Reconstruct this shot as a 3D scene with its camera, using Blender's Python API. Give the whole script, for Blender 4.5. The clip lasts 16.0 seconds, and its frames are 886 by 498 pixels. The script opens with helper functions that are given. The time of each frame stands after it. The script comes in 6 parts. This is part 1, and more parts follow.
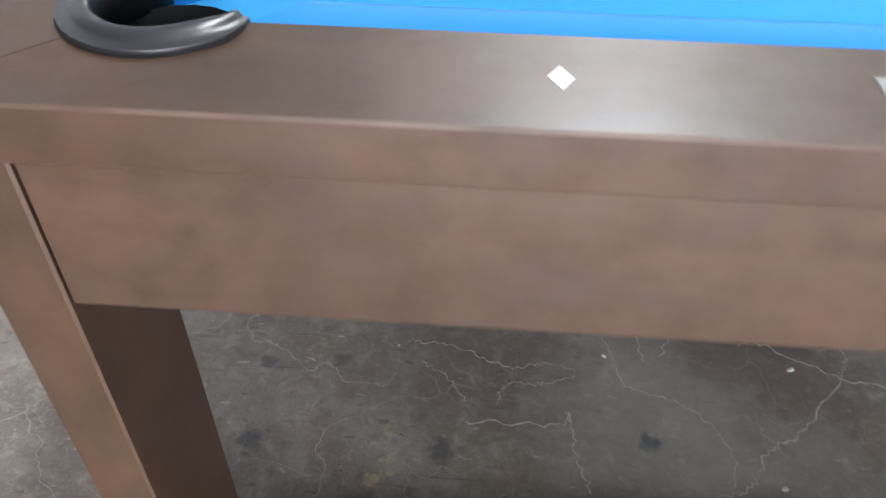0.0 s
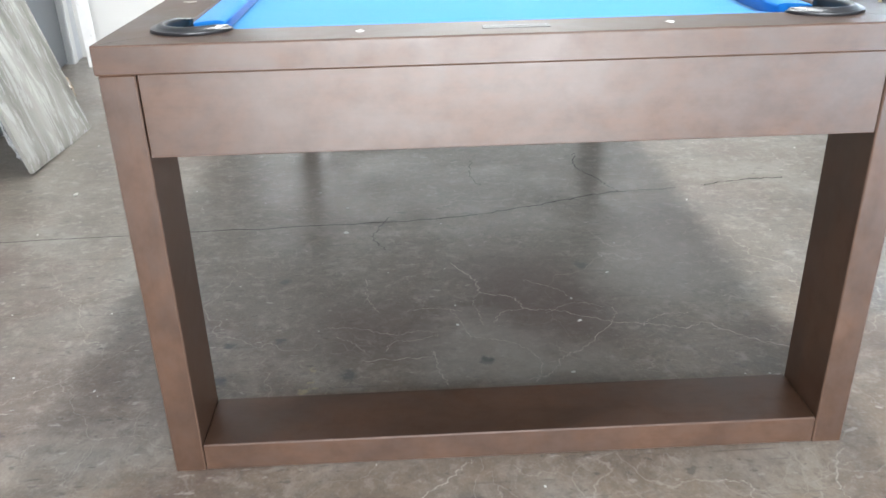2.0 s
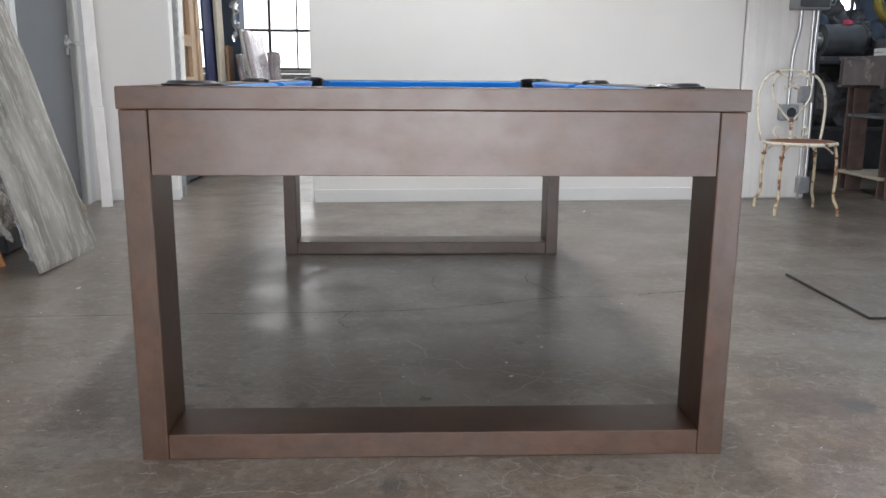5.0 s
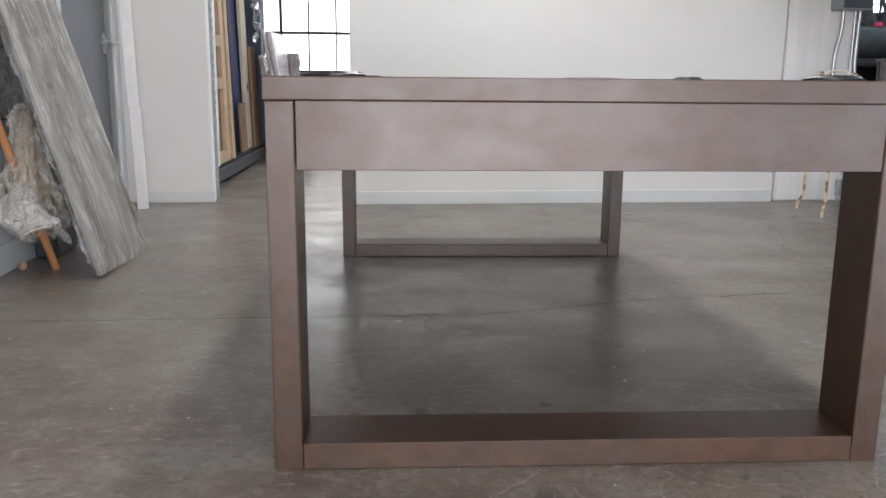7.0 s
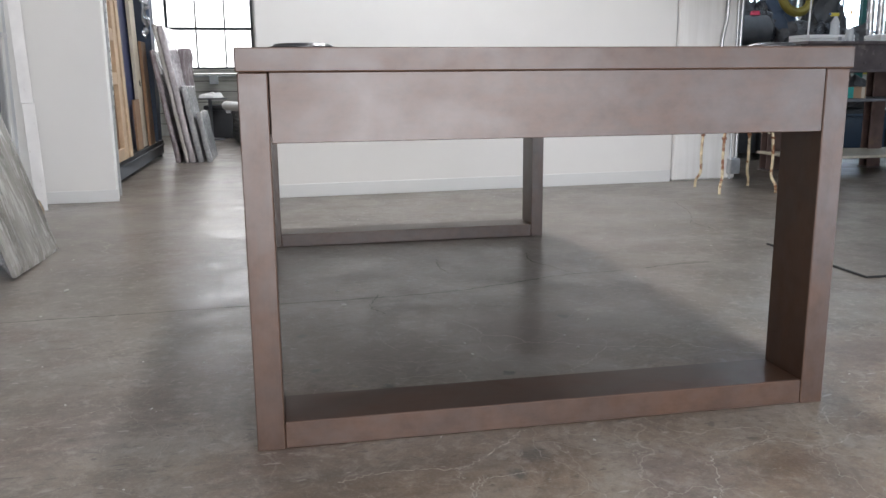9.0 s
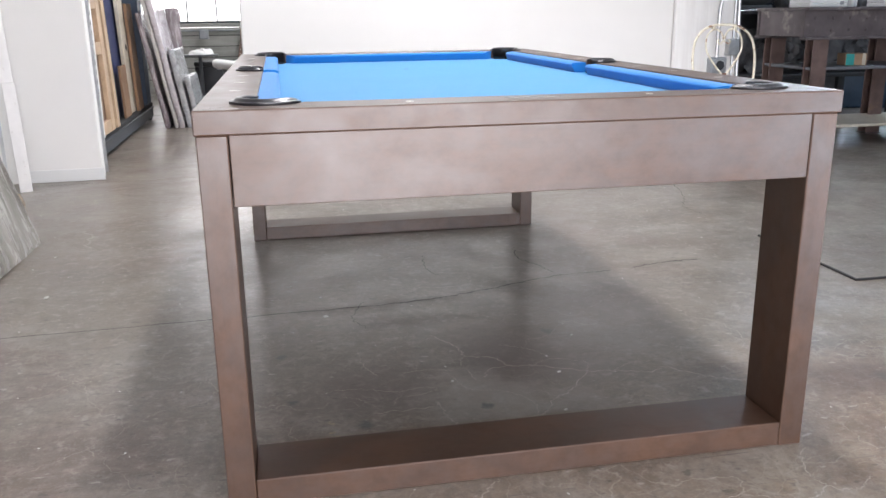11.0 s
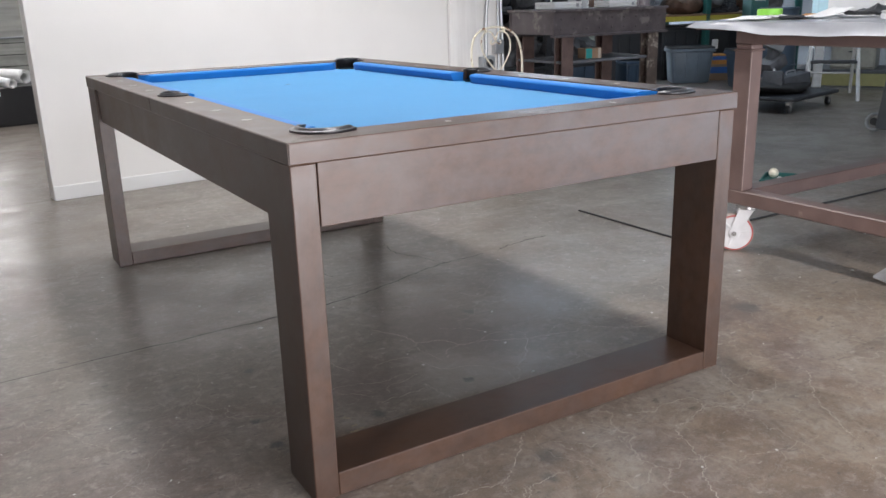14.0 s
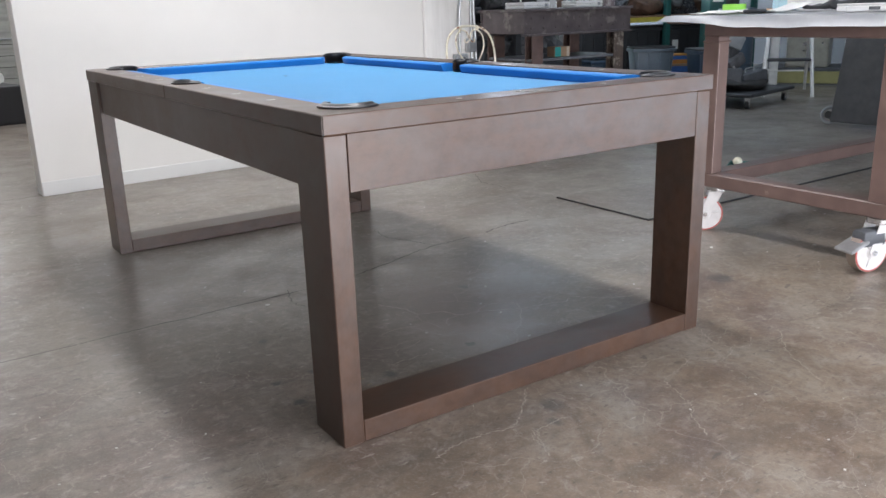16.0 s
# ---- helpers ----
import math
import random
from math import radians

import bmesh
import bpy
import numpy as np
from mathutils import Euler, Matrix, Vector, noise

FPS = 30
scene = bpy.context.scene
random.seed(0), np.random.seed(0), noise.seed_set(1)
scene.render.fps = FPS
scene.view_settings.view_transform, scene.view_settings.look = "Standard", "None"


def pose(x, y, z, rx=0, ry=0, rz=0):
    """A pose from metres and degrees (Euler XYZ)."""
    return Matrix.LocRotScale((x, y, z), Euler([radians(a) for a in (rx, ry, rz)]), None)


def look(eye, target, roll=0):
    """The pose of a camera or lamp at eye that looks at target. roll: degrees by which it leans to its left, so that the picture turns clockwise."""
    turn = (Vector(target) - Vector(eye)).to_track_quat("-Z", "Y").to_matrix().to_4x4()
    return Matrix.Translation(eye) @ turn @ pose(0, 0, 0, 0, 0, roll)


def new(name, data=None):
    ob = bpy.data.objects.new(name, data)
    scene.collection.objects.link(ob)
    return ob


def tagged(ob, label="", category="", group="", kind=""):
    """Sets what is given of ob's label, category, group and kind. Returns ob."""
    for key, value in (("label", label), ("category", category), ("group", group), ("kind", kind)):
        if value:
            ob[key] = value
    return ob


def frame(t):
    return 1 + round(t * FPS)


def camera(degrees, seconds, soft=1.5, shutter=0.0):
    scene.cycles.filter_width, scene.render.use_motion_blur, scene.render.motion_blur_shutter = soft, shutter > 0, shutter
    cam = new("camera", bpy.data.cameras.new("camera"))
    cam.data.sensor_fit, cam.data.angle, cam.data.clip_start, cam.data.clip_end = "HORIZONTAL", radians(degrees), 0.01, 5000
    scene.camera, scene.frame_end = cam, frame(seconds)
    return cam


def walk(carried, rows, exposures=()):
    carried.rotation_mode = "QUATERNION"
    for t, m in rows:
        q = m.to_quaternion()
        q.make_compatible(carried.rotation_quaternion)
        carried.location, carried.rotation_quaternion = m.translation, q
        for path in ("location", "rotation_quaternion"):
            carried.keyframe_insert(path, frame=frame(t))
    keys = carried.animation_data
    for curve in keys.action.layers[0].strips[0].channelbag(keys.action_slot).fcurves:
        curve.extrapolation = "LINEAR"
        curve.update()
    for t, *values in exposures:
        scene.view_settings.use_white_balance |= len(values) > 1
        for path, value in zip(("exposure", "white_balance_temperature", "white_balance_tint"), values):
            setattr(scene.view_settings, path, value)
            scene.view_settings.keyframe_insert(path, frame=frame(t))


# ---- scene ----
cam = camera(56.0, 16.0, shutter=0.4)
PATH = [
    (0, (-0.285, -0.393, 1.074), (-0.381, 1.056, -0.301), 0.6),
    (0.5, (-0.186, -0.626, 1.067), (-0.261, 0.975, -0.129), -3.5),
    (1, (-0.079, -0.847, 1.07), (-0.133, 0.837, -0.007), -3.6),
    (1.5, (-0.079, -1.059, 1.075), (-0.094, 0.683, 0.092), -2.5),
    (2, (-0.168, -1.27, 1.046), (-0.106, 0.537, 0.192), -1.4),
    (2.5, (-0.161, -1.427, 0.943), (-0.11, 0.431, 0.206), -1.6),
    (3, (-0.11, -1.542, 0.871), (-0.053, 0.383, 0.333), -0.9),
    (3.5, (-0.042, -1.633, 0.833), (0.016, 0.322, 0.415), -0.2),
    (6, (-0.112, -1.713, 0.823), (-0.019, 0.244, 0.422), 0.7),
    (6.5, (-0.262, -1.672, 0.81), (-0.155, 0.287, 0.419), 0.6),
    (7, (-0.384, -1.616, 0.797), (-0.279, 0.341, 0.399), 0.5),
    (7.5, (-0.443, -1.625, 0.781), (-0.346, 0.33, 0.37), 0.6),
    (8, (-0.513, -1.645, 0.759), (-0.355, 0.309, 0.361), 0.5),
    (8.5, (-0.552, -1.629, 0.743), (-0.209, 0.299, 0.333), -0.3),
    (9, (-0.563, -1.624, 0.744), (-0.195, 0.3, 0.341), -0.5),
    (11.5, (-0.477, -1.458, 1.016), (-0.11, 0.418, 0.43), -0.9),
    (12, (-0.613, -1.372, 1.05), (0.023, 0.428, 0.456), 0.4),
    (12.5, (-0.786, -1.392, 1.074), (0.025, 0.347, 0.51), -0.3),
    (13, (-0.946, -1.476, 1.069), (-0.101, 0.247, 0.504), -1.3),
    (13.5, (-1.103, -1.501, 1.06), (-0.156, 0.172, 0.508), -1.3),
    (14, (-1.216, -1.528, 1.054), (-0.227, 0.115, 0.487), -1.7),
    (14.5, (-1.283, -1.566, 1.039), (-0.254, 0.055, 0.48), -1.8),
    (15, (-1.363, -1.612, 1.033), (-0.316, -0.001, 0.478), -2.0),
    (15.5, (-1.415, -1.623, 1.024), (-0.36, -0.017, 0.469), -2.1),
    (16, (-1.43, -1.634, 1.019), (-0.363, -0.038, 0.46), -1.8),
]
walk(cam, [(t, look(eye, target, roll)) for t, eye, target, roll in PATH],
     [(0, 1.06, 6150, 7), (0.5, 1.5, 6150, 7), (1.0, 1.46, 6150, 6), (1.5, 1.39, 6200, 6), (2.0, 1.17, 6250, 6), (2.5, 1.0, 6350, 8), (3.0, 0.53, 6400, 9), (3.5, 0.09, 6400, 9), (6, 0.07, 6450, 11), (9, 0.2, 6400, 11),
      (11.5, 0.76, 6450, 14), (12.0, 0.32, 6450, 13), (12.5, 0.16, 6450, 12), (13.0, -0.04, 6450, 11), (13.5, 0.37, 6500, 13), (14.0, 0.39, 6500, 13), (16, 0.41, 6450, 12)])

# ---- world and light ----
SOUTH_V = -2.4                           # inner face of the south wall
ROOM = pose(0, 0, 0, 0, 0, 3.3)          # the room's walls stand a little askew to the table
world = bpy.data.worlds.new("sky")
scene.world = world
world.use_nodes = True
wn = world.node_tree.nodes
sky = wn.new("ShaderNodeTexSky")
sky.sky_type = 'NISHITA'
sky.sun_disc = False
sky.sun_elevation = radians(42)
sky.sun_rotation = radians(200)
world.node_tree.links.new(sky.outputs[0], wn["Background"].inputs[0])
wn["Background"].inputs[1].default_value = 0.12


def window_light(name, centre, size_x, size_y, target, power, tint=(1.0, 0.98, 0.96)):
    """Daylight that enters through an opening."""
    d = bpy.data.lights.new(name, 'AREA')
    d.shape, d.size, d.size_y, d.energy, d.color = 'RECTANGLE', size_x, size_y, power, tint
    ob = new(name, d)
    ob.matrix_world = ROOM @ look(centre, target)
    return ob


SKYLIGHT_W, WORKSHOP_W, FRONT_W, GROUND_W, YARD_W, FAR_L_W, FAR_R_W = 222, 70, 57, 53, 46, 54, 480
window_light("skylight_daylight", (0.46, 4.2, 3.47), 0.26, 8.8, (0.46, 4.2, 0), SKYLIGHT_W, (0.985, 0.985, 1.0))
# bluish fill from an unseen ceiling slot, added to lift the dark workshop
window_light("workshop_fill", (5.6, 3.2, 3.47), 0.8, 8.0, (5.6, 3.2, 0), WORKSHOP_W, (0.7, 0.85, 1.0))
# sky through the loading door, and sunlit ground outside shining in low
window_light("door_daylight", (-0.15, SOUTH_V - 0.3, 1.6), 2.0, 1.4, (-0.15, 0, 1.6), FRONT_W, (0.925, 0.93, 1.0))
window_light("door_ground_daylight", (-0.15, SOUTH_V - 0.3, 0.44), 2.0, 0.84, (-0.15, 0, 0.44), GROUND_W, (0.97, 0.93, 0.945))
window_light("yard_ground_daylight", (2.7, SOUTH_V - 0.3, 0.46), 2.8, 0.88, (2.7, 0, 0.46), YARD_W, (0.82, 0.89, 1.0))
window_light("far_daylight_west", (-1.0, 10.75, 2.0), 3.4, 2.2, (-1.0, 0, 2.0), FAR_L_W, (0.98, 0.98, 1.0))
window_light("far_daylight_east", (8.4, 10.75, 2.0), 3.0, 2.2, (8.4, 0, 2.0), FAR_R_W, (0.7, 0.85, 1.0))
scene.view_settings.exposure = 0.0


# ---- materials ----
def base_mat(name, rough=0.5, metal=0.0, spec=0.5):
    m = bpy.data.materials.new(name)
    m.use_nodes = True
    nt = m.node_tree
    b = nt.nodes["Principled BSDF"]
    b.inputs["Roughness"].default_value = rough
    b.inputs["Metallic"].default_value = metal
    b.inputs["Specular IOR Level"].default_value = spec
    return m, nt, b


def coords(nt, scale=(1, 1, 1), world_space=False):
    mp = nt.nodes.new("ShaderNodeMapping")
    mp.inputs["Scale"].default_value = scale
    if world_space:
        g = nt.nodes.new("ShaderNodeNewGeometry")
        nt.links.new(g.outputs["Position"], mp.inputs["Vector"])
    else:
        tc = nt.nodes.new("ShaderNodeTexCoord")
        nt.links.new(tc.outputs["Object"], mp.inputs["Vector"])
    return mp.outputs["Vector"]


def noise_tex(nt, vec, scale, detail=4.0, rough=0.55, distort=0.0):
    n = nt.nodes.new("ShaderNodeTexNoise")
    n.inputs["Scale"].default_value = scale
    n.inputs["Detail"].default_value = detail
    n.inputs["Roughness"].default_value = rough
    n.inputs["Distortion"].default_value = distort
    nt.links.new(vec, n.inputs["Vector"])
    return n.outputs["Fac"]


def ramp(nt, fac, stops):
    r = nt.nodes.new("ShaderNodeValToRGB")
    e = r.color_ramp.elements
    while len(e) < len(stops):
        e.new(0.5)
    for i, (p, c) in enumerate(stops):
        e[i].position = p
        e[i].color = (c[0], c[1], c[2], 1.0) if not isinstance(c, (int, float)) else (c, c, c, 1.0)
    nt.links.new(fac, r.inputs["Fac"])
    return r.outputs["Color"]


def mix(nt, fac, a, b, mode='MIX'):
    m = nt.nodes.new("ShaderNodeMix")
    m.data_type = 'RGBA'
    m.blend_type = mode
    for sock, v in ((m.inputs["Factor"], fac), (m.inputs["A"], a), (m.inputs["B"], b)):
        if isinstance(v, (int, float)):
            sock.default_value = v
        elif isinstance(v, tuple):
            sock.default_value = (*v, 1.0)
        else:
            nt.links.new(v, sock)
    return m.outputs["Result"]


def bump(nt, b, height, strength=0.2, dist=0.002):
    n = nt.nodes.new("ShaderNodeBump")
    n.inputs["Strength"].default_value = strength
    n.inputs["Distance"].default_value = dist
    nt.links.new(height, n.inputs["Height"])
    nt.links.new(n.outputs["Normal"], b.inputs["Normal"])


def plain(name, col, rough=0.5, metal=0.0, vary=0.12, scale=14.0, bump_s=0.06, spec=0.5, wear=None):
    """A painted or moulded surface with light mottling, fine grain and, if given, worn patches."""
    m, nt, b = base_mat(name, rough, metal, spec)
    v = coords(nt)
    n1 = noise_tex(nt, v, scale, 5)
    lo = tuple(c * (1 - vary) for c in col)
    hi = tuple(min(1, c * (1 + vary)) for c in col)
    c = ramp(nt, n1, [(0.3, lo), (0.7, hi)])
    n2 = noise_tex(nt, v, scale * 9, 3)
    if wear:
        w = ramp(nt, noise_tex(nt, v, scale * 0.7, 8, 0.7), [(wear[1], 0.0), (wear[1] + 0.06, 1.0)])
        c = mix(nt, w, c, wear[0])
    nt.links.new(c, b.inputs["Base Color"])
    nt.links.new(ramp(nt, n1, [(0.2, max(0.03, rough * 0.85)), (0.8, min(1, rough * 1.15))]), b.inputs["Roughness"])
    if bump_s:
        bump(nt, b, n2, bump_s, 0.001)
    return m


def wood(name, axis, dark, light, rough=0.38, grain=26.0, spec=0.5, blotch=0.5):
    """Stained timber, its grain running along one axis, the stain taken up in soft clouds."""
    m, nt, b = base_mat(name, rough, 0.0, spec)
    s = [1.0, 1.0, 1.0]
    s['xyz'.index(axis)] = 0.07
    s2 = [1.0, 1.0, 1.0]
    s2['xyz'.index(axis)] = 0.75
    g = noise_tex(nt, coords(nt, tuple(s)), grain, 6, 0.6, 0.6)
    fine = noise_tex(nt, coords(nt, tuple(s)), grain * 7, 3, 0.6)
    cloud = noise_tex(nt, coords(nt, tuple(s2)), 8.5, 6, 0.66, 0.5)
    small = noise_tex(nt, coords(nt, tuple(s2)), 26, 5, 0.65)
    c1 = ramp(nt, g, [(0.3, dark), (0.7, light)])
    mid = tuple((p + q) * 0.5 for p, q in zip(dark, light))
    c2 = mix(nt, 0.78, c1, mid)
    c3 = mix(nt, ramp(nt, cloud, [(0.42, 0.0), (0.66, blotch)]), c2, tuple(p * 1.3 for p in light))
    c3 = mix(nt, ramp(nt, small, [(0.3, 0.22), (0.52, 0.0)]), c3, tuple(p * 0.7 for p in dark))
    c3 = mix(nt, ramp(nt, fine, [(0.3, 0.12), (0.5, 0.0)]), c3, tuple(p * 0.7 for p in dark))
    nt.links.new(c3, b.inputs["Base Color"])
    rr = mix(nt, 0.4, ramp(nt, cloud, [(0.3, rough * 0.86), (0.72, rough * 1.15)]), ramp(nt, small, [(0.3, rough * 0.86), (0.7, rough * 1.2)]))
    sp = mix(nt, 0.45, ramp(nt, cloud, [(0.36, spec), (0.66, spec * 0.5)]), ramp(nt, small, [(0.34, spec * 0.6), (0.66, spec)]))
    nt.links.new(sp, b.inputs["Specular IOR Level"])
    nt.links.new(rr, b.inputs["Roughness"])
    bump(nt, b, fine, 0.06, 0.0004)
    return m


TD, TL = (0.0268, 0.0135, 0.008), (0.0615, 0.0316, 0.0182)
M = {}
for ax in "xyz":
    M["table_" + ax] = wood("brown_stained_wood_" + ax, ax, TD, TL, 0.38, spec=0.85, blotch=0.75)
    M["rail_" + ax] = wood("brown_lacquered_rail_" + ax, ax, TD, TL, 0.37, spec=0.75, blotch=0.7)
    M["pine_" + ax] = wood("raw_pine_" + ax, ax, (0.38, 0.26, 0.16), (0.55, 0.41, 0.28), 0.6)
M["board_brown"] = wood("brown_board", 'z', (0.16, 0.09, 0.05), (0.28, 0.17, 0.1), 0.6)
M["guitar_maple"] = wood("tan_maple", 'z', (0.3, 0.2, 0.13), (0.42, 0.3, 0.2), 0.4)
M["board_beige"] = wood("beige_board", 'z', (0.42, 0.37, 0.29), (0.55, 0.5, 0.41), 0.6)
M["stick"] = wood("orange_wood", 'z', (0.3, 0.13, 0.05), (0.45, 0.21, 0.09), 0.45)


def felt_mat(name, deep):
    m, nt, b = base_mat(name, 0.9, 0.0, 0.15)
    v = coords(nt)
    c = ramp(nt, noise_tex(nt, v, 5, 4), [(0.3, deep), (0.7, tuple(q * 1.06 for q in deep))])
    c = mix(nt, ramp(nt, noise_tex(nt, v, 900, 2), [(0.3, 0.0), (0.8, 0.25)]), c, tuple(q * 1.2 for q in deep))
    nt.links.new(c, b.inputs["Base Color"])
    b.inputs["Sheen Weight"].default_value = 0.22
    b.inputs["Sheen Roughness"].default_value = 0.4
    bump(nt, b, noise_tex(nt, v, 1400, 2), 0.25, 0.0005)
    return m


def math_node(nt, op, a, b=0.0):
    m = nt.nodes.new("ShaderNodeMath")
    m.operation = op
    for sock, v in ((m.inputs[0], a), (m.inputs[1], b)):
        if isinstance(v, (int, float)):
            sock.default_value = v
        else:
            nt.links.new(v, sock)
    return m.outputs[0]


def concrete_floor():
    """Old sealed concrete: grey-olive clouds, brown worn ground by the loading door with some of its daylight in the
    colour, scuffs, oil spots, flecks and pale crazing.
    """
    m, nt, b = base_mat("worn_concrete_floor", 0.3, 0.0, 0.5)
    v = coords(nt, world_space=True)
    flat = coords(nt, (0.55, 1.3, 1.0), world_space=True)
    streak = nt.nodes.new("ShaderNodeMapping")
    streak.inputs["Rotation"].default_value = (0, 0, radians(32))
    streak.inputs["Scale"].default_value = (0.35, 2.2, 1.0)
    nt.links.new(v, streak.inputs["Vector"])
    big = noise_tex(nt, v, 0.85, 6, 0.6, 0.4)
    mid_n = noise_tex(nt, v, 4.2, 7, 0.65, 0.3)
    fine = noise_tex(nt, v, 42, 6, 0.7)
    scuff = noise_tex(nt, streak.outputs["Vector"], 2.6, 5, 0.55, 0.8)
    sep = nt.nodes.new("ShaderNodeSeparateXYZ")
    nt.links.new(v, sep.inputs[0])
    # brown worn ground towards the door, its tones raised for the light falling there
    worn_at = math_node(nt, 'ADD', math_node(nt, 'MULTIPLY', sep.outputs["Y"], -0.55), math_node(nt, 'MULTIPLY', noise_tex(nt, v, 1.5, 6, 0.62, 0.5), 1.5))
    worn = ramp(nt, math_node(nt, 'ADD', worn_at, math_node(nt, 'MULTIPLY', sep.outputs["X"], 0.12)), [(0.42, 0.0), (0.88, 1.0)])
    c = ramp(nt, big, [(0.34, (0.112, 0.089, 0.069)), (0.5, (0.15, 0.127, 0.102)), (0.66, (0.192, 0.17, 0.145))])
    c = mix(nt, ramp(nt, mid_n, [(0.42, 0.0), (0.66, 0.45)]), c, (0.225, 0.205, 0.172))
    wc = ramp(nt, noise_tex(nt, v, 2.6, 8, 0.68, 0.6), [(0.36, (0.125, 0.085, 0.055)), (0.5, (0.225, 0.17, 0.12)), (0.64, (0.31, 0.262, 0.205))])
    c = mix(nt, ramp(nt, math_node(nt, 'MULTIPLY', worn, 0.88), [(0.0, 0.0), (1.0, 1.0)]), c, wc)
    c = mix(nt, ramp(nt, noise_tex(nt, v, 2.3, 7, 0.74, 0.9), [(0.48, 0.0), (0.64, 0.55)]), c, (0.13, 0.092, 0.066))
    c = mix(nt, ramp(nt, noise_tex(nt, v, 1.7, 8, 0.72, 0.5), [(0.52, 0.0), (0.66, 0.75)]), c, (0.105, 0.066, 0.055))
    c = mix(nt, ramp(nt, scuff, [(0.52, 0.0), (0.72, 0.45)]), c, (0.075, 0.064, 0.056))
    c = mix(nt, ramp(nt, scuff, [(0.3, 0.4), (0.42, 0.0)]), c, (0.26, 0.24, 0.205))
    c = mix(nt, ramp(nt, noise_tex(nt, v, 13, 8, 0.8, 0.6), [(0.48, 0.0), (0.78, 0.5)]), c, (0.08, 0.065, 0.054))
    c = mix(nt, ramp(nt, noise_tex(nt, v, 3.1, 9, 0.72, 0.4), [(0.5, 0.0), (0.72, 0.5)]), c, (0.3, 0.277, 0.245))
    c = mix(nt, ramp(nt, noise_tex(nt, v, 21, 7, 0.78, 0.4), [(0.52, 0.0), (0.66, 0.6)]), c, (0.3, 0.275, 0.236))
    c = mix(nt, ramp(nt, fine, [(0.3, 0.5), (0.5, 0.0)]), c, (0.072, 0.06, 0.05))
    c = mix(nt, ramp(nt, noise_tex(nt, v, 120, 4, 0.75), [(0.52, 0.0), (0.7, 0.38)]), c, (0.31, 0.28, 0.245))
    c = mix(nt, ramp(nt, noise_tex(nt, v, 210, 3, 0.7), [(0.3, 0.3), (0.45, 0.0)]), c, (0.075, 0.064, 0.055))
    # flat dark flecks and pits, pale flecks
    for sc, lo, amount, tone in ((11, 0.69, 0.4, (0.06, 0.05, 0.044)), (19, 0.67, 0.55, (0.055, 0.048, 0.042)), (48, 0.655, 0.55, (0.055, 0.047, 0.041)), (34, 0.67, 0.6, (0.38, 0.352, 0.31))):
        c = mix(nt, ramp(nt, noise_tex(nt, flat, sc, 3, 0.6, 0.3), [(lo, 0.0), (lo + 0.035, amount)]), c, tone)
    # fine dark scratches in two directions, in patches
    for turn, lo in ((24, 0.66), (-52, 0.67)):
        scr = nt.nodes.new("ShaderNodeMapping")
        scr.inputs["Rotation"].default_value = (0, 0, radians(turn))
        scr.inputs["Scale"].default_value = (3.0, 60.0, 1.0)
        nt.links.new(v, scr.inputs["Vector"])
        where = ramp(nt, noise_tex(nt, v, 3.4 + turn * 0.01, 4, 0.6), [(0.46, 0.0), (0.6, 0.6)])
        c = mix(nt, mix(nt, 1.0, ramp(nt, noise_tex(nt, scr.outputs["Vector"], 1.0, 3, 0.6, 0.5), [(lo, 0.0), (lo + 0.04, 1.0)]), where, 'MULTIPLY'), c, (0.065, 0.056, 0.05))
    # stains of their own: old oil, a run of ochre paint, whitened ground
    outline = []
    for sc, amp in ((26.0, 0.07), (4.5, 0.6)):
        ragged = nt.nodes.new("ShaderNodeVectorMath")
        ragged.operation = 'MULTIPLY_ADD'
        rn = nt.nodes.new("ShaderNodeTexNoise")
        rn.inputs["Scale"].default_value = sc
        rn.inputs["Detail"].default_value = 8.0
        rn.inputs["Roughness"].default_value = 0.68
        nt.links.new(v, rn.inputs["Vector"])
        nt.links.new(rn.outputs["Color"], ragged.inputs[0])
        ragged.inputs[1].default_value = (amp, amp, 0.0)
        nt.links.new(v, ragged.inputs[2])
        outline.append((ragged.outputs[0], amp / 2))
    oil, ochre, pale, maroon = (0.052, 0.054, 0.056), (0.33, 0.28, 0.17), (0.27, 0.25, 0.222), (0.085, 0.056, 0.048)
    for x, y, size, amount, tone in (
            (0.14, 0.62, 0.3, 0.55, maroon), (-0.28, 0.5, 0.22, 0.4, maroon), (0.6, 1.0, 0.3, 0.35, maroon), (1.0, 0.3, 0.22, 0.5, maroon),
            (-0.02, 0.36, 0.24, 0.42, pale), (0.15, 0.22, 0.2, 0.35, pale), (0.5, 0.75, 0.24, 0.3, pale),
            (-0.62, 0.3, 0.022, 0.8, oil), (-0.622, 0.448, 0.013, 0.8, oil), (-0.502, 0.462, 0.018, 0.75, oil), (-0.331, 0.303, 0.024, 0.7, oil), (-0.018, 0.34, 0.02, 0.8, oil),
            (0.214, 0.211, 0.026, 0.8, oil), (-0.535, 0.77, 0.02, 0.7, oil), (-0.094, -0.129, 0.038, 0.5, oil), (-0.15, -0.2, 0.03, 0.6, oil), (1.094, 0.267, 0.06, 0.6, oil), (0.29, 0.8, 0.03, 0.6, oil),
            (-0.428, 0.246, 0.013, 0.9, ochre), (-0.41, 0.257, 0.007, 0.9, ochre), (-0.416, 0.286, 0.008, 0.8, ochre), (-0.415, 0.33, 0.006, 0.7, ochre)):
        d = nt.nodes.new("ShaderNodeVectorMath")
        d.operation = 'DISTANCE'
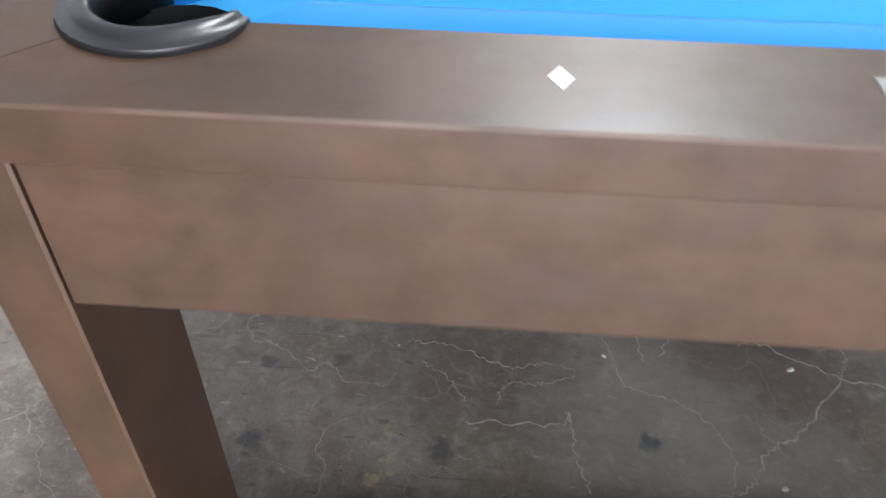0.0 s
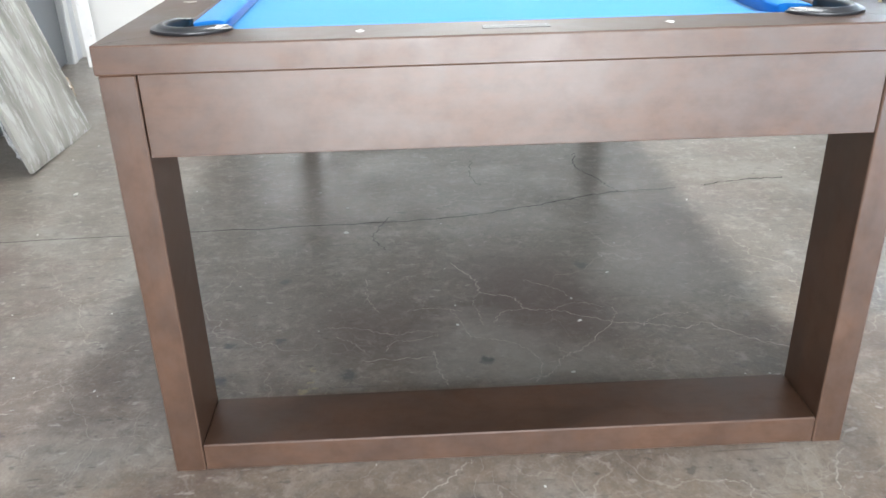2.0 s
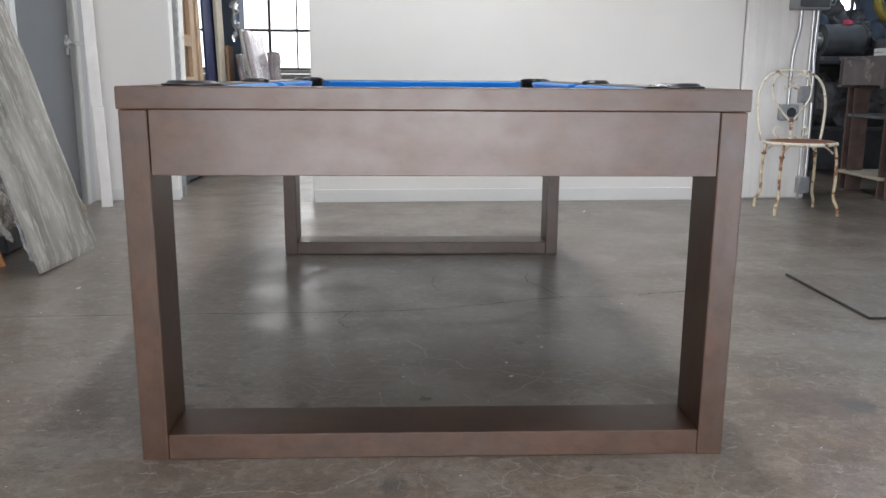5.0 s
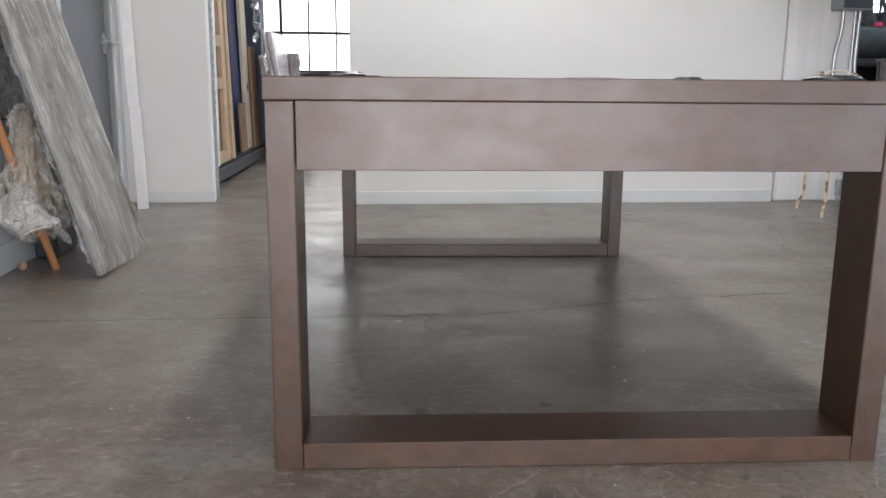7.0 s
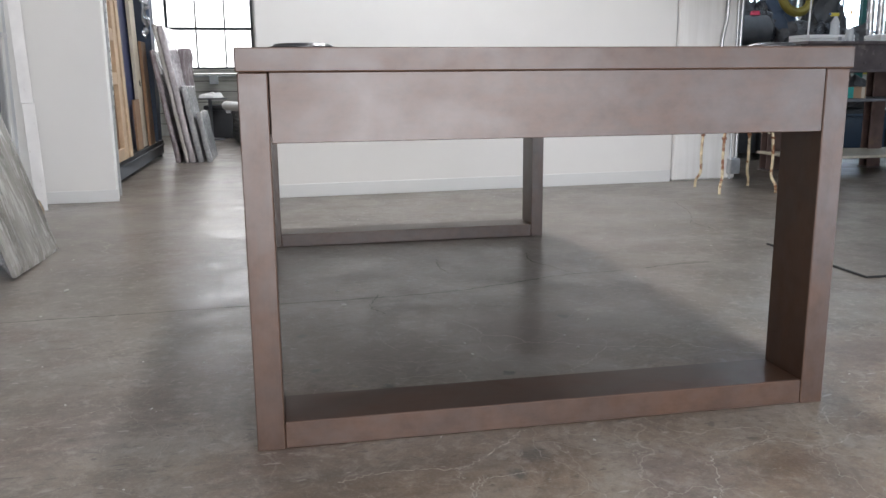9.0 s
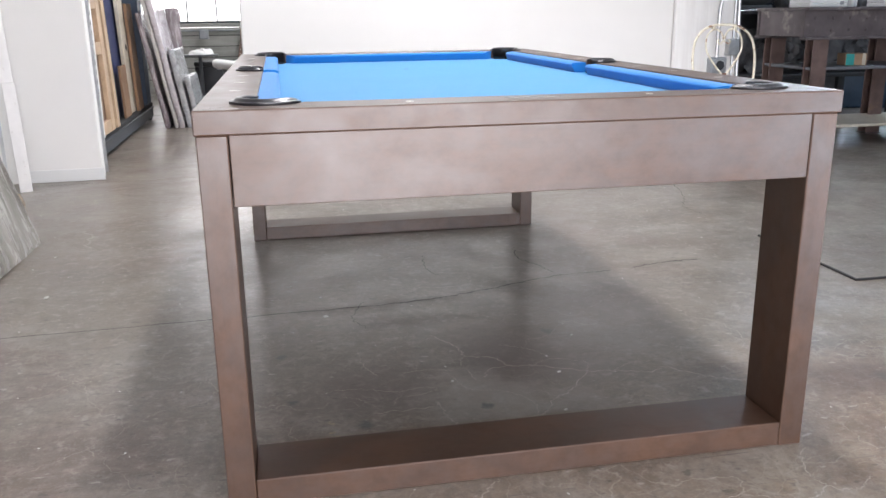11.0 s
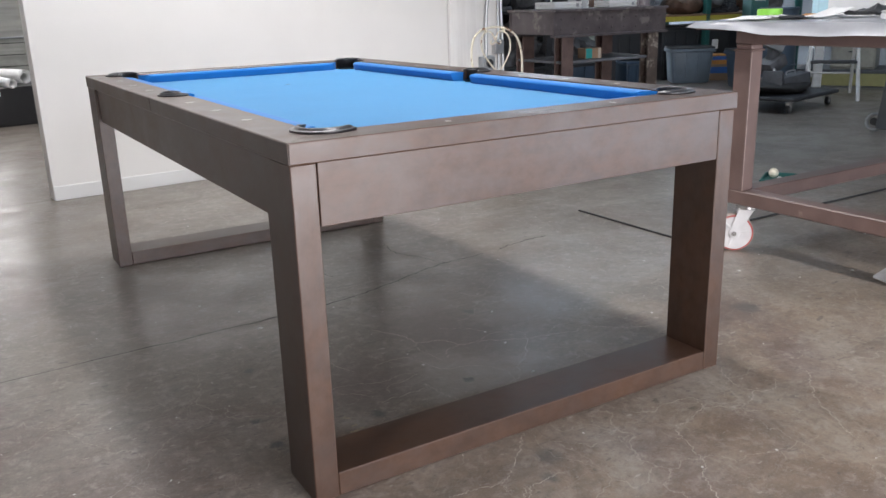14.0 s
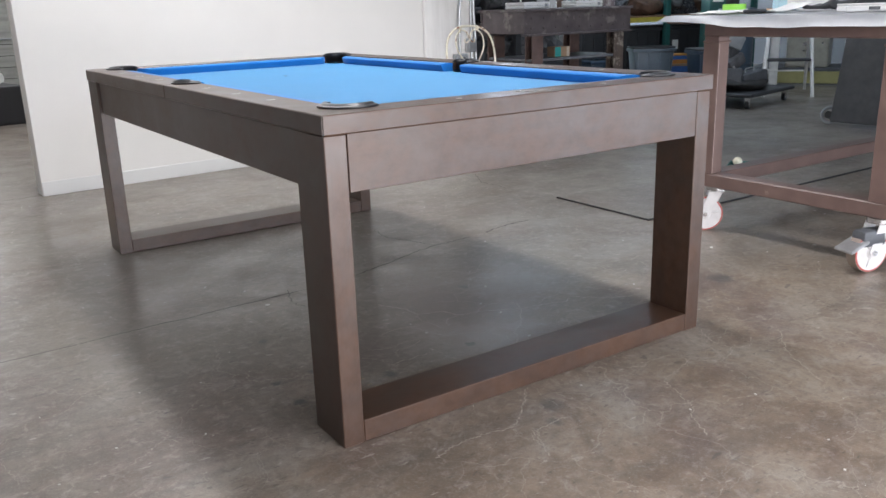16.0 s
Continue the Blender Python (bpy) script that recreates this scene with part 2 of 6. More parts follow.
        edge, shift = outline[1 if size > 0.1 else 0]
        nt.links.new(edge, d.inputs[0])
        d.inputs[1].default_value = (x + shift, y + shift, 0.0)
        c = mix(nt, ramp(nt, d.outputs["Value"], [(size * 0.45, amount), (size, 0.0)]), c, tone)
    # spots of oil and chips, dark ones wide apart and small white ones close together
    for sc, ragged, spread, amount, tone in ((7.0, 0.14, 0.3, 0.5, (0.05, 0.046, 0.043)), (26.0, 0.3, 0.17, 0.65, (0.46, 0.44, 0.4))):
        spot = nt.nodes.new("ShaderNodeTexVoronoi")
        spot.inputs["Scale"].default_value = sc
        nt.links.new(v, spot.inputs["Vector"])
        rag = math_node(nt, 'ADD', math_node(nt, 'MULTIPLY', noise_tex(nt, v, sc * 7, 4, 0.7), ragged), spot.outputs["Distance"])
        thresh = ramp(nt, noise_tex(nt, v, sc * 0.62, 3), [(0.56, 0.0), (0.8, spread)])
        c = mix(nt, math_node(nt, 'MULTIPLY', math_node(nt, 'LESS_THAN', rag, thresh), amount), c, tone)
    # pale hairline crazing, in patches, densest on the worn ground
    warp = nt.nodes.new("ShaderNodeVectorMath")
    warp.operation = 'MULTIPLY_ADD'
    nz = nt.nodes.new("ShaderNodeTexNoise")
    nz.inputs["Scale"].default_value = 5.0
    nz.inputs["Detail"].default_value = 6.0
    nt.links.new(v, nz.inputs["Vector"])
    nt.links.new(nz.outputs["Color"], warp.inputs[0])
    warp.inputs[1].default_value = (0.3, 0.3, 0.0)
    nt.links.new(v, warp.inputs[2])
    cr = None
    for sc, wd, patch, amount in ((2.6, 0.0015, 0.44, 0.7), (6.5, 0.0011, 0.5, 0.62), (13.0, 0.0008, 0.53, 0.5)):
        vo = nt.nodes.new("ShaderNodeTexVoronoi")
        vo.feature = 'DISTANCE_TO_EDGE'
        vo.inputs["Scale"].default_value = sc
        nt.links.new(warp.outputs[0], vo.inputs["Vector"])
        line = ramp(nt, vo.outputs["Distance"], [(0.0, 1.0), (wd * sc, 0.0)])
        where = math_node(nt, 'ADD', noise_tex(nt, v, 1.3 * sc / 3, 4, 0.65), math_node(nt, 'MULTIPLY', worn, 0.06))
        one = mix(nt, 1.0, line, ramp(nt, where, [(patch, 0.0), (patch + 0.14, amount)]), 'MULTIPLY')
        cr = one if cr is None else mix(nt, 1.0, cr, one, 'LIGHTEN')
    c = mix(nt, cr, c, (0.36, 0.325, 0.275))
    nt.links.new(c, b.inputs["Base Color"])
    # sealer left in glossy patches, dull where worn or scuffed
    gl = ramp(nt, noise_tex(nt, v, 2.1, 8, 0.66, 0.6), [(0.38, 0.29), (0.64, 0.42)])
    rg = mix(nt, 0.5, gl, ramp(nt, fine, [(0.3, 0.29), (0.75, 0.5)]))
    rg = mix(nt, ramp(nt, mid_n, [(0.45, 0.0), (0.7, 0.5)]), rg, (0.46, 0.46, 0.46))
    rg = mix(nt, math_node(nt, 'MULTIPLY', worn, 0.6), rg, (0.5, 0.5, 0.5))
    nt.links.new(rg, b.inputs["Roughness"])
    seal = ramp(nt, noise_tex(nt, v, 2.4, 9, 0.7, 0.5), [(0.42, 0.0), (0.64, 0.72)])
    seal = mix(nt, ramp(nt, fine, [(0.45, 0.0), (0.65, 0.7)]), seal, (0.0, 0.0, 0.0))
    nt.links.new(mix(nt, math_node(nt, 'MULTIPLY', worn, 0.8), seal, (0.0, 0.0, 0.0)), b.inputs["Coat Weight"])
    b.inputs["Coat Roughness"].default_value = 0.2
    h = mix(nt, 0.5, fine, noise_tex(nt, v, 9, 6, 0.62))
    bump(nt, b, h, 0.16, 0.005)
    return m


def wall_paint(name, col, scuff=0.35, rough=0.55):
    m, nt, b = base_mat(name, rough, 0.0, 0.35)
    v = coords(nt)
    n = noise_tex(nt, v, 1.7, 5, 0.6)
    c = ramp(nt, n, [(0.3, tuple(q * 0.95 for q in col)), (0.7, col)])
    s = ramp(nt, noise_tex(nt, coords(nt, (1, 1, 0.45)), 3.2, 9, 0.72), [(0.64, 0.0), (0.78, scuff)])
    c = mix(nt, s, c, tuple(q * 0.72 for q in col))
    nt.links.new(c, b.inputs["Base Color"])
    bump(nt, b, noise_tex(nt, v, 160, 3), 0.12, 0.0012)
    return m


def board_concrete(name, lo, hi, along=(1, 1, 0.06), mottle=0.3):
    """Cast concrete with the marks of the boards of its form."""
    m, nt, b = base_mat(name, 0.85, 0.0, 0.25)
    s = noise_tex(nt, coords(nt, along), 22, 5, 0.65)
    n = noise_tex(nt, coords(nt), 3.5, 7, 0.65)
    c = ramp(nt, s, [(0.3, lo), (0.65, hi)])
    c = mix(nt, ramp(nt, n, [(0.5, 0.0), (0.8, mottle)]), c, tuple(q * 0.75 for q in lo))
    nt.links.new(c, b.inputs["Base Color"])
    bump(nt, b, mix(nt, 0.5, s, noise_tex(nt, coords(nt), 30, 5)), 0.5, 0.006)
    return m


def wrapped(name, lo, hi, stretch, film=0.3, tint=(0.7, 0.72, 0.74), crease=0.7):
    """Something seen through creased clear film."""
    m, nt, b = base_mat(name, 0.22, 0.0, 0.6)
    v = coords(nt, stretch)
    n = noise_tex(nt, v, 7, 7, 0.65, 0.8)
    f = noise_tex(nt, v, 22, 6, 0.7, 1.2)
    c = ramp(nt, n, [(0.3, lo), (0.68, hi)])
    c = mix(nt, ramp(nt, f, [(0.5, 0.0), (0.72, film + 0.3)]), c, tint)
    nt.links.new(c, b.inputs["Base Color"])
    nt.links.new(ramp(nt, f, [(0.35, 0.12), (0.7, 0.4)]), b.inputs["Roughness"])
    b.inputs["Coat Weight"].default_value = 0.5
    b.inputs["Coat Roughness"].default_value = 0.12
    bump(nt, b, f, crease, 0.012)
    return m


def film_mat(name, tint, alpha, stretch=(1, 1, 1), lo=0.3, hi=0.7, crease=1.0, scale=26):
    m, nt, b = base_mat(name, 0.14, 0.0, 1.0)
    f = noise_tex(nt, coords(nt, stretch), scale, 6, 0.7, 1.5)
    b.inputs["Base Color"].default_value = (*tint, 1)
    nt.links.new(ramp(nt, f, [(lo, max(0.03, alpha - 0.3)), (hi, min(1, alpha + 0.35))]), b.inputs["Alpha"])
    bump(nt, b, mix(nt, 0.45, f, noise_tex(nt, coords(nt), 75, 4, 0.7, 0.8)), crease, 0.014)
    return m


def glow(name, col, strength):
    m = bpy.data.materials.new(name)
    m.use_nodes = True
    nt = m.node_tree
    nt.nodes.clear()
    e = nt.nodes.new("ShaderNodeEmission")
    o = nt.nodes.new("ShaderNodeOutputMaterial")
    e.inputs[0].default_value = (*col, 1)
    e.inputs[1].default_value = strength
    nt.links.new(e.outputs[0], o.inputs[0])
    return m


# lighter than the wood: worn edges, plus the highlight along them put into the colour
M["table_edge"] = plain("worn_lit_brown_edge", (0.075, 0.041, 0.026), 0.37, vary=0.25, scale=22, spec=1.0)
M["vein"] = plain("pale_crack_filling", (0.36, 0.325, 0.28), 0.7, vary=0.3, scale=30, bump_s=0)
M["felt"] = felt_mat("blue_felt", (0.026, 0.22, 0.45))
M["cushion_felt"] = felt_mat("deep_blue_cushion_felt", (0.018, 0.178, 0.49))
M["floor"] = concrete_floor()
M["crack"] = plain("crack_dirt", (0.035, 0.032, 0.03), 0.9, bump_s=0)
M["white_wall"] = wall_paint("white_wall_paint", (0.785, 0.77, 0.735), 0.14)
M["grey_wall"] = wall_paint("pale_blue_grey_wall_paint", (0.57, 0.585, 0.61), 0.2)
M["trim_white"] = wall_paint("white_trim_paint", (0.72, 0.72, 0.7), 0.4, 0.45)
M["plank_white"] = plain("scuffed_white_board_paint", (0.84, 0.82, 0.79), 0.55, vary=0.06, scale=9, wear=((0.5, 0.44, 0.38), 0.58), bump_s=0.15)
M["door_grey"] = plain("dark_grey_door_paint", (0.13, 0.135, 0.145), 0.45, vary=0.05, scale=3)
M["ceiling"] = wall_paint("ceiling_paint", (0.6, 0.59, 0.57), 0.2, 0.7)
M["outer_wall"] = wall_paint("plaster_wall_paint", (0.5, 0.5, 0.49), 0.3, 0.7)
M["dark_wall"] = wall_paint("dark_wall_paint", (0.16, 0.165, 0.175), 0.3, 0.7)
M["concrete"] = board_concrete("board_marked_concrete", (0.76, 0.74, 0.705), (0.87, 0.855, 0.825))
M["sill_wall"] = board_concrete("painted_block_wall", (0.27, 0.275, 0.25), (0.4, 0.4, 0.37), (0.05, 0.05, 0.8), 0.7)
M["black_plastic"] = plain("black_moulded_plastic", (0.018, 0.018, 0.02), 0.3, vary=0.1, scale=40, spec=0.6)
M["pocket_dark"] = plain("dark_pocket_lining", (0.012, 0.012, 0.013), 0.75, bump_s=0.2)
M["pearl"] = plain("pearl_inlay", (0.82, 0.8, 0.76), 0.2, vary=0.06, scale=90, bump_s=0)
M["silver"] = plain("brushed_silver", (0.2, 0.195, 0.19), 0.6, 0.3, vary=0.05, scale=120)
M["engraved"] = plain("engraved_dark_fill", (0.06, 0.055, 0.05), 0.5, bump_s=0)
M["plate_fill"] = plain("grey_engraving_fill", (0.2, 0.19, 0.18), 0.5, bump_s=0)
M["steel"] = plain("galvanised_steel", (0.5, 0.51, 0.52), 0.38, 0.85, vary=0.12, scale=30)
M["chrome"] = plain("zinc_plated_steel", (0.66, 0.66, 0.66), 0.2, 0.9, vary=0.06)
M["handle_steel"] = plain("satin_nickel", (0.6, 0.6, 0.61), 0.36, 0.8, vary=0.05)
M["shelf_grey"] = plain("dusty_shelf_steel", (0.15, 0.155, 0.17), 0.5, 0.1, vary=0.25)
M["grey_box"] = plain("grey_electrical_box_paint", (0.3, 0.32, 0.33), 0.45, 0.1)
M["black"] = plain("black_paint", (0.032, 0.034, 0.038), 0.5)
M["black_lacquer"] = plain("black_cabinet_lacquer", (0.012, 0.012, 0.014), 0.4)
M["charcoal"] = plain("charcoal_paint", (0.075, 0.08, 0.088), 0.5, vary=0.2)
M["slate_blue"] = plain("slate_blue_paint", (0.05, 0.075, 0.12), 0.5, vary=0.15)
M["navy"] = plain("navy_board", (0.018, 0.026, 0.085), 0.45, vary=0.12)
M["rust_steel"] = plain("rusty_brown_steel", (0.15, 0.1, 0.088), 0.55, 0.25, vary=0.3, scale=10, wear=((0.2, 0.13, 0.09), 0.62), bump_s=0.2)
M["bench_steel"] = plain("dark_mill_scale_steel", (0.12, 0.1, 0.102), 0.5, 0.3, vary=0.3, scale=8, wear=((0.23, 0.2, 0.19), 0.55), bump_s=0.2)
M["brown_paint"] = plain("mauve_brown_steel_paint", (0.145, 0.096, 0.083), 0.42, 0.0, vary=0.16, scale=9, wear=((0.27, 0.2, 0.17), 0.66))
M["sheet"] = plain("translucent_white_poly_sheet", (0.26, 0.27, 0.285), 0.3, vary=0.15, scale=6, bump_s=0.3)
M["chair_paint"] = plain("cream_chipped_paint", (0.72, 0.67, 0.54), 0.5, 0.0, vary=0.14, scale=30, wear=((0.2, 0.075, 0.03), 0.555), bump_s=0.2)
M["chair_leg"] = plain("yellowed_flaking_paint", (0.66, 0.55, 0.36), 0.55, 0.0, vary=0.25, scale=24, wear=((0.24, 0.09, 0.035), 0.5), bump_s=0.25)
M["rust"] = plain("orange_brown_rust", (0.2, 0.08, 0.042), 0.75, 0.1, vary=0.4, scale=25, wear=((0.4, 0.3, 0.22), 0.62), bump_s=0.3)
M["peeling"] = plain("peeling_grey_brown_paint", (0.1, 0.075, 0.062), 0.6, 0.1, vary=0.3, scale=12, wear=((0.3, 0.26, 0.22), 0.52), bump_s=0.3)
M["wheel_white"] = plain("off_white_wheel", (0.62, 0.61, 0.6), 0.4)
M["worn_steel"] = plain("pale_worn_steel", (0.36, 0.28, 0.25), 0.4, 0.3, vary=0.3, scale=30)
M["wheel_red"] = plain("red_polyurethane_tread", (0.42, 0.06, 0.05), 0.4)
M["tread_brown"] = plain("worn_tan_tread", (0.3, 0.24, 0.2), 0.55)
M["rubber"] = plain("black_rubber", (0.02, 0.02, 0.02), 0.7)
M["green_tape"] = plain("lime_green_tape", (0.3, 0.72, 0.09), 0.45, vary=0.05)
M["paper"] = plain("white_paper", (0.78, 0.78, 0.77), 0.7, vary=0.04, bump_s=0.1)
M["pale_blue"] = plain("pale_blue_card", (0.42, 0.66, 0.74), 0.5)
M["teal"] = plain("teal_card", (0.02, 0.3, 0.28), 0.5)
M["card"] = plain("brown_cardboard", (0.33, 0.22, 0.14), 0.8)
M["orange"] = plain("orange_card", (0.5, 0.22, 0.05), 0.7)
M["blue_card"] = plain("blue_print", (0.04, 0.13, 0.4), 0.6)
M["tote"] = plain("blue_grey_plastic_tote", (0.115, 0.15, 0.185), 0.4, vary=0.08)
M["drum_blue"] = plain("blue_grey_drum_plastic", (0.055, 0.085, 0.12), 0.4)
M["tote_dark"] = plain("navy_plastic_bin", (0.03, 0.055, 0.09), 0.4)
M["green_dark"] = plain("dark_green_enamel", (0.02, 0.11, 0.1), 0.4)
M["yellow"] = plain("yellow_rack_paint", (0.5, 0.42, 0.06), 0.5)
M["olive"] = plain("dull_yellow_box", (0.3, 0.28, 0.12), 0.6)
M["file_beige"] = plain("beige_filing_cabinet_enamel", (0.33, 0.32, 0.27), 0.4)
M["ladder_white"] = plain("white_ladder_enamel", (0.66, 0.66, 0.64), 0.4)
M["ivory"] = plain("ivory_ball", (0.75, 0.7, 0.56), 0.15, bump_s=0)
M["red"] = plain("red_cord", (0.4, 0.03, 0.03), 0.5)
M["pink"] = plain("pink_plastic", (0.7, 0.08, 0.16), 0.4)
M["brass"] = plain("yellow_brass", (0.3, 0.24, 0.05), 0.4, 0.4)
M["debris"] = plain("pale_chips", (0.55, 0.54, 0.5), 0.7)
M["slab"] = wrapped("weathered_boards_in_film", (0.085, 0.076, 0.06), (0.42, 0.41, 0.37), (1.0, 1.0, 0.22), 0.0, crease=0.3)
M["panel_white"] = wrapped("white_panel_in_film", (0.4, 0.36, 0.38), (0.62, 0.58, 0.6), (1, 1, 1), 0.3)
M["panel_mauve"] = wrapped("mauve_panel_in_film", (0.13, 0.1, 0.11), (0.3, 0.25, 0.26), (3, 3, 0.6), 0.15)
M["panel_grey"] = wrapped("grey_panel_in_bubble_film", (0.24, 0.24, 0.25), (0.45, 0.46, 0.47), (3, 3, 3), 0.3)
M["panel_pale"] = wrapped("pale_panel_in_film", (0.4, 0.37, 0.34), (0.55, 0.52, 0.49), (3, 3, 0.6), 0.2)
M["bag"] = wrapped("clear_film_bundle", (0.15, 0.11, 0.07), (0.36, 0.29, 0.21), (1.5, 1.5, 1.0), 0.15, (0.62, 0.56, 0.47), 0.4)
M["dark_bundle"] = wrapped("dark_object_in_film", (0.015, 0.017, 0.022), (0.07, 0.075, 0.09), (2, 2, 2), 0.0, (0.25, 0.26, 0.3))
M["foil"] = plain("silver_foil", (0.6, 0.6, 0.62), 0.25, 0.9)
M["clutter_a"] = plain("dusty_dark_clutter", (0.1, 0.1, 0.105), 0.6, vary=0.5, scale=9)
M["clutter_b"] = plain("brown_leather_clutter", (0.12, 0.07, 0.05), 0.6, vary=0.5, scale=9)
M["sash"] = plain("dark_green_grey_sash_paint", (0.045, 0.06, 0.065), 0.5, vary=0.15)
M["sky_glow"] = glow("overcast_sky", (1.0, 0.99, 0.98), 1.5)
glass, _nt, _b = base_mat("window_glass", 0.02, 0.0, 0.5)
_b.inputs["Transmission Weight"].default_value = 1.0
_b.inputs["IOR"].default_value = 1.45
M["glass"] = glass
clear, _nt, _b = base_mat("clear_plastic", 0.08, 0.0, 0.5)
_b.inputs["Base Color"].default_value = (0.85, 0.87, 0.88, 1)
_b.inputs["Alpha"].default_value = 0.45
M["clear"] = clear


# ---- mesh helpers ----
def add_box(bm, lo, hi, bevel=0.0, m=None, seg=1):
    c = [(a + b) / 2 for a, b in zip(lo, hi)]
    s = [abs(b - a) for a, b in zip(lo, hi)]
    r = bmesh.ops.create_cube(bm, size=1.0, matrix=Matrix.Translation(c) @ Matrix.Diagonal((*s, 1)))
    vs = r["verts"]
    if bevel:
        seg = seg if bevel >= 0.01 else 1
        es = list({e for v in vs for e in v.link_edges})
        o = bmesh.ops.bevel(bm, geom=es, offset=bevel, segments=seg, profile=0.5, affect='EDGES')
        vs = list({v for f in o["faces"] for v in f.verts} | {v for v in vs if v.is_valid})
    if m is not None:
        bmesh.ops.transform(bm, matrix=m, verts=vs)
    return vs


def box(lo, hi, bevel=0.0, m=None, seg=1):
    bm = bmesh.new()
    add_box(bm, lo, hi, bevel, m, seg)
    return bm


def add_cyl(bm, p0, p1, r0, r1=None, n=16, caps=True):
    r1 = r0 if r1 is None else r1
    p0, p1 = Vector(p0), Vector(p1)
    d = p1 - p0
    m = Matrix.Translation((p0 + p1) / 2) @ d.to_track_quat('Z', 'Y').to_matrix().to_4x4()
    return bmesh.ops.create_cone(bm, cap_ends=caps, segments=n, radius1=r0, radius2=r1, depth=d.length, matrix=m)["verts"]


def cyl(p0, p1, r0, r1=None, n=16, caps=True):
    bm = bmesh.new()
    add_cyl(bm, p0, p1, r0, r1, n, caps)
    return bm


def add_tube(bm, pts, r, n=8, closed=False, taper=None):
    """A round bar along a line of points."""
    pts = [Vector(p) for p in pts]
    k = len(pts)
    rings, up = [], None
    for i, p in enumerate(pts):
        a = pts[(i - 1) % k] if (i > 0 or closed) else p
        b = pts[(i + 1) % k] if (i < k - 1 or closed) else p
        t = (b - a).normalized()
        if up is None:
            up = t.orthogonal().normalized()
        up = (up - t * up.dot(t)).normalized()
        side = t.cross(up)
        rr = r * (taper(i / (k - 1)) if taper else 1.0)
        rings.append([bm.verts.new(p + (up * math.cos(q) + side * math.sin(q)) * rr) for q in [2 * math.pi * j / n for j in range(n)]])
    for i in range(k if closed else k - 1):
        A, Bq = rings[i], rings[(i + 1) % k]
        for j in range(n):
            bm.faces.new((A[j], A[(j + 1) % n], Bq[(j + 1) % n], Bq[j]))
    if not closed:
        bm.faces.new(list(reversed(rings[0])))
        bm.faces.new(rings[-1])


def tube(pts, r, n=8, closed=False, taper=None):
    bm = bmesh.new()
    add_tube(bm, pts, r, n, closed, taper)
    return bm


def prism(outline, z0, z1, bevel=0.0):
    """An outline in x and y, raised from z0 to z1."""
    bm = bmesh.new()
    f = bm.faces.new([bm.verts.new((x, y, z0)) for x, y in outline])
    bm.normal_update()
    if f.normal.z > 0:
        f.normal_flip()
    r = bmesh.ops.extrude_face_region(bm, geom=[f])
    bmesh.ops.translate(bm, vec=(0, 0, z1 - z0), verts=[v for v in r["geom"] if isinstance(v, bmesh.types.BMVert)])
    bmesh.ops.recalc_face_normals(bm, faces=bm.faces)
    if bevel:
        es = [e for e in bm.edges if len(e.link_faces) == 2 and e.calc_face_angle(0) > 0.6 and min(abs(e.verts[0].co.x - e.verts[1].co.x), abs(e.verts[0].co.y - e.verts[1].co.y)) < 1e-5]
        bmesh.ops.bevel(bm, geom=es, offset=bevel, segments=1, profile=0.5, affect='EDGES')
    return bm


def smooth_curve(pts, per=6, closed=False):
    """Points on a smooth line through the given ones."""
    P = [Vector(p) for p in pts]
    k, out = len(P), []
    for i in range(k if closed else k - 1):
        g = lambda j: P[j % k] if closed else P[max(0, min(k - 1, j))]
        a, b, c, d = g(i - 1), g(i), g(i + 1), g(i + 2)
        for s in range(per):
            t = s / per
            out.append(0.5 * ((2 * b) + (c - a) * t + (2 * a - 5 * b + 4 * c - d) * t * t + (3 * b - a - 3 * c + d) * t ** 3))
    if not closed:
        out.append(P[-1])
    return out


def mesh_ob(name, bm, material, sharp=28):
    me = bpy.data.meshes.new(name)
    bm.to_mesh(me)
    bm.free()
    me.polygons.foreach_set("use_smooth", [True] * len(me.polygons))
    me.set_sharp_from_angle(angle=radians(sharp))
    me.materials.append(material)
    return new(name, me)


def part(name, bm, material, parent, label="", sharp=28):
    ob = mesh_ob(name, bm, material, sharp)
    ob.parent = parent
    return tagged(ob, label)


def thing(name, label, category, at=None, group="", kind=""):
    ob = new(name)
    ob.empty_display_size = 0.1
    if at is not None:
        ob.matrix_world = at
    return tagged(ob, label, category, group, kind)


def solid(name, bm, material, label, category, at=None, group="", kind="", sharp=28):
    ob = mesh_ob(name, bm, material, sharp)
    if at is not None:
        ob.matrix_world = at
    return tagged(ob, label, category, group, kind)


def crumple(bm, amount, scale, seed=0.0):
    for v in bm.verts:
        n = noise.noise_vector(v.co * scale + Vector((seed, seed * 2, seed * 3)))
        v.co += n * amount


# ---- the building ----
WEST, STUB_V, PART_V, FAR_V, EAST, TOP = -1.90, 3.942, 3.783, 10.33, 10.5, 3.4


def structure(name, bm, material, label, category="wall"):
    return solid(name, bm, material, label, category, ROOM, kind="structure")


floor = structure("floor", box((-5, -7.5, -0.2), (12, 12, 0)), M["floor"], "worn grey concrete floor with stains and fine cracks", "floor")


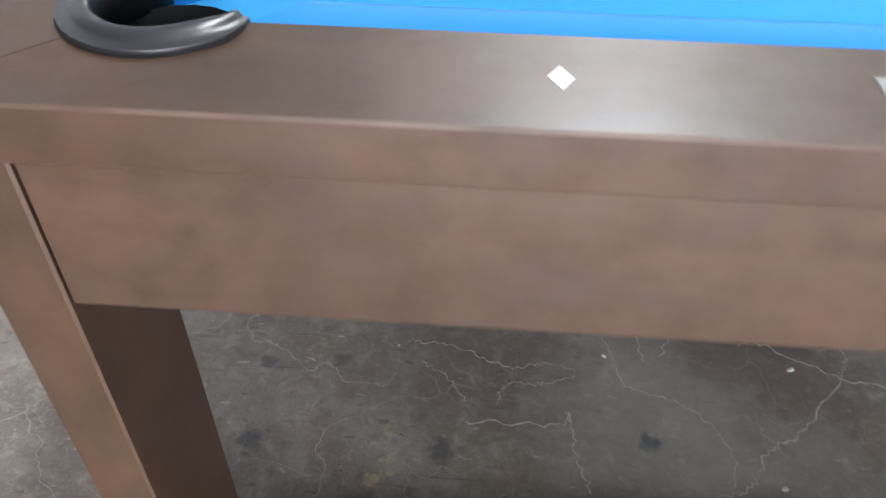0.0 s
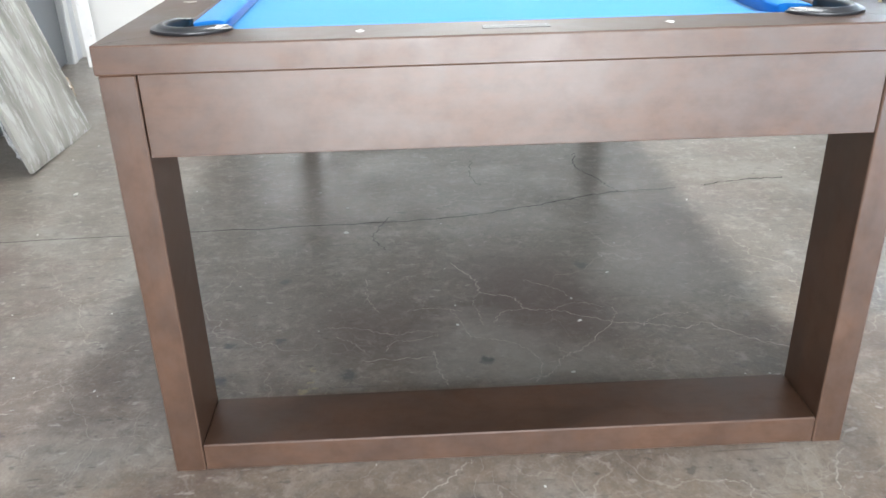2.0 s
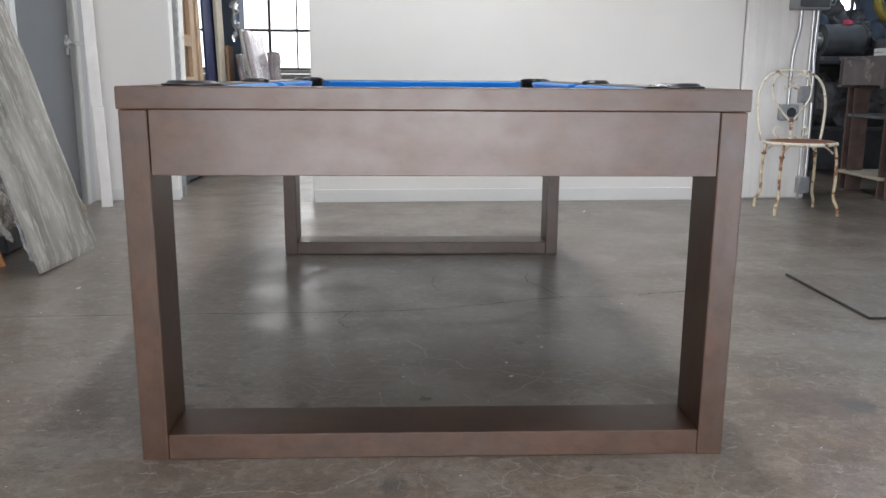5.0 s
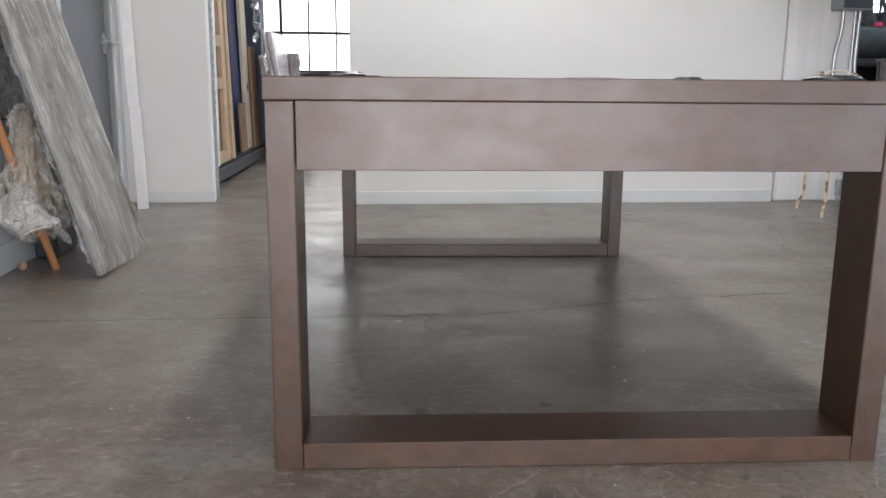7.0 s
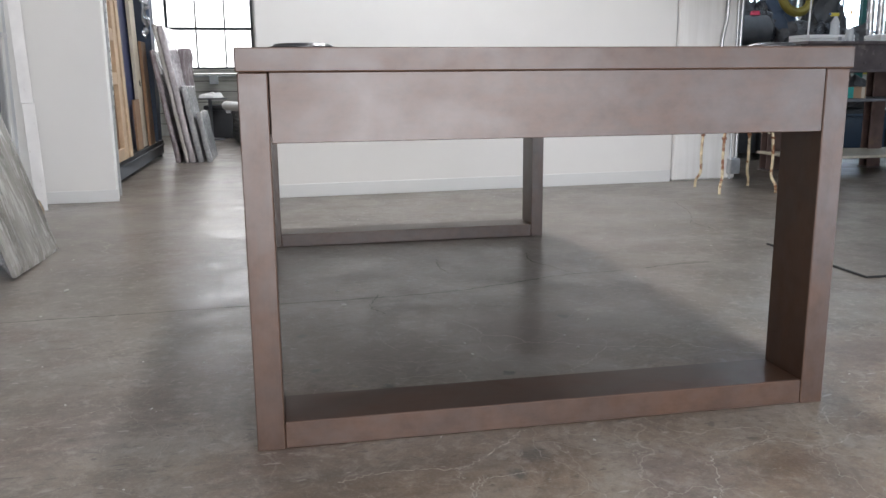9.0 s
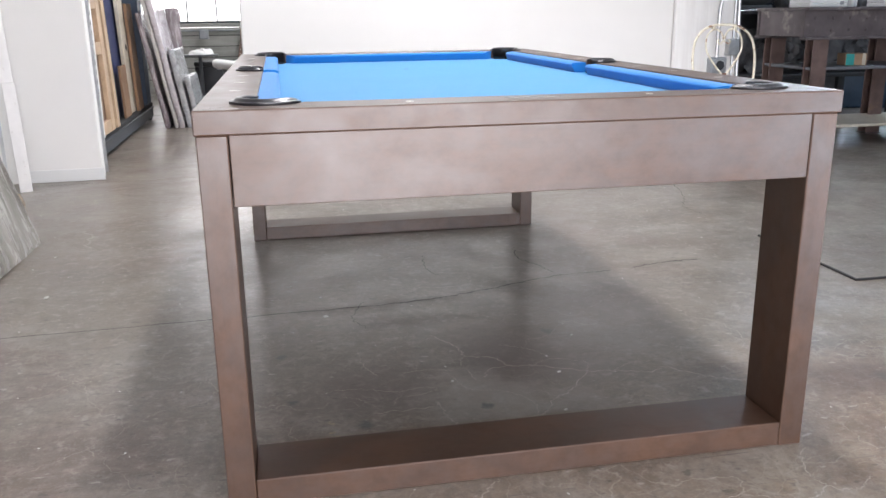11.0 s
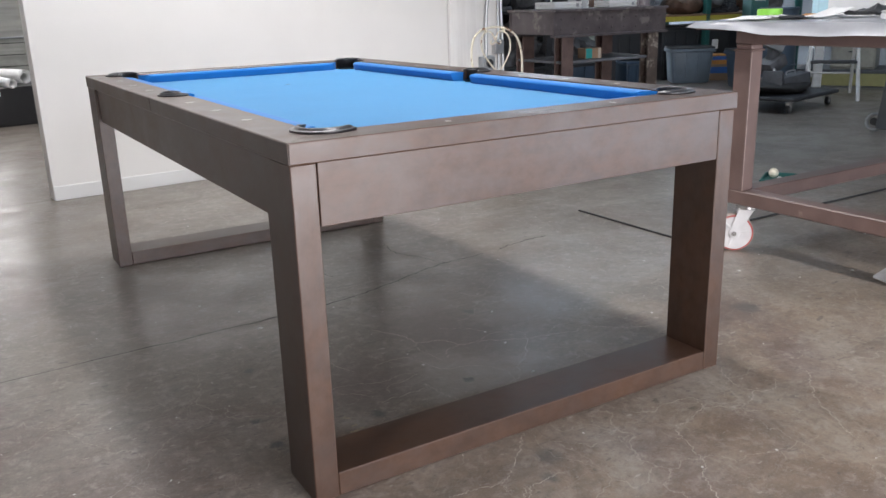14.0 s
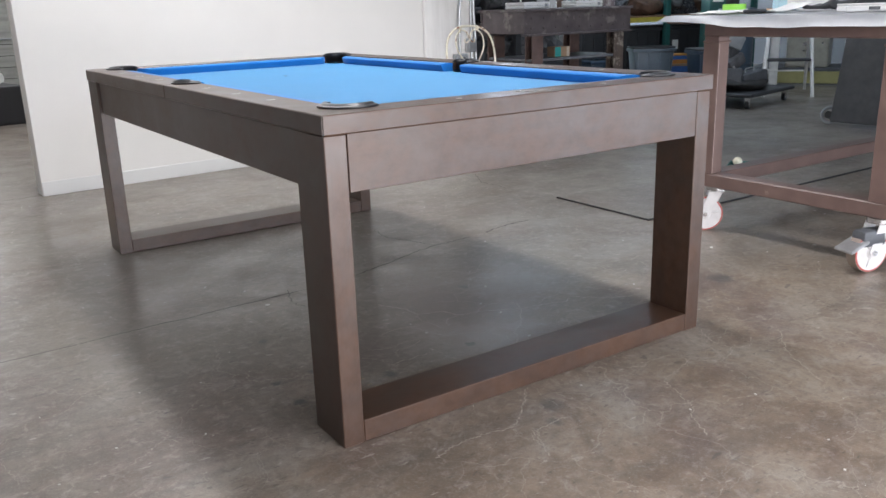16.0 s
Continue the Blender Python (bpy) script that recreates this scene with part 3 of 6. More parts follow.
def crack(points, width, wander, seed, filling=None, label="dark crack in the concrete"):
    """A crack or joint in the floor: a thin dark ribbon with a wandering edge."""
    bm = bmesh.new()
    rnd = random.Random(seed)
    line = smooth_curve([(x, y, 0) for x, y in points], 14)
    prev = None
    for i, p in enumerate(line):
        t = (line[min(i + 1, len(line) - 1)] - line[max(i - 1, 0)]).normalized()
        s = Vector((-t.y, t.x, 0))
        off = s * rnd.uniform(-wander, wander)
        w = width * rnd.uniform(0.45, 1.2)
        a, b = bm.verts.new(p + off + s * w + Vector((0, 0, 0.0012))), bm.verts.new(p + off - s * w + Vector((0, 0, 0.0012)))
        if prev:
            bm.faces.new((prev[0], a, b, prev[1]))
        prev = (a, b)
    ob = part("crack", bm, filling or M["crack"], floor, label)
    ob.matrix_parent_inverse = ROOM.inverted()
    return ob


crack([(-3.2, 1.05), (-1.3, 1.12), (-0.2, 1.16), (0.2, 1.24), (0.45, 1.33), (0.72, 1.36)], 0.0026, 0.006, 1)
crack([(0.82, 1.37), (0.95, 1.41), (1.12, 1.42)], 0.0028, 0.008, 2)
crack([(0.45, 1.76), (0.42, 1.62), (0.47, 1.48), (0.52, 1.34)], 0.0018, 0.008, 3)
crack([(0.05, 1.72), (0.03, 1.55), (0.06, 1.45)], 0.0014, 0.006, 4)
crack([(-1.9, 3.72), (-0.9, 3.78), (-0.5, 3.8)], 0.002, 0.004, 5)
crack([(-0.25, 1.2), (-0.3, 1.05), (-0.26, 0.95)], 0.0013, 0.006, 6)
crack([(1.75, 3.0), (1.62, 2.55), (1.5, 2.3), (1.52, 2.1)], 0.0013, 0.008, 7)

# pale filled hairline cracks
crack([(-0.488, -0.171), (-0.404, -0.144), (-0.328, -0.148), (-0.255, -0.157), (-0.199, -0.123), (-0.127, -0.057), (-0.077, -0.006)], 0.0016, 0.005, 20, M["vein"], "pale filled hairline crack in the concrete")
crack([(-0.255, -0.157), (-0.262, -0.191), (-0.252, -0.203)], 0.0013, 0.005, 21, M["vein"], "pale filled hairline crack in the concrete")
crack([(-0.253, -0.294), (-0.231, -0.237), (-0.208, -0.208), (-0.167, -0.208), (-0.132, -0.198), (-0.108, -0.205)], 0.0013, 0.005, 22, M["vein"], "pale filled hairline crack in the concrete")
crack([(0.63, -0.021), (0.581, -0.104), (0.59, -0.175), (0.642, -0.198), (0.7, -0.16)], 0.0013, 0.005, 23, M["vein"], "pale filled hairline crack in the concrete")
crack([(0.59, -0.175), (0.501, -0.215), (0.398, -0.168), (0.319, -0.193), (0.259, -0.203), (0.214, -0.295), (0.189, -0.358), (0.145, -0.392), (0.099, -0.48)], 0.0016, 0.005, 24, M["vein"], "pale filled hairline crack in the concrete")
crack([(0.398, -0.168), (0.419, -0.11), (0.36, -0.096)], 0.0013, 0.005, 25, M["vein"], "pale filled hairline crack in the concrete")
crack([(0.819, -0.175), (0.754, -0.234), (0.68, -0.304), (0.623, -0.405), (0.579, -0.477)], 0.0013, 0.005, 26, M["vein"], "pale filled hairline crack in the concrete")
crack([(-0.211, -0.197), (-0.244, -0.233), (-0.268, -0.323)], 0.0013, 0.005, 27, M["vein"], "pale filled hairline crack in the concrete")
crack([(-0.076, 0.85), (-0.016, 0.738), (-0.002, 0.661), (0.074, 0.634), (0.102, 0.567), (0.18, 0.553), (0.303, 0.487), (0.397, 0.468), (0.476, 0.442), (0.526, 0.463), (0.597, 0.395), (0.686, 0.337)], 0.0016, 0.005, 28, M["vein"], "pale filled hairline crack in the concrete")
crack([(0.016, 0.507), (0.043, 0.557), (0.102, 0.567)], 0.0013, 0.005, 29, M["vein"], "pale filled hairline crack in the concrete")
crack([(-0.298, 0.356), (-0.152, 0.362), (-0.141, 0.386), (-0.131, 0.323), (-0.111, 0.247)], 0.0013, 0.005, 30, M["vein"], "pale filled hairline crack in the concrete")
crack([(0.056, 0.254), (0.118, 0.272), (0.158, 0.336), (0.217, 0.379), (0.303, 0.487)], 0.0013, 0.005, 31, M["vein"], "pale filled hairline crack in the concrete")

for seed, line in enumerate((
    ((-0.402, 0.512), (-0.317, 0.501), (-0.233, 0.468), (-0.171, 0.480), (-0.125, 0.468)),
    ((-0.311, 0.768), (-0.301, 0.656), (-0.271, 0.578)),
    ((0.115, 0.726), (0.195, 0.667), (0.227, 0.613)),
    ((-0.200, 0.583), (-0.124, 0.588), (-0.061, 0.568)),
    ((0.299, 0.483), (0.322, 0.528), (0.318, 0.559)),
    ((-0.253, 0.392), (-0.233, 0.432), (-0.182, 0.438), (-0.126, 0.457)),
    ((-0.092, 0.578), (-0.065, 0.514), (-0.046, 0.446), (0.026, 0.422)),
    ((0.148, 0.543), (0.232, 0.588), (0.300, 0.560)),
    ((-0.377, 0.467), (-0.335, 0.443), (-0.297, 0.394)),
    ((-0.015, 0.496), (-0.019, 0.559), (-0.030, 0.608), (-0.007, 0.668)),
    ((0.082, 0.243), (0.105, 0.315), (0.078, 0.380), (0.026, 0.422)),
    ((0.373, 0.463), (0.428, 0.508), (0.501, 0.512)),
)):
    crack(line, 0.0009, 0.004, 40 + seed, M["vein"], "fine pale hairline crack in the concrete")

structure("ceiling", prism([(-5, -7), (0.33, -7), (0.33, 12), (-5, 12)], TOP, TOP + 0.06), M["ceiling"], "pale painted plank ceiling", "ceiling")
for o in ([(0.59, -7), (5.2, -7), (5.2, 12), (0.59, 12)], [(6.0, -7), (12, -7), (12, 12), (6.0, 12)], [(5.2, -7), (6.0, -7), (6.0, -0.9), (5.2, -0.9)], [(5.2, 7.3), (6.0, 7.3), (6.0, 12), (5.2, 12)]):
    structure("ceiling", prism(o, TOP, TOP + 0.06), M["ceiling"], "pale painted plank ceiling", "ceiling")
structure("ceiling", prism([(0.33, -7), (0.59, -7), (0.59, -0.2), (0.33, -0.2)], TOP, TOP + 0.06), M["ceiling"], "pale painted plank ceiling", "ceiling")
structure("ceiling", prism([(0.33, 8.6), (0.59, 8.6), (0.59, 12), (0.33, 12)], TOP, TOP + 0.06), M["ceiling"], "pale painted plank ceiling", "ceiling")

# unseen downstand, added to keep the skylight off the workshop floor
structure("shading_beam", box((1.03, SOUTH_V + 0.01, 2.78), (1.25, PART_V - 0.01, TOP - 0.002), 0.01), M["ceiling"], "unseen ceiling beam added to shade the workshop floor", "beam")

DOOR_A, DOOR_B, DOOR_H = 2.86, 3.76, 2.08
# unseen stretch of wall, made dark so the table's side reflects less
structure("wall_west_end", box((WEST - 0.14, SOUTH_V, 0), (WEST - 0.004, 0.9, TOP)), M["dark_wall"], "unseen end of the side wall, darkened to dim reflections")
bm = box((WEST - 0.14, 0.9, 0), (WEST, DOOR_A, TOP))
add_box(bm, (WEST - 0.14, DOOR_B, 0), (WEST, STUB_V, TOP))
add_box(bm, (WEST - 0.14, DOOR_A, DOOR_H), (WEST, DOOR_B, TOP))
structure("wall_west", bm, M["grey_wall"], "pale blue-grey painted plaster wall")
structure("baseboard", box((WEST, 0.9, 0.0), (WEST + 0.014, DOOR_A - 0.08, 0.125), 0.004), M["grey_wall"], "pale blue-grey painted baseboard", "baseboard")
structure("wall_stub", box((-3.5, STUB_V, 0), (-1.367, STUB_V + 0.11, TOP - 0.002), 0.004), M["white_wall"], "white painted partition end beside a passage")
structure("baseboard", box((WEST + 0.09, STUB_V - 0.007, 0.0), (-1.356, STUB_V, 0.075), 0.002), M["trim_white"], "low white baseboard with a gap above", "baseboard")
structure("wall_partition", box((-0.473, PART_V, 0), (2.382, PART_V + 0.13, TOP - 0.002), 0.004), M["white_wall"], "large smooth white freestanding partition wall")
structure("baseboard", box((-0.469, PART_V - 0.006, 0.0), (2.378, PART_V, 0.085), 0.002), M["trim_white"], "low white baseboard with a scuffed lip", "baseboard")
structure("column", box((2.40, PART_V + 0.01, 0), (2.91, PART_V + 0.5, TOP), 0.012), M["concrete"], "pale board-marked concrete column", "column")
structure("wall_storage", box((-3.6, STUB_V + 0.11, 0), (-3.5, FAR_V, TOP)), M["outer_wall"], "grey plaster wall of the storage bay")
structure("wall_east", box((EAST, SOUTH_V, 0), (EAST + 0.2, FAR_V, TOP)), M["dark_wall"], "dark painted workshop wall")
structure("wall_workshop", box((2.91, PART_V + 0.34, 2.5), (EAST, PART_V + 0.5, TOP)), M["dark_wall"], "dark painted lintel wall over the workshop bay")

# south wall with two loading doors standing open
bm = box((-2.04, SOUTH_V - 0.2, 0), (-1.2, SOUTH_V, TOP))
add_box(bm, (0.9, SOUTH_V - 0.2, 0), (1.25, SOUTH_V, TOP))
add_box(bm, (4.15, SOUTH_V - 0.2, 0), (EAST, SOUTH_V, TOP))
add_box(bm, (-1.2, SOUTH_V - 0.2, 2.35), (0.9, SOUTH_V, TOP))
add_box(bm, (1.25, SOUTH_V - 0.2, 2.35), (4.15, SOUTH_V, TOP))
structure("wall_south", bm, M["outer_wall"], "grey plaster wall with two open loading doors")


def steel_window(name, u0, cols, pitch, z0, rows, rise, v, label):
    """A steel factory window: frame, muntins, a sill and one pane to each light."""
    w = thing(name, label, "window", ROOM @ pose(u0, v, z0), kind="structure")
    W, H = cols * pitch, rows * rise
    bm = box((0, -0.03, 0), (0.035, 0.03, H), 0.003)
    add_box(bm, (W - 0.035, -0.03, 0), (W, 0.03, H), 0.003)
    add_box(bm, (0.035, -0.03, 0), (W - 0.035, 0.03, 0.03), 0.003)
    add_box(bm, (0.035, -0.03, H - 0.03), (W - 0.035, 0.03, H), 0.003)
    part("window_frame", bm, M["sash"], w)
    for i in range(1, cols):
        heavy = 0.02 if i == cols - 3 else 0.011
        part("muntin", box((i * pitch - heavy, -0.024, 0.03), (i * pitch + heavy, 0.02, H - 0.03), 0.003), M["sash"], w)
    for j in range(1, rows):
        heavy = 0.019 if j == 1 else 0.011
        part("muntin", box((0.035, -0.02, j * rise - heavy), (W - 0.035, 0.018, j * rise + heavy), 0.003), M["sash"], w)
    part("window_sill", box((-0.05, -0.13, -0.05), (W + 0.05, 0.05, 0), 0.006), M["sill_wall"], w)
    pm = bpy.data.meshes.new("pane")
    b2 = box((0.006, 0.0, 0.006), (pitch - 0.006, 0.004, rise - 0.006))
    b2.to_mesh(pm)
    b2.free()
    pm.materials.append(M["glass"])
    for i in range(cols):
        for j in range(rows):
            p = new("pane", pm)
            p.parent = w
            p.location = (i * pitch, 0.004, j * rise)
            p.visible_shadow = False
    return w


# far wall: low sill wall, piers between the window bays, wall above
bm = box((-3.6, FAR_V, 0), (EAST, FAR_V + 0.25, 0.82))
add_box(bm, (-3.6, FAR_V, 3.03), (EAST, FAR_V + 0.25, TOP))
for a, b in ((-3.6, -2.532), (-0.276, -0.216), (0.16, 6.7), (8.204, 8.35), (9.854, EAST)):
    add_box(bm, (a, FAR_V, 0.82), (b, FAR_V + 0.25, 3.03))
structure("wall_north", bm, M["sill_wall"], "grey-green painted concrete block wall under the windows")
for k in range(5):
    structure("trim", box((-3.5, FAR_V - 0.006, 0.16 + 0.14 * k), (3.2, FAR_V, 0.168 + 0.14 * k)), M["crack"], "thin dark joint between wall courses", "joint")
steel_window("window_1", -2.532, 6, 0.376, 0.88, 4, 0.535, FAR_V + 0.1, "steel factory window with dark muntins and bright panes")
steel_window("window_2", -0.216, 1, 0.376, 0.88, 4, 0.535, FAR_V + 0.1, "steel factory window with dark muntins and bright panes")
for k, u in enumerate((6.7, 8.35)):
    steel_window("window_%d" % (3 + k), u, 4, 0.376, 0.88, 4, 0.535, FAR_V + 0.1, "steel factory window behind dark workshop clutter")
structure("trim", tube([(-2.6, FAR_V - 0.02, 0.79), (1.6, FAR_V - 0.02, 0.79)], 0.012), M["grey_box"], "thin painted conduit under the sill", "conduit")
structure("backdrop", box((-4, FAR_V + 1.6, 0), (EAST, FAR_V + 1.62, 5)), M["sky_glow"], "bright overcast sky outside the windows", "sky")

# grey door in the west wall
door = thing("door_1", "plain dark grey closed steel door", "door", ROOM, kind="structure")
part("leaf", box((WEST - 0.075, DOOR_A + 0.004, 0.008), (WEST - 0.03, DOOR_B - 0.004, DOOR_H - 0.004), 0.003), M["door_grey"], door)
bm = box((WEST - 0.12, DOOR_B, 0), (WEST + 0.012, DOOR_B + 0.06, DOOR_H + 0.06), 0.003)
add_box(bm, (WEST - 0.12, DOOR_A - 0.06, 0), (WEST + 0.012, DOOR_A, DOOR_H + 0.06), 0.003)
add_box(bm, (WEST - 0.12, DOOR_A, DOOR_H), (WEST + 0.012, DOOR_B, DOOR_H + 0.06), 0.003)
part("door_frame", bm, M["trim_white"], door, "white painted door frame")
bm = box((WEST - 0.03, DOOR_B - 0.09, 0.93), (WEST - 0.02, DOOR_B - 0.05, 1.05), 0.004)
add_cyl(bm, (WEST - 0.03, DOOR_B - 0.07, 1.0), (WEST - 0.012, DOOR_B - 0.07, 1.0), 0.03, None, 24)
add_cyl(bm, (WEST - 0.03, DOOR_B - 0.07, 1.0), (WEST + 0.035, DOOR_B - 0.07, 1.0), 0.011)
add_box(bm, (WEST + 0.022, DOOR_B - 0.12, 0.988), (WEST + 0.04, DOOR_B + 0.03, 1.014), 0.004)
part("door_handle", bm, M["handle_steel"], door, "brushed steel lever handle")

# ---- pool table ----
HW, L, DEP, RZ0, RZ1 = 0.635, 2.282, 0.152, 0.757, 0.802      # half width, length, leg depth, rail underside and top
RO, RW = 0.643, 0.110                                        # half width over the rails, width of a rail's timber
IN_X, IN_Y0, IN_Y1 = RO - RW, -0.006 + RW, L + 0.006 - RW
MID = L / 2
table = thing("pool_table", "brown-stained wooden pool table with blue felt and open frame legs", "pool table")


def table_part(name, bm, material, label=""):
    """A timber of the table; its narrow bevels get a lighter tone for wear and edge highlight."""
    bm.normal_update()
    for f in bm.faces:
        n = f.normal
        if 0.3 < abs(n.z) < 0.93 or (len(bm.faces) < 40 and max(abs(n.x), abs(n.y), abs(n.z)) < 0.93):
            f.material_index = 1
    ob = part(name, bm, material, table, label)
    ob.data.materials.append(M["table_edge"])
    return ob


for x0, x1 in ((-0.640, -0.584), (0.583, 0.6385)):
    for y0 in (0, L - DEP):
        table_part("leg", box((x0, y0, 0.0), (x1, y0 + DEP, RZ0 - 0.001), 0.0022, seg=2), M["table_z"])
for y0 in (0, L - DEP):
    table_part("bottom_rail", box((-0.583, y0 + 0.0012, 0.001), (0.582, y0 + DEP - 0.0012, 0.058), 0.0022, seg=2), M["table_x"])
table_part("front_apron", box((-0.5814, 0.0015, 0.6235), (0.5813, 0.027, RZ0 - 0.0006), 0.0013, seg=2), M["table_x"])
table_part("back_apron", box((-0.5822, L - 0.027, 0.6235), (0.5813, L - 0.0015, RZ0 - 0.002), 0.002, seg=2), M["table_x"])
for s in (-1, 1):
    table_part("side_apron", box((min(s * 0.629, s * 0.604), DEP + 0.003, 0.6235), (max(s * 0.629, s * 0.604), L - DEP - 0.003, RZ0 - 0.002), 0.002, seg=2), M["table_y"])
part("frame_block", box((-0.603, 0.03, 0.64), (0.603, L - 0.03, 0.735)), M["pocket_dark"], table, "dark inner frame under the bed")


def arc(cx, cy, r, a0, a1, n=14):
    return [(cx + r * math.cos(radians(a0 + (a1 - a0) * i / n)), cy + r * math.sin(radians(a0 + (a1 - a0) * i / n))) for i in range(n + 1)]


CX, CY, CR = 0.512, 0.122, 0.056          # corner pockets
SX, SR = 0.560, 0.047                     # side pockets


def turned(outline, sx, sy):
    return [(sx * x, y if sy > 0 else L - y) for x, y in outline]


# end rails, mitred into the side rails at the corners
edge_a = math.degrees(math.asin((IN_Y0 - CY) / CR))
half = arc(-CX, CY, CR, 225, 360 + edge_a)
end_rail = [(-RO, -0.006), (RO, -0.006)] + [(-x, y) for x, y in half] + list(reversed(half))
for sy in (1, -1):
    table_part("rail", prism(turned(end_rail, 1, sy), RZ0, RZ1, 0.0025), M["rail_x"])
# four side rails, each from a corner mitre to the middle seam
sa = math.degrees(math.acos((SX - IN_X) / SR))
gap = 0.0007
for sx in (1, -1):
    for sy in (1, -1):
        o = [(-RO, -0.006 + 2 * gap)] + [(x, y + gap) for x, y in arc(-CX, CY, CR, 225, 90 + math.degrees(math.asin((IN_X - CX) / CR)))]
        o += [(-IN_X, MID - math.sqrt(SR ** 2 - (SX - IN_X) ** 2))]
        o += arc(-SX, MID, SR, -sa, -180 + 0.5, 10) + [(-RO, MID - gap)]
        table_part("rail", prism(turned(o, -sx, sy), RZ0, RZ1, 0.0025), M["rail_y"])

# bed with the pocket cut-outs
a_lo, a_hi = edge_a, 90 + math.degrees(math.asin((IN_X - CX) / CR))
bed = []
q = arc(-CX, CY, CR, a_hi, a_lo)
bed += q                                                  # front left
bed += [(-x, y) for x, y in reversed(q)]                  # front right
sp = arc(-SX, MID, SR, sa, -sa)
bed += [(-x, y) for x, y in reversed(sp)]                 # right side
bed += [(-x, L - y) for x, y in q]                        # back right
bed += [(x, L - y) for x, y in reversed(q)]               # back left
bed += sp                                                 # left side
part("bed", prism(bed, 0.736, 0.766), M["felt"], table, "blue felt playing surface")
part("spot", cyl((-0.02, 1.59, 0.766), (-0.02, 1.59, 0.7665), 0.008, n=16), M["engraved"], table, "small dark spot on the felt")


def cushion(a, b, ca, cb, length_axis, rail_at, inward):
    """A felt-covered cushion along one rail, from a to b at the rail, cut back by ca and cb at the nose."""
    prof = [(0.0, 0.0375), (0.012, 0.0385), (0.034, 0.0375), (0.044, 0.0345), (0.0465, 0.031), (0.046, 0.0275), (0.034, 0.003), (0.034, 0.0), (0.0, 0.0)]
    bm = bmesh.new()
    ends = []
    n = 10
    for k in range(n + 1):
        ring = []
        for d, z in prof:
            f = d / 0.0465
            lo, hi = a + ca * f, b - cb * f
            s = lo + (hi - lo) * k / n
            p = (s, rail_at + inward * d, 0.7605 + z) if length_axis == 'x' else (rail_at + inward * d, s, 0.7605 + z)
            ring.append(bm.verts.new(p))
        ends.append(ring)
    for r0, r1 in zip(ends, ends[1:]):
        for j in range(len(prof)):
            bm.faces.new((r0[j], r0[(j + 1) % len(prof)], r1[(j + 1) % len(prof)], r1[j]))
    bm.faces.new(ends[0])
    bm.faces.new(list(reversed(ends[-1])))
    bmesh.ops.recalc_face_normals(bm, faces=bm.faces)
    return part("cushion", bm, M["cushion_felt"], table, sharp=50)


cushion(-0.452, 0.452, 0.040, 0.040, 'x', IN_Y0, 1)
cushion(-0.452, 0.452, 0.040, 0.040, 'x', IN_Y1, -1)
for s in (-1, 1):
    cushion(0.183, MID - 0.050, 0.040, 0.014, 'y', s * IN_X, -s)
    cushion(MID + 0.050, L - 0.183, 0.014, 0.040, 'y', s * IN_X, -s)


def pocket_liner(cx, cy, heading, r_out, r_in, spread):
    """A moulded black liner: a raised C-shaped lip, a skirt down the hole and a cup below."""
    m = pose(cx, cy, RZ1, 0, 0, heading)
    bm = bmesh.new()
    n = 30
    prof = [(0.0, 0.0), (0.05, 0.004), (0.36, 0.0046), (0.46, 0.0068), (0.6, 0.0098), (0.8, 0.0105), (0.97, 0.0075), (1.0, 0.003), (1.0, -0.03)]
    rings = []
    for k in range(n + 1):
        t = k / n
        a = radians(spread + (360 - 2 * spread) * t)
        e = min(t, 1 - t) * n
        thin = min(1.0, 0.28 + e / 4.5)
        ring = []
        for f, z in prof:
            rr = r_out + (r_in - r_out) * f + 0.013 * max(0.0, 1 - e / 6.0) ** 2
            if thin < 1 and f < 1:
                rr = r_in + (rr - r_in) * (0.35 + 0.65 * thin)
            ring.append(bm.verts.new(m @ Vector((rr * math.cos(a), rr * math.sin(a), 0.0006 + z * (0.45 + 0.55 * thin) if z > 0 else z))))
        rings.append(ring)
    for r0, r1 in zip(rings, rings[1:]):
        for j in range(len(prof) - 1):
            bm.faces.new((r0[j], r0[j + 1], r1[j + 1], r1[j]))
    bmesh.ops.recalc_face_normals(bm, faces=bm.faces)
    o = part("pocket_liner", bm, M["black_plastic"], table, "glossy black moulded pocket liner", 50)
    sol = o.modifiers.new("thickness", 'SOLIDIFY')
    sol.thickness, sol.offset = 0.0025, -1
    bm = bmesh.new()
    add_cyl(bm, (cx, cy, 0.645), (cx, cy, 0.775), r_in * 0.8, r_in * 1.1, 20, caps=False)
    add_cyl(bm, (cx, cy, 0.6455), (cx, cy, 0.648), r_in * 0.8, r_in * 0.8, 20)
    part("pocket_cup", bm, M["pocket_dark"], table, "dark pocket interior")


for sx in (-1, 1):
    for sy in (0, 1):
        head = {(-1, 0): 45, (1, 0): 135, (1, 1): 225, (-1, 1): 315}[(sx, sy)]
        pocket_liner(sx * CX, CY if sy == 0 else L - CY, head, 0.072, 0.047, 62)
    pocket_liner(sx * SX, MID, 0 if sx < 0 else 180, 0.056, 0.040, 60)


def diamond(x, y, along):
    a, b = (0.0075, 0.0125) if along == 'x' else (0.0125, 0.0075)
    part("diamond", prism([(x - a, y), (x, y - b), (x + a, y), (x, y + b)], RZ1 - 0.0005, RZ1 + 0.0007), M["pearl"], table)


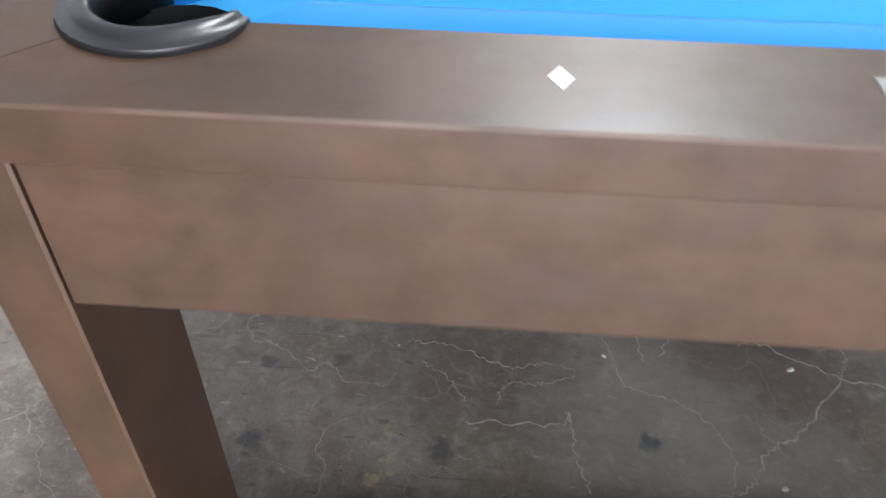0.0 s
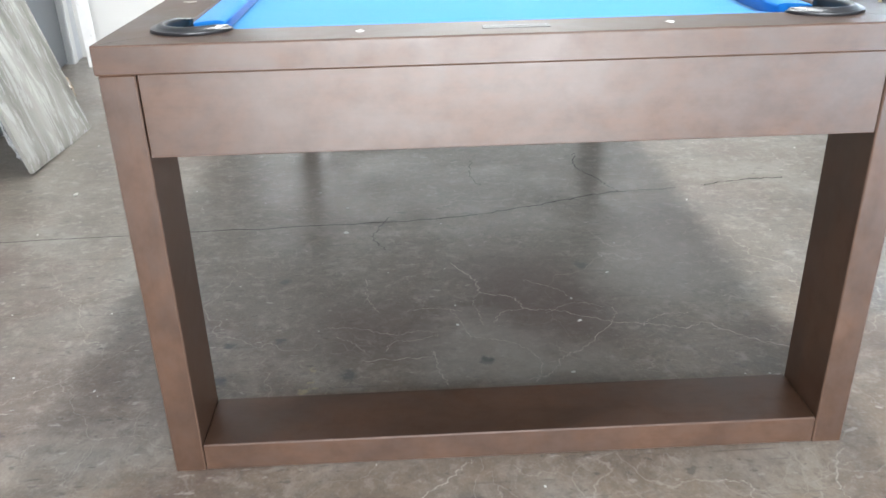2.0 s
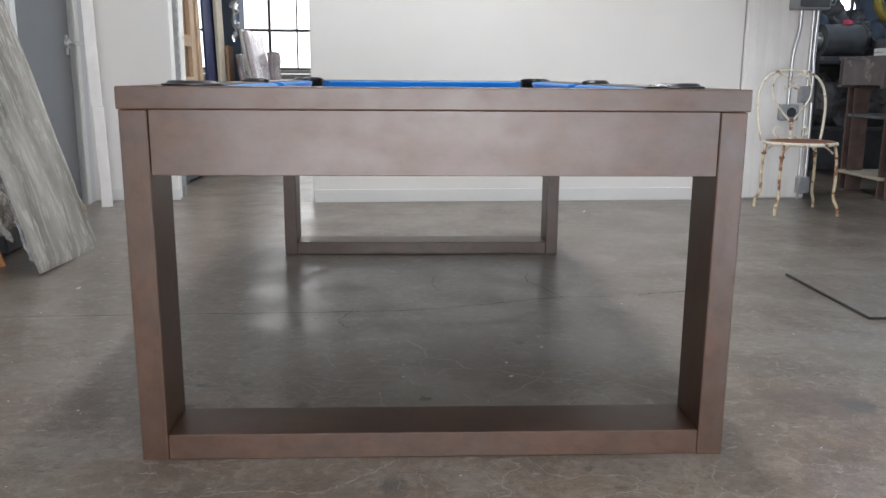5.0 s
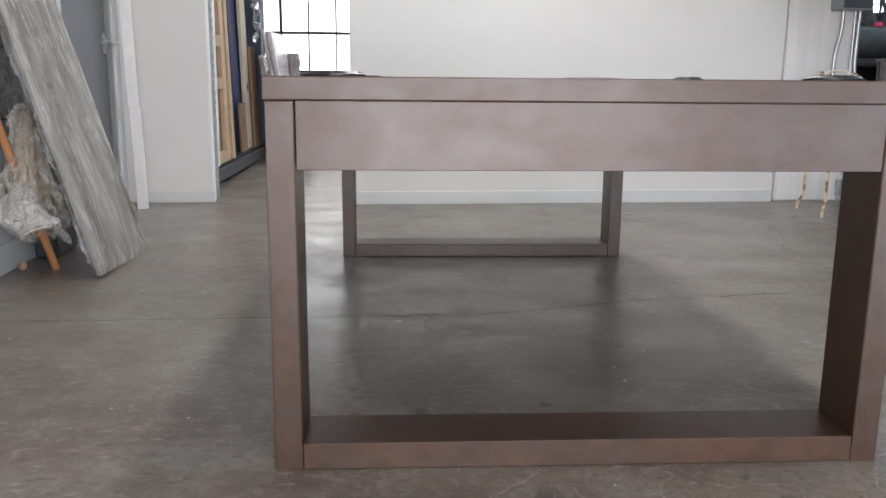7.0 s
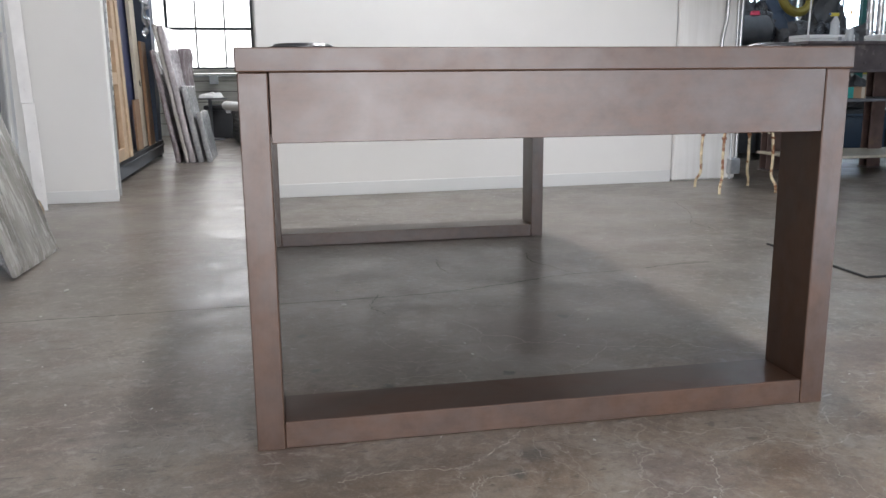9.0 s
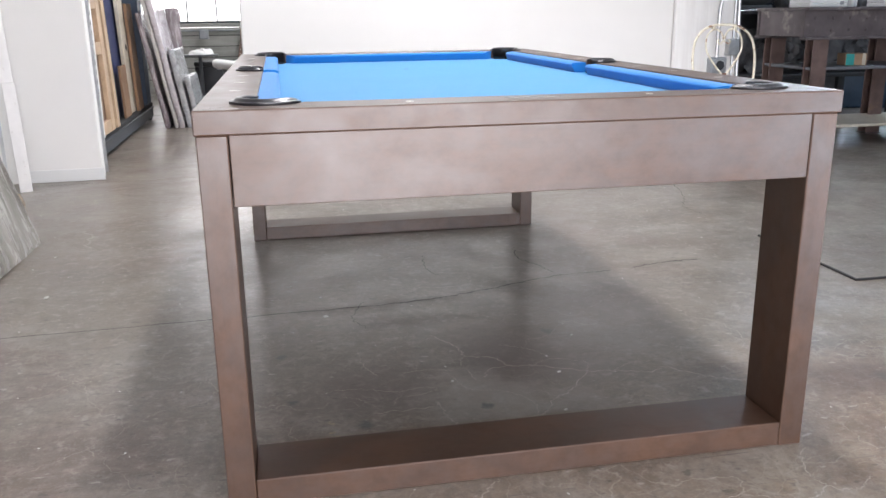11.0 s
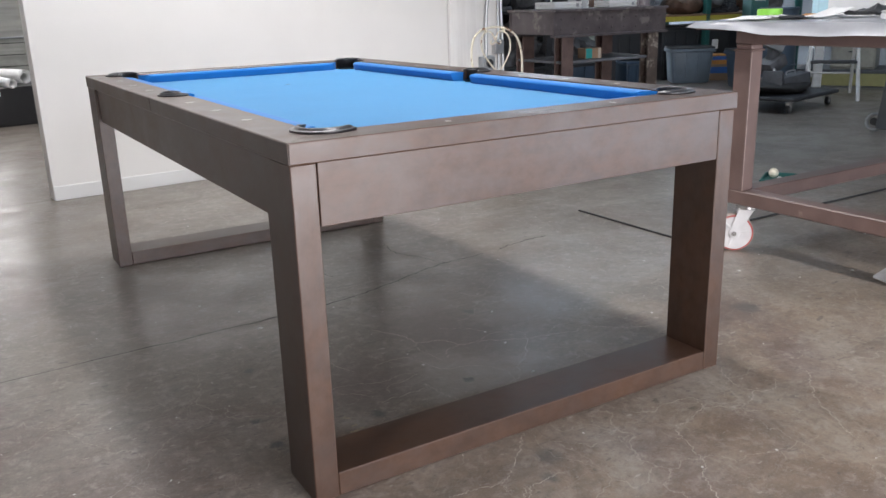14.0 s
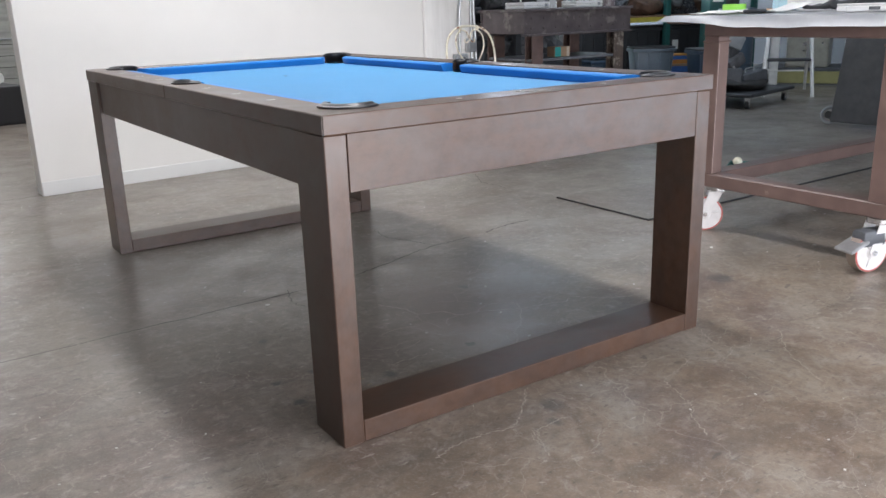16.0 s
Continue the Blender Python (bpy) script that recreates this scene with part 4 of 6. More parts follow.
for x in (-0.2435, 0.2435):
    diamond(x, 0.05, 'x')
for x in (-0.2435, 0.0, 0.2435):
    diamond(x, L - 0.05, 'x')
for s in (-1, 1):
    for k in (1, 2, 3, 5, 6, 7):
        diamond(s * 0.585, 0.155 + 0.2465 * k, 'y')
plate = part("maker_plate", box((-0.053, 0.038, RZ1 - 0.0003), (0.053, 0.066, RZ1 + 0.0012), 0.0005), M["silver"], table, "small engraved silver maker's plate")
for i, (a, b) in enumerate(((-0.041, -0.013), (-0.009, -0.003), (0.001, 0.02), (0.024, 0.037))):
    part("engraving", box((a, 0.048, RZ1 + 0.0012), (b, 0.056, RZ1 + 0.0017)), M["plate_fill"], plate)
for x in (-0.048, 0.048):
    part("pin", cyl((x, 0.052, RZ1 + 0.0008), (x, 0.052, RZ1 + 0.002), 0.0016, n=10), M["chrome"], plate)


# ---- beside the west wall ----
# long wrapped board leaning on the wall
A0, A1 = Vector((-1.60, 1.715, 0)), Vector((-1.60, 2.335, 0))
lean_dir = Vector((-0.262, 0.065, 0.96)).normalized()
side_dir = (A1 - A0).normalized()
out_dir = side_dir.cross(lean_dir).normalized()
LEAN = Matrix(((side_dir.x, out_dir.x, lean_dir.x, A0.x), (side_dir.y, out_dir.y, lean_dir.y, A0.y), (side_dir.z, out_dir.z, lean_dir.z, A0.z), (0, 0, 0, 1)))
bm = bmesh.new()
nx, nz, SW, SL, ST = 18, 60, 0.62, 1.8, 0.035
grid = {}
for face_y in (0, 1):
    for i in range(nx + 1):
        for k in range(nz + 1):
            x, z = SW * i / nx, SL * k / nz
            y = ST * face_y
            w = noise.noise(Vector((x * 9, z * 1.1, 3.0 + face_y))) * 0.007 + noise.noise(Vector((x * 26, z * 5, 7.0))) * 0.004
            edge = min(i, nx - i, k, nz - k)
            if edge == 0:
                y = ST * (0.5 + (face_y - 0.5) * 0.45)
            x += noise.noise(Vector((z * 4, i // nx, 1.0))) * 0.008 if i in (0, nx) else 0
            grid[face_y, i, k] = bm.verts.new((x, y + (w if face_y == 0 else -w * 0.3), z + 0.006))
for i in range(nx):
    for k in range(nz):
        bm.faces.new((grid[0, i, k], grid[0, i + 1, k], grid[0, i + 1, k + 1], grid[0, i, k + 1]))
        bm.faces.new((grid[1, i, k], grid[1, i, k + 1], grid[1, i + 1, k + 1], grid[1, i + 1, k]))
for k in range(nz):
    bm.faces.new((grid[0, 0, k], grid[0, 0, k + 1], grid[1, 0, k + 1], grid[1, 0, k]))
    bm.faces.new((grid[0, nx, k], grid[1, nx, k], grid[1, nx, k + 1], grid[0, nx, k + 1]))
for i in range(nx):
    bm.faces.new((grid[0, i, 0], grid[1, i, 0], grid[1, i + 1, 0], grid[0, i + 1, 0]))
    bm.faces.new((grid[0, i, nz], grid[0, i + 1, nz], grid[1, i + 1, nz], grid[1, i, nz]))
bmesh.ops.recalc_face_normals(bm, faces=bm.faces)
wb = solid("wrapped_tabletop", bm, M["slab"], "long weathered grey board in creased clear film", "board", LEAN, sharp=60)

bm = bmesh.new()
fg = {}
for i in range(65):
    for k in range(201):
        x, z = -0.006 + 0.632 * i / 64, 0.010 + 1.79 * k / 200
        # long folds that fan out from the foot, and short sharp creases across them
        u = x * (1.0 + 0.25 * z) + 0.05 * noise.noise(Vector((x * 3, z * 2, 5.0)))
        fold = (1 - abs(noise.noise(Vector((u * 15, z * 1.1, 9.0))))) ** 5 * 0.022
        crease = (1 - abs(noise.noise(Vector((u * 34 + z * 11, z * 8 - x * 9, 2.0))))) ** 8 * 0.011
        rim = min(i, 64 - i) / 6
        fg[i, k] = bm.verts.new((x, (-0.012 - fold - crease) if rim >= 1 else 0.012 * (1 - rim) + (-0.012 - fold - crease) * rim, z))
for i in range(64):
    for k in range(200):
        bm.faces.new((fg[i, k], fg[i + 1, k], fg[i + 1, k + 1], fg[i, k + 1]))
part("film", bm, film_mat("creased_film", (0.76, 0.77, 0.77), 0.5, (1.1, 1.1, 0.34), 0.46, 0.66, 1.0, 13), wb, "creased clear plastic film", 60)

bm = bmesh.new()
bmesh.ops.create_icosphere(bm, subdivisions=3, radius=1.0)
for v in bm.verts:
    v.co = Vector((v.co.x * 0.025 + 0.63, v.co.y * 0.02 + 0.012, v.co.z * 0.06 + 0.21))
crumple(bm, 0.02, 30, 12)
part("film_tail", bm, M["bag"], wb, "bunched end of the film", 40)

# white painted plank propped by the door frame
bm = box((0, 0, 0.62), (0.066, 0.02, 2.35), 0.002)
add_box(bm, (0.006, -0.003, 0), (0.072, 0.017, 0.618), 0.002)
solid("plank", bm, M["plank_white"], "scuffed white painted plank standing upright by the door", "plank",
      pose(-1.995, 3.54, 0.0, -3.0, -1.4, 14))

# wooden stick, dark wrapped panel and film bundle behind the wrapped board
solid("wooden_pole", tube([(0, 0, 0), (0.01, 0.0, 0.5), (0, 0, 1.5)], 0.016, 10), M["stick"], "orange-brown wooden pole leaning on the wall", "pole", look((-1.83, 1.9, 0.0), (-1.985, 1.535, 1.1)) @ pose(0, 0, 0, 180, 0, 0))
bm = box((0, 0, 0), (0.03, 0.76, 0.9), 0.008)
solid("dark_canvas", bm, M["dark_bundle"], "dark panel in film leaning on the wall", "panel", pose(-2.0, 1.78, 0.62, 0, -4, 3))
solid("panel_support", box((0, 0, 0), (0.1, 0.3, 0.63), 0.01), M["black"], "black wooden stand under the dark panel", "stand", pose(-2.0, 2.1, 0, 0, -2, 3))
def bundle(heights, n, ridge, seed):
    """A closed sleeve of film: half widths and centre at each height, gathered into sharp folds."""
    rings_c = smooth_curve([(h, w, cy) for h, w, cy in heights], 9)
    bm = bmesh.new()
    rings = []
    for p in rings_c:
        h, w, cy = p
        ring = []
        for j in range(n):
            q = 2 * math.pi * j / n
            f = (1 - abs(noise.noise(Vector((math.cos(q) * 3.2, math.sin(q) * 3.2 + h * 1.5, h * 3 + seed))))) ** 4
            g = (1 - abs(noise.noise(Vector((math.cos(q) * 7 + h * 8, math.sin(q) * 7, h * 11 + seed + 4))))) ** 6
            k = w * (1 + ridge * (f - 0.3) + ridge * 0.5 * g)
            ring.append(bm.verts.new((0.55 * k * math.cos(q), cy + k * math.sin(q), h)))
        rings.append(ring)
    for r0, r1 in zip(rings, rings[1:]):
        for j in range(n):
            bm.faces.new((r0[j], r0[(j + 1) % n], r1[(j + 1) % n], r1[j]))
    bm.faces.new(list(reversed(rings[0])))
    bm.faces.new(rings[-1])
    return bm


parcel = thing("wrapped_parcel", "crumpled clear plastic film bundled round something brown", "bundle", pose(-1.885, 1.85, 0.0))
part("core", bundle([(0.14, 0.04, 0.05), (0.2, 0.1, 0.04), (0.3, 0.12, 0.0), (0.4, 0.09, -0.02), (0.5, 0.07, -0.01), (0.6, 0.06, 0.02), (0.66, 0.03, 0.03)], 40, 0.25, 3.0), M["bag"], parcel, "brown contents under film", 60)
part("film", bundle([(0.12, 0.05, 0.07), (0.17, 0.13, 0.06), (0.28, 0.155, 0.0), (0.38, 0.12, -0.03), (0.45, 0.1, -0.03), (0.54, 0.085, 0.0), (0.64, 0.08, 0.025), (0.69, 0.04, 0.03)], 96, 0.5, 11.0), film_mat("bunched_film", (0.72, 0.68, 0.6), 0.3, (1.5, 1.5, 0.8), 0.4, 0.7, 0.35, 12), parcel, "bunched clear film", 60)
bm = bmesh.new()
bmesh.ops.create_grid(bm, x_segments=24, y_segments=24, size=0.5)
for v in bm.verts:
    v.co = Vector((v.co.x * 0.36, v.co.y * 0.22 - 0.05, 0.06 * math.sin(v.co.x * 9)))
crumple(bm, 0.05, 9, 8)
solid("film_flap", bm, film_mat("clear_film", (0.75, 0.74, 0.7), 0.45), "torn flap of clear plastic film", "film", pose(-1.88, 1.68, 0.29, 30, 15, 70), sharp=60)
bm = bmesh.new()
bmesh.ops.create_icosphere(bm, subdivisions=2, radius=0.02)
crumple(bm, 0.009, 40, 2)
solid("crumpled_paper", bm, M["card"], "small crumpled brown paper scrap on the floor", "paper", pose(-1.95, 1.86, 0.02))

# ---- storage bay beyond the passage ----
rack = thing("storage_rack", "dark steel storage rack with a low platform", "rack", pose(-1.72, 4.5, 0, 0, 0, 0))
part("front_beam", box((-0.03, 0.08, 0.03), (0.0, 2.6, 0.115), 0.004), M["charcoal"], rack, "long dark steel front beam")
part("beam_lip", box((-0.04, 0.08, 0.115), (0.012, 2.6, 0.128), 0.003), M["charcoal"], rack)
part("platform", box((-0.9, 0.08, 0.13), (0.0, 2.6, 0.165), 0.003), M["rubber"], rack, "dark rubber-topped platform")
for y in (0.1, 2.5):
    part("foot", box((-0.06, y, 0.0), (-0.01, y + 0.07, 0.13), 0.003), M["charcoal"], rack)
part("post", box((-0.2, 2.35, 0.165), (-0.01, 2.6, 2.6), 0.004), M["slate_blue"], rack, "blue-grey steel post")
part("post", box((-0.87, 0.12, 0.165), (-0.81, 0.2, 2.6), 0.004), M["slate_blue"], rack)


def rack_panel(name, y0, y1, x, thick, height, material, label, lean=1.5):
    return solid(name, box((-thick, 0, 0), (0, y1 - y0, height), 0.003), material, label, "panel", pose(x, y0, 0.166, 0, -lean, 0))


solid("white_strip", box((-0.02, 0, 0), (0.0, 0.12, 2.2), 0.002), M["plank_white"], "narrow white board standing in the rack", "board", pose(-1.69, 4.44, 0.166, 0, 0.3, 0))
strip = thing("perforated_upright", "perforated pale steel upright at the passage corner", "upright", pose(-1.625, 4.13, 0))
part("channel", box((-0.02, -0.012, 0), (0.012, 0.012, 2.4), 0.002), M["steel"], strip)
for k in range(28):
    part("slot", box((0.011, -0.004, 0.5 + 0.06 * k), (0.0132, 0.004, 0.53 + 0.06 * k)), M["black"], strip)
crate = thing("wooden_screen", "raw pine panel frame with cross rails standing in the rack", "screen", pose(-1.705, 4.42, 0.166, 0, -1.2, 0))
part("stile", box((-0.035, 0.5, 0), (0, 0.62, 2.1), 0.003), M["pine_z"], crate)
part("stile", box((-0.035, 0.0, 0), (0, 0.09, 2.1), 0.003), M["pine_z"], crate)
for z in (0.0, 0.55, 0.86, 1.4):
    part("cross_rail", box((-0.033, 0.09, z), (-0.002, 0.5, z + 0.085), 0.003), M["pine_y"], crate)
part("backing", box((-0.045, 0.0, 0.0), (-0.036, 0.62, 2.1)), M["board_brown"], crate, "darker plywood backing")
rack_panel("pine_board", 5.12, 5.22, -1.70, 0.025, 2.1, M["pine_z"], "raw pine board standing in the rack")
rack_panel("navy_panel", 5.78, 6.27, -1.80, 0.02, 2.2, M["navy"], "dark navy blue panel standing in the rack")
bp = rack_panel("beige_board", 6.1, 6.34, -1.755, 0.03, 2.3, M["board_beige"], "pale beige board with a dark knot hole")
part("knot_hole", cyl((0.0, 0.15, 0.55), (0.0012, 0.15, 0.55), 0.03, n=20), M["pocket_dark"], bp)
rack_panel("brown_board", 6.3, 6.57, -1.72, 0.025, 0.915, M["board_brown"], "warm brown timber board standing in the rack")
rack_panel("short_board", 5.72, 5.98, -1.735, 0.02, 0.42, M["board_brown"], "short brown offcut standing in the rack")
bm = bmesh.new()
bmesh.ops.create_grid(bm, x_segments=14, y_segments=40, size=0.5)
for v in bm.verts:
    v.co = Vector((0, v.co.x * 0.2, v.co.y * 0.8))
crumple(bm, 0.07, 11, 4)
solid("foil_sheet", bm, M["foil"], "crumpled silver foil hanging on the rack", "foil", pose(-1.76, 6.74, 1.52), sharp=20)

PX = ((-1.50, 0.045, 1.02, "panel_mauve", "dark mauve panel wrapped in clear film leaning in a stack"),
      (-1.43, 0.035, 1.25, "panel_pale", "tall pale panel wrapped in clear film leaning in a stack"),
      (-1.375, 0.05, 1.24, "panel_white", "tall white panel wrapped in creased clear film"),
      (-1.30, 0.055, 0.70, "panel_grey", "short grey panel in bubble film leaning in a stack"),
      (-1.225, 0.05, 0.46, "panel_grey", "smallest grey panel in bubble film leaning in a stack"))
for x, th, h, mat_name, lab in PX:
    bm = box((-th, 0, 0), (0, 0.75, h), 0.012, seg=2)
    bmesh.ops.subdivide_edges(bm, edges=[e for e in bm.edges if e.calc_length() > 0.3], cuts=14, use_grid_fill=True)
    crumple(bm, 0.006, 9, x)
    solid("wrapped_canvas", bm, M[mat_name], lab, "panel", pose(x + 0.03, 6.3, 0.0, 0, -9.5, 0), "wrapped panels leaning on the rack", sharp=50)

bm = box((-0.03, 0, 0), (0, 0.1, 1.05), 0.008, seg=2)
bmesh.ops.subdivide_edges(bm, edges=[e for e in bm.edges if e.calc_length() > 0.3], cuts=12, use_grid_fill=True)
crumple(bm, 0.006, 9, 31)
bm.transform(Matrix.Diagonal((4.2, 1, 1, 1)))
solid("wrapped_canvas", bm, M["panel_mauve"], "narrow reddish-mauve panel in film standing behind the stack", "panel", pose(-1.38, 7.12, 0.0, 0, -1.0, 0), "wrapped panels leaning on the rack", sharp=50)

st = thing("side_table", "small dark round side table with crumpled white cloth on it", "table", pose(-1.42, 9.3, 0))
part("top", cyl((0, 0, 0.505), (0, 0, 0.52), 0.22, n=32), M["charcoal"], st)
part("stem", cyl((0, 0, 0.02), (0, 0, 0.505), 0.022), M["charcoal"], st)
part("base", cyl((0, 0, 0), (0, 0, 0.02), 0.17, 0.15, n=28), M["charcoal"], st)
bm = bmesh.new()
bmesh.ops.create_icosphere(bm, subdivisions=4, radius=1.0)
for v in bm.verts:
    v.co = Vector((v.co.x * 0.15, v.co.y * 0.13, max(-0.0, v.co.z) * 0.06 + 0.002))
crumple(bm, 0.035, 16, 6)
for v in bm.verts:
    v.co.z = max(0.0, v.co.z)
solid("crumpled_cloth", bm, M["paper"], "crumpled white cloth on the side table", "cloth", pose(-1.4, 9.3, 0.521), sharp=30)

trunk = thing("black_trunk", "low black trunk on the floor by the window wall", "trunk", pose(-1.52, 9.55, 0))
part("body", box((0, 0, 0), (0.6, 0.5, 0.36), 0.015, seg=2), M["black"], trunk)
part("lid", box((-0.005, -0.005, 0.362), (0.605, 0.505, 0.42), 0.012, seg=2), M["black"], trunk)
part("clasp", box((0.27, -0.012, 0.32), (0.33, -0.004, 0.4), 0.002), M["steel"], trunk, "steel clasp")

# black drawer cabinet with paper rolls
ff = thing("flat_file", "low black drawer cabinet with small handles", "cabinet", pose(-0.85, 7.66, 0, 0, 0, 12))
part("body", box((0.0, 0.0, 0.02), (0.75, 1.34, 0.38), 0.006), M["black_lacquer"], ff)
part("plinth", box((0.02, 0.02, 0.0), (0.73, 1.32, 0.02)), M["black_lacquer"], ff)
for k in range(4):
    dr = part("drawer", box((-0.016, 0.02, 0.032 + 0.086 * k), (-0.001, 1.32, 0.113 + 0.086 * k), 0.003), M["black_lacquer"], ff)
    for y in (0.25, 0.98):
        part("handle", tube(smooth_curve([(-0.017, y, 0.075 + 0.086 * k), (-0.035, y + 0.01, 0.073 + 0.086 * k), (-0.035, y + 0.1, 0.073 + 0.086 * k), (-0.017, y + 0.11, 0.075 + 0.086 * k)], 4), 0.004, 6), M["chrome"], dr, "small metal pull")


def paper_roll(x, y, z, length, r, yaw, droop=0.0):
    """A loose roll of paper; its near end hangs over the edge by droop."""
    bm = bmesh.new()
    n, turns, steps = 64, 2.6, 14
    rows = []
    for k in range(steps + 1):
        d = length * k / steps
        sag = droop * max(0.0, 1 - d / 0.55) ** 2
        row = []
        for i in range(n + 1):
            t = i / n
            q = t * turns * 2 * math.pi
            rr = r * (0.55 + 0.45 * t) * (1 + 0.06 * noise.noise(Vector((d * 5, t * 4, x * 9))))
            row.append(bm.verts.new((d, rr * math.cos(q), rr * math.sin(q) - sag)))
        rows.append(row)
    for a, b in zip(rows, rows[1:]):
        for i in range(n):
            bm.faces.new((a[i], a[i + 1], b[i + 1], b[i]))
    o = solid("paper_roll", bm, M["paper"], "loosely rolled white paper on the black cabinet", "paper roll", pose(x, y, z, 0, 0, yaw), "rolls of paper on the cabinet", sharp=60)
    sol = o.modifiers.new("thickness", 'SOLIDIFY')
    sol.thickness = 0.002


paper_roll(-0.69, 7.4, 0.38 + 0.062, 1.25, 0.058, 113, 0.09)
paper_roll(-0.5, 7.72, 0.38 + 0.053, 1.1, 0.05, 114, 0.02)
paper_roll(-0.36, 7.9, 0.38 + 0.08, 1.0, 0.075, 111)
# guitar propped against the sill wall, its body hidden behind the cabinet
gt = thing("electric_guitar", "electric guitar with a pale headstock leaning on the wall", "guitar", pose(-1.06, 9.96, 0.0, -11, 10.5, 0) @ Matrix.Scale(0.93, 4))
bd = [(0, -0.0), (0.09, 0.01), (0.155, 0.07), (0.16, 0.15), (0.115, 0.21), (0.125, 0.28), (0.15, 0.34), (0.1, 0.36), (0.03, 0.31), (-0.03, 0.31), (-0.09, 0.38), (-0.15, 0.36), (-0.125, 0.27), (-0.115, 0.2), (-0.16, 0.13), (-0.15, 0.06), (-0.08, 0.01)]
bm = prism([(p.x, p.y) for p in smooth_curve([(x, y, 0) for x, y in bd], 4, True)], -0.022, 0.022)
bm.transform(pose(0, 0, 0, 90, 0, 0))
part("body", bm, M["black"], gt)
part("neck", box((-0.024, -0.034, 0.30), (0.024, -0.014, 0.80), 0.006), M["guitar_maple"], gt, "pale maple neck")
fb = part("fingerboard", box((-0.0235, -0.0385, 0.26), (0.0235, -0.0345, 0.80), 0.001), M["clutter_b"], gt, "brown fingerboard")
for k, z in enumerate((0.755, 0.7, 0.645, 0.595, 0.545, 0.5, 0.46)):
    part("fret_dot", cyl((0, -0.0386, z), (0, -0.0394, z), 0.006, n=12), M["pearl"], fb, "white fret dot")
hd = smooth_curve([(-0.022, 0.80, 0), (-0.034, 0.825, 0), (-0.036, 0.9, 0), (-0.03, 0.965, 0), (0.0, 0.99, 0), (0.034, 0.985, 0), (0.045, 0.955, 0), (0.03, 0.93, 0), (0.036, 0.88, 0), (0.03, 0.83, 0), (0.022, 0.80, 0)], 3)
bm = prism([(p.x, p.y) for p in hd], 0.016, 0.032)
bm.transform(pose(0, 0, 0, 90, 0, 0))
head = part("headstock", bm, M["guitar_maple"], gt, "pale wooden headstock")
for k in range(6):
    z = 0.835 + 0.024 * k
    part("tuning_peg", cyl((-0.036, -0.024, z), (-0.056, -0.024, z), 0.007, n=10), M["chrome"], head)
sw = solid("junction_box", box((-0.06, -0.05, -0.06), (0.06, 0, 0.06), 0.01), M["grey_box"], "small grey junction box on the wall under the window", "electrical box", pose(-1.42, FAR_V - 0.16, 0.74))

# ---- by the column ----
COL = PART_V + 0.01


def col_thing(name, u, z, label, category):
    return thing(name, label, category, ROOM @ pose(u, COL, z))


ob = col_thing("outlet_box", 2.725, 0.595, "grey cast outlet box with a round black socket", "electrical box")
part("case", box((-0.062, -0.06, -0.055), (0.062, 0, 0.055), 0.008, seg=2), M["grey_box"], ob)
part("socket", cyl((0.005, -0.06, 0), (0.005, -0.068, 0), 0.033, n=28), M["black"], ob, "round black socket")
part("collar", tube([(0.005 + 0.036 * math.cos(q), -0.064, 0.036 * math.sin(q)) for q in [2 * math.pi * j / 24 for j in range(24)]], 0.004, 6, True), M["steel"], ob)
bm = tube(smooth_curve([(2.72, COL - 0.03, 0.65), (2.722, COL - 0.03, 0.9), (2.728, COL - 0.03, 1.0), (2.752, COL - 0.03, 1.12), (2.757, COL - 0.03, 1.24), (2.757, COL - 0.03, 1.6)], 6), 0.0125, 10)
solid("conduit_pipe", bm, M["steel"], "bent galvanised conduit above the outlet box", "pipe", ROOM)
ob = col_thing("breaker_panel", 2.79, 1.262, "dark grey electrical panel box on the column", "electrical box")
part("case", box((-0.11, -0.13, 0), (0.11, 0, 0.42), 0.006), M["grey_box"], ob)
part("cover", box((-0.1, -0.138, 0.012), (0.1, -0.131, 0.41), 0.004), M["charcoal"], ob)
part("hasp", tube([(0.15 + 0.02 * math.cos(q), -0.08, 0.06 + 0.03 * math.sin(q)) for q in [2 * math.pi * j / 16 for j in range(16)]], 0.004, 6, True), M["steel"], ob)
bm = tube(smooth_curve([(2.895, COL - 0.02, 0.1), (2.893, COL - 0.02, 0.5), (2.885, COL - 0.02, 0.8), (2.874, COL - 0.02, 1.0), (2.88, COL - 0.02, 1.3), (2.88, COL - 0.02, 1.7)], 6), 0.0125, 10)
solid("conduit_pipe", bm, M["steel"], "long galvanised conduit down the column's edge", "pipe", ROOM)
bm = tube([(2.855, COL - 0.01, 0.0), (2.852, COL - 0.01, 2.0)], 0.009, 8)
solid("conduit_pipe", bm, M["steel"], "thin galvanised conduit down the column's edge", "pipe", ROOM)
ob = col_thing("switch_box", 2.83, 0.715, "small galvanised junction box on the column", "electrical box")
part("case", box((-0.035, -0.055, -0.055), (0.05, 0, 0.055), 0.006), M["steel"], ob)
ob = col_thing("conduit_box", 2.875, 0.095, "small grey conduit box near the floor", "electrical box")
part("case", box((-0.04, -0.055, -0.055), (0.04, 0, 0.06), 0.006), M["steel"], ob)

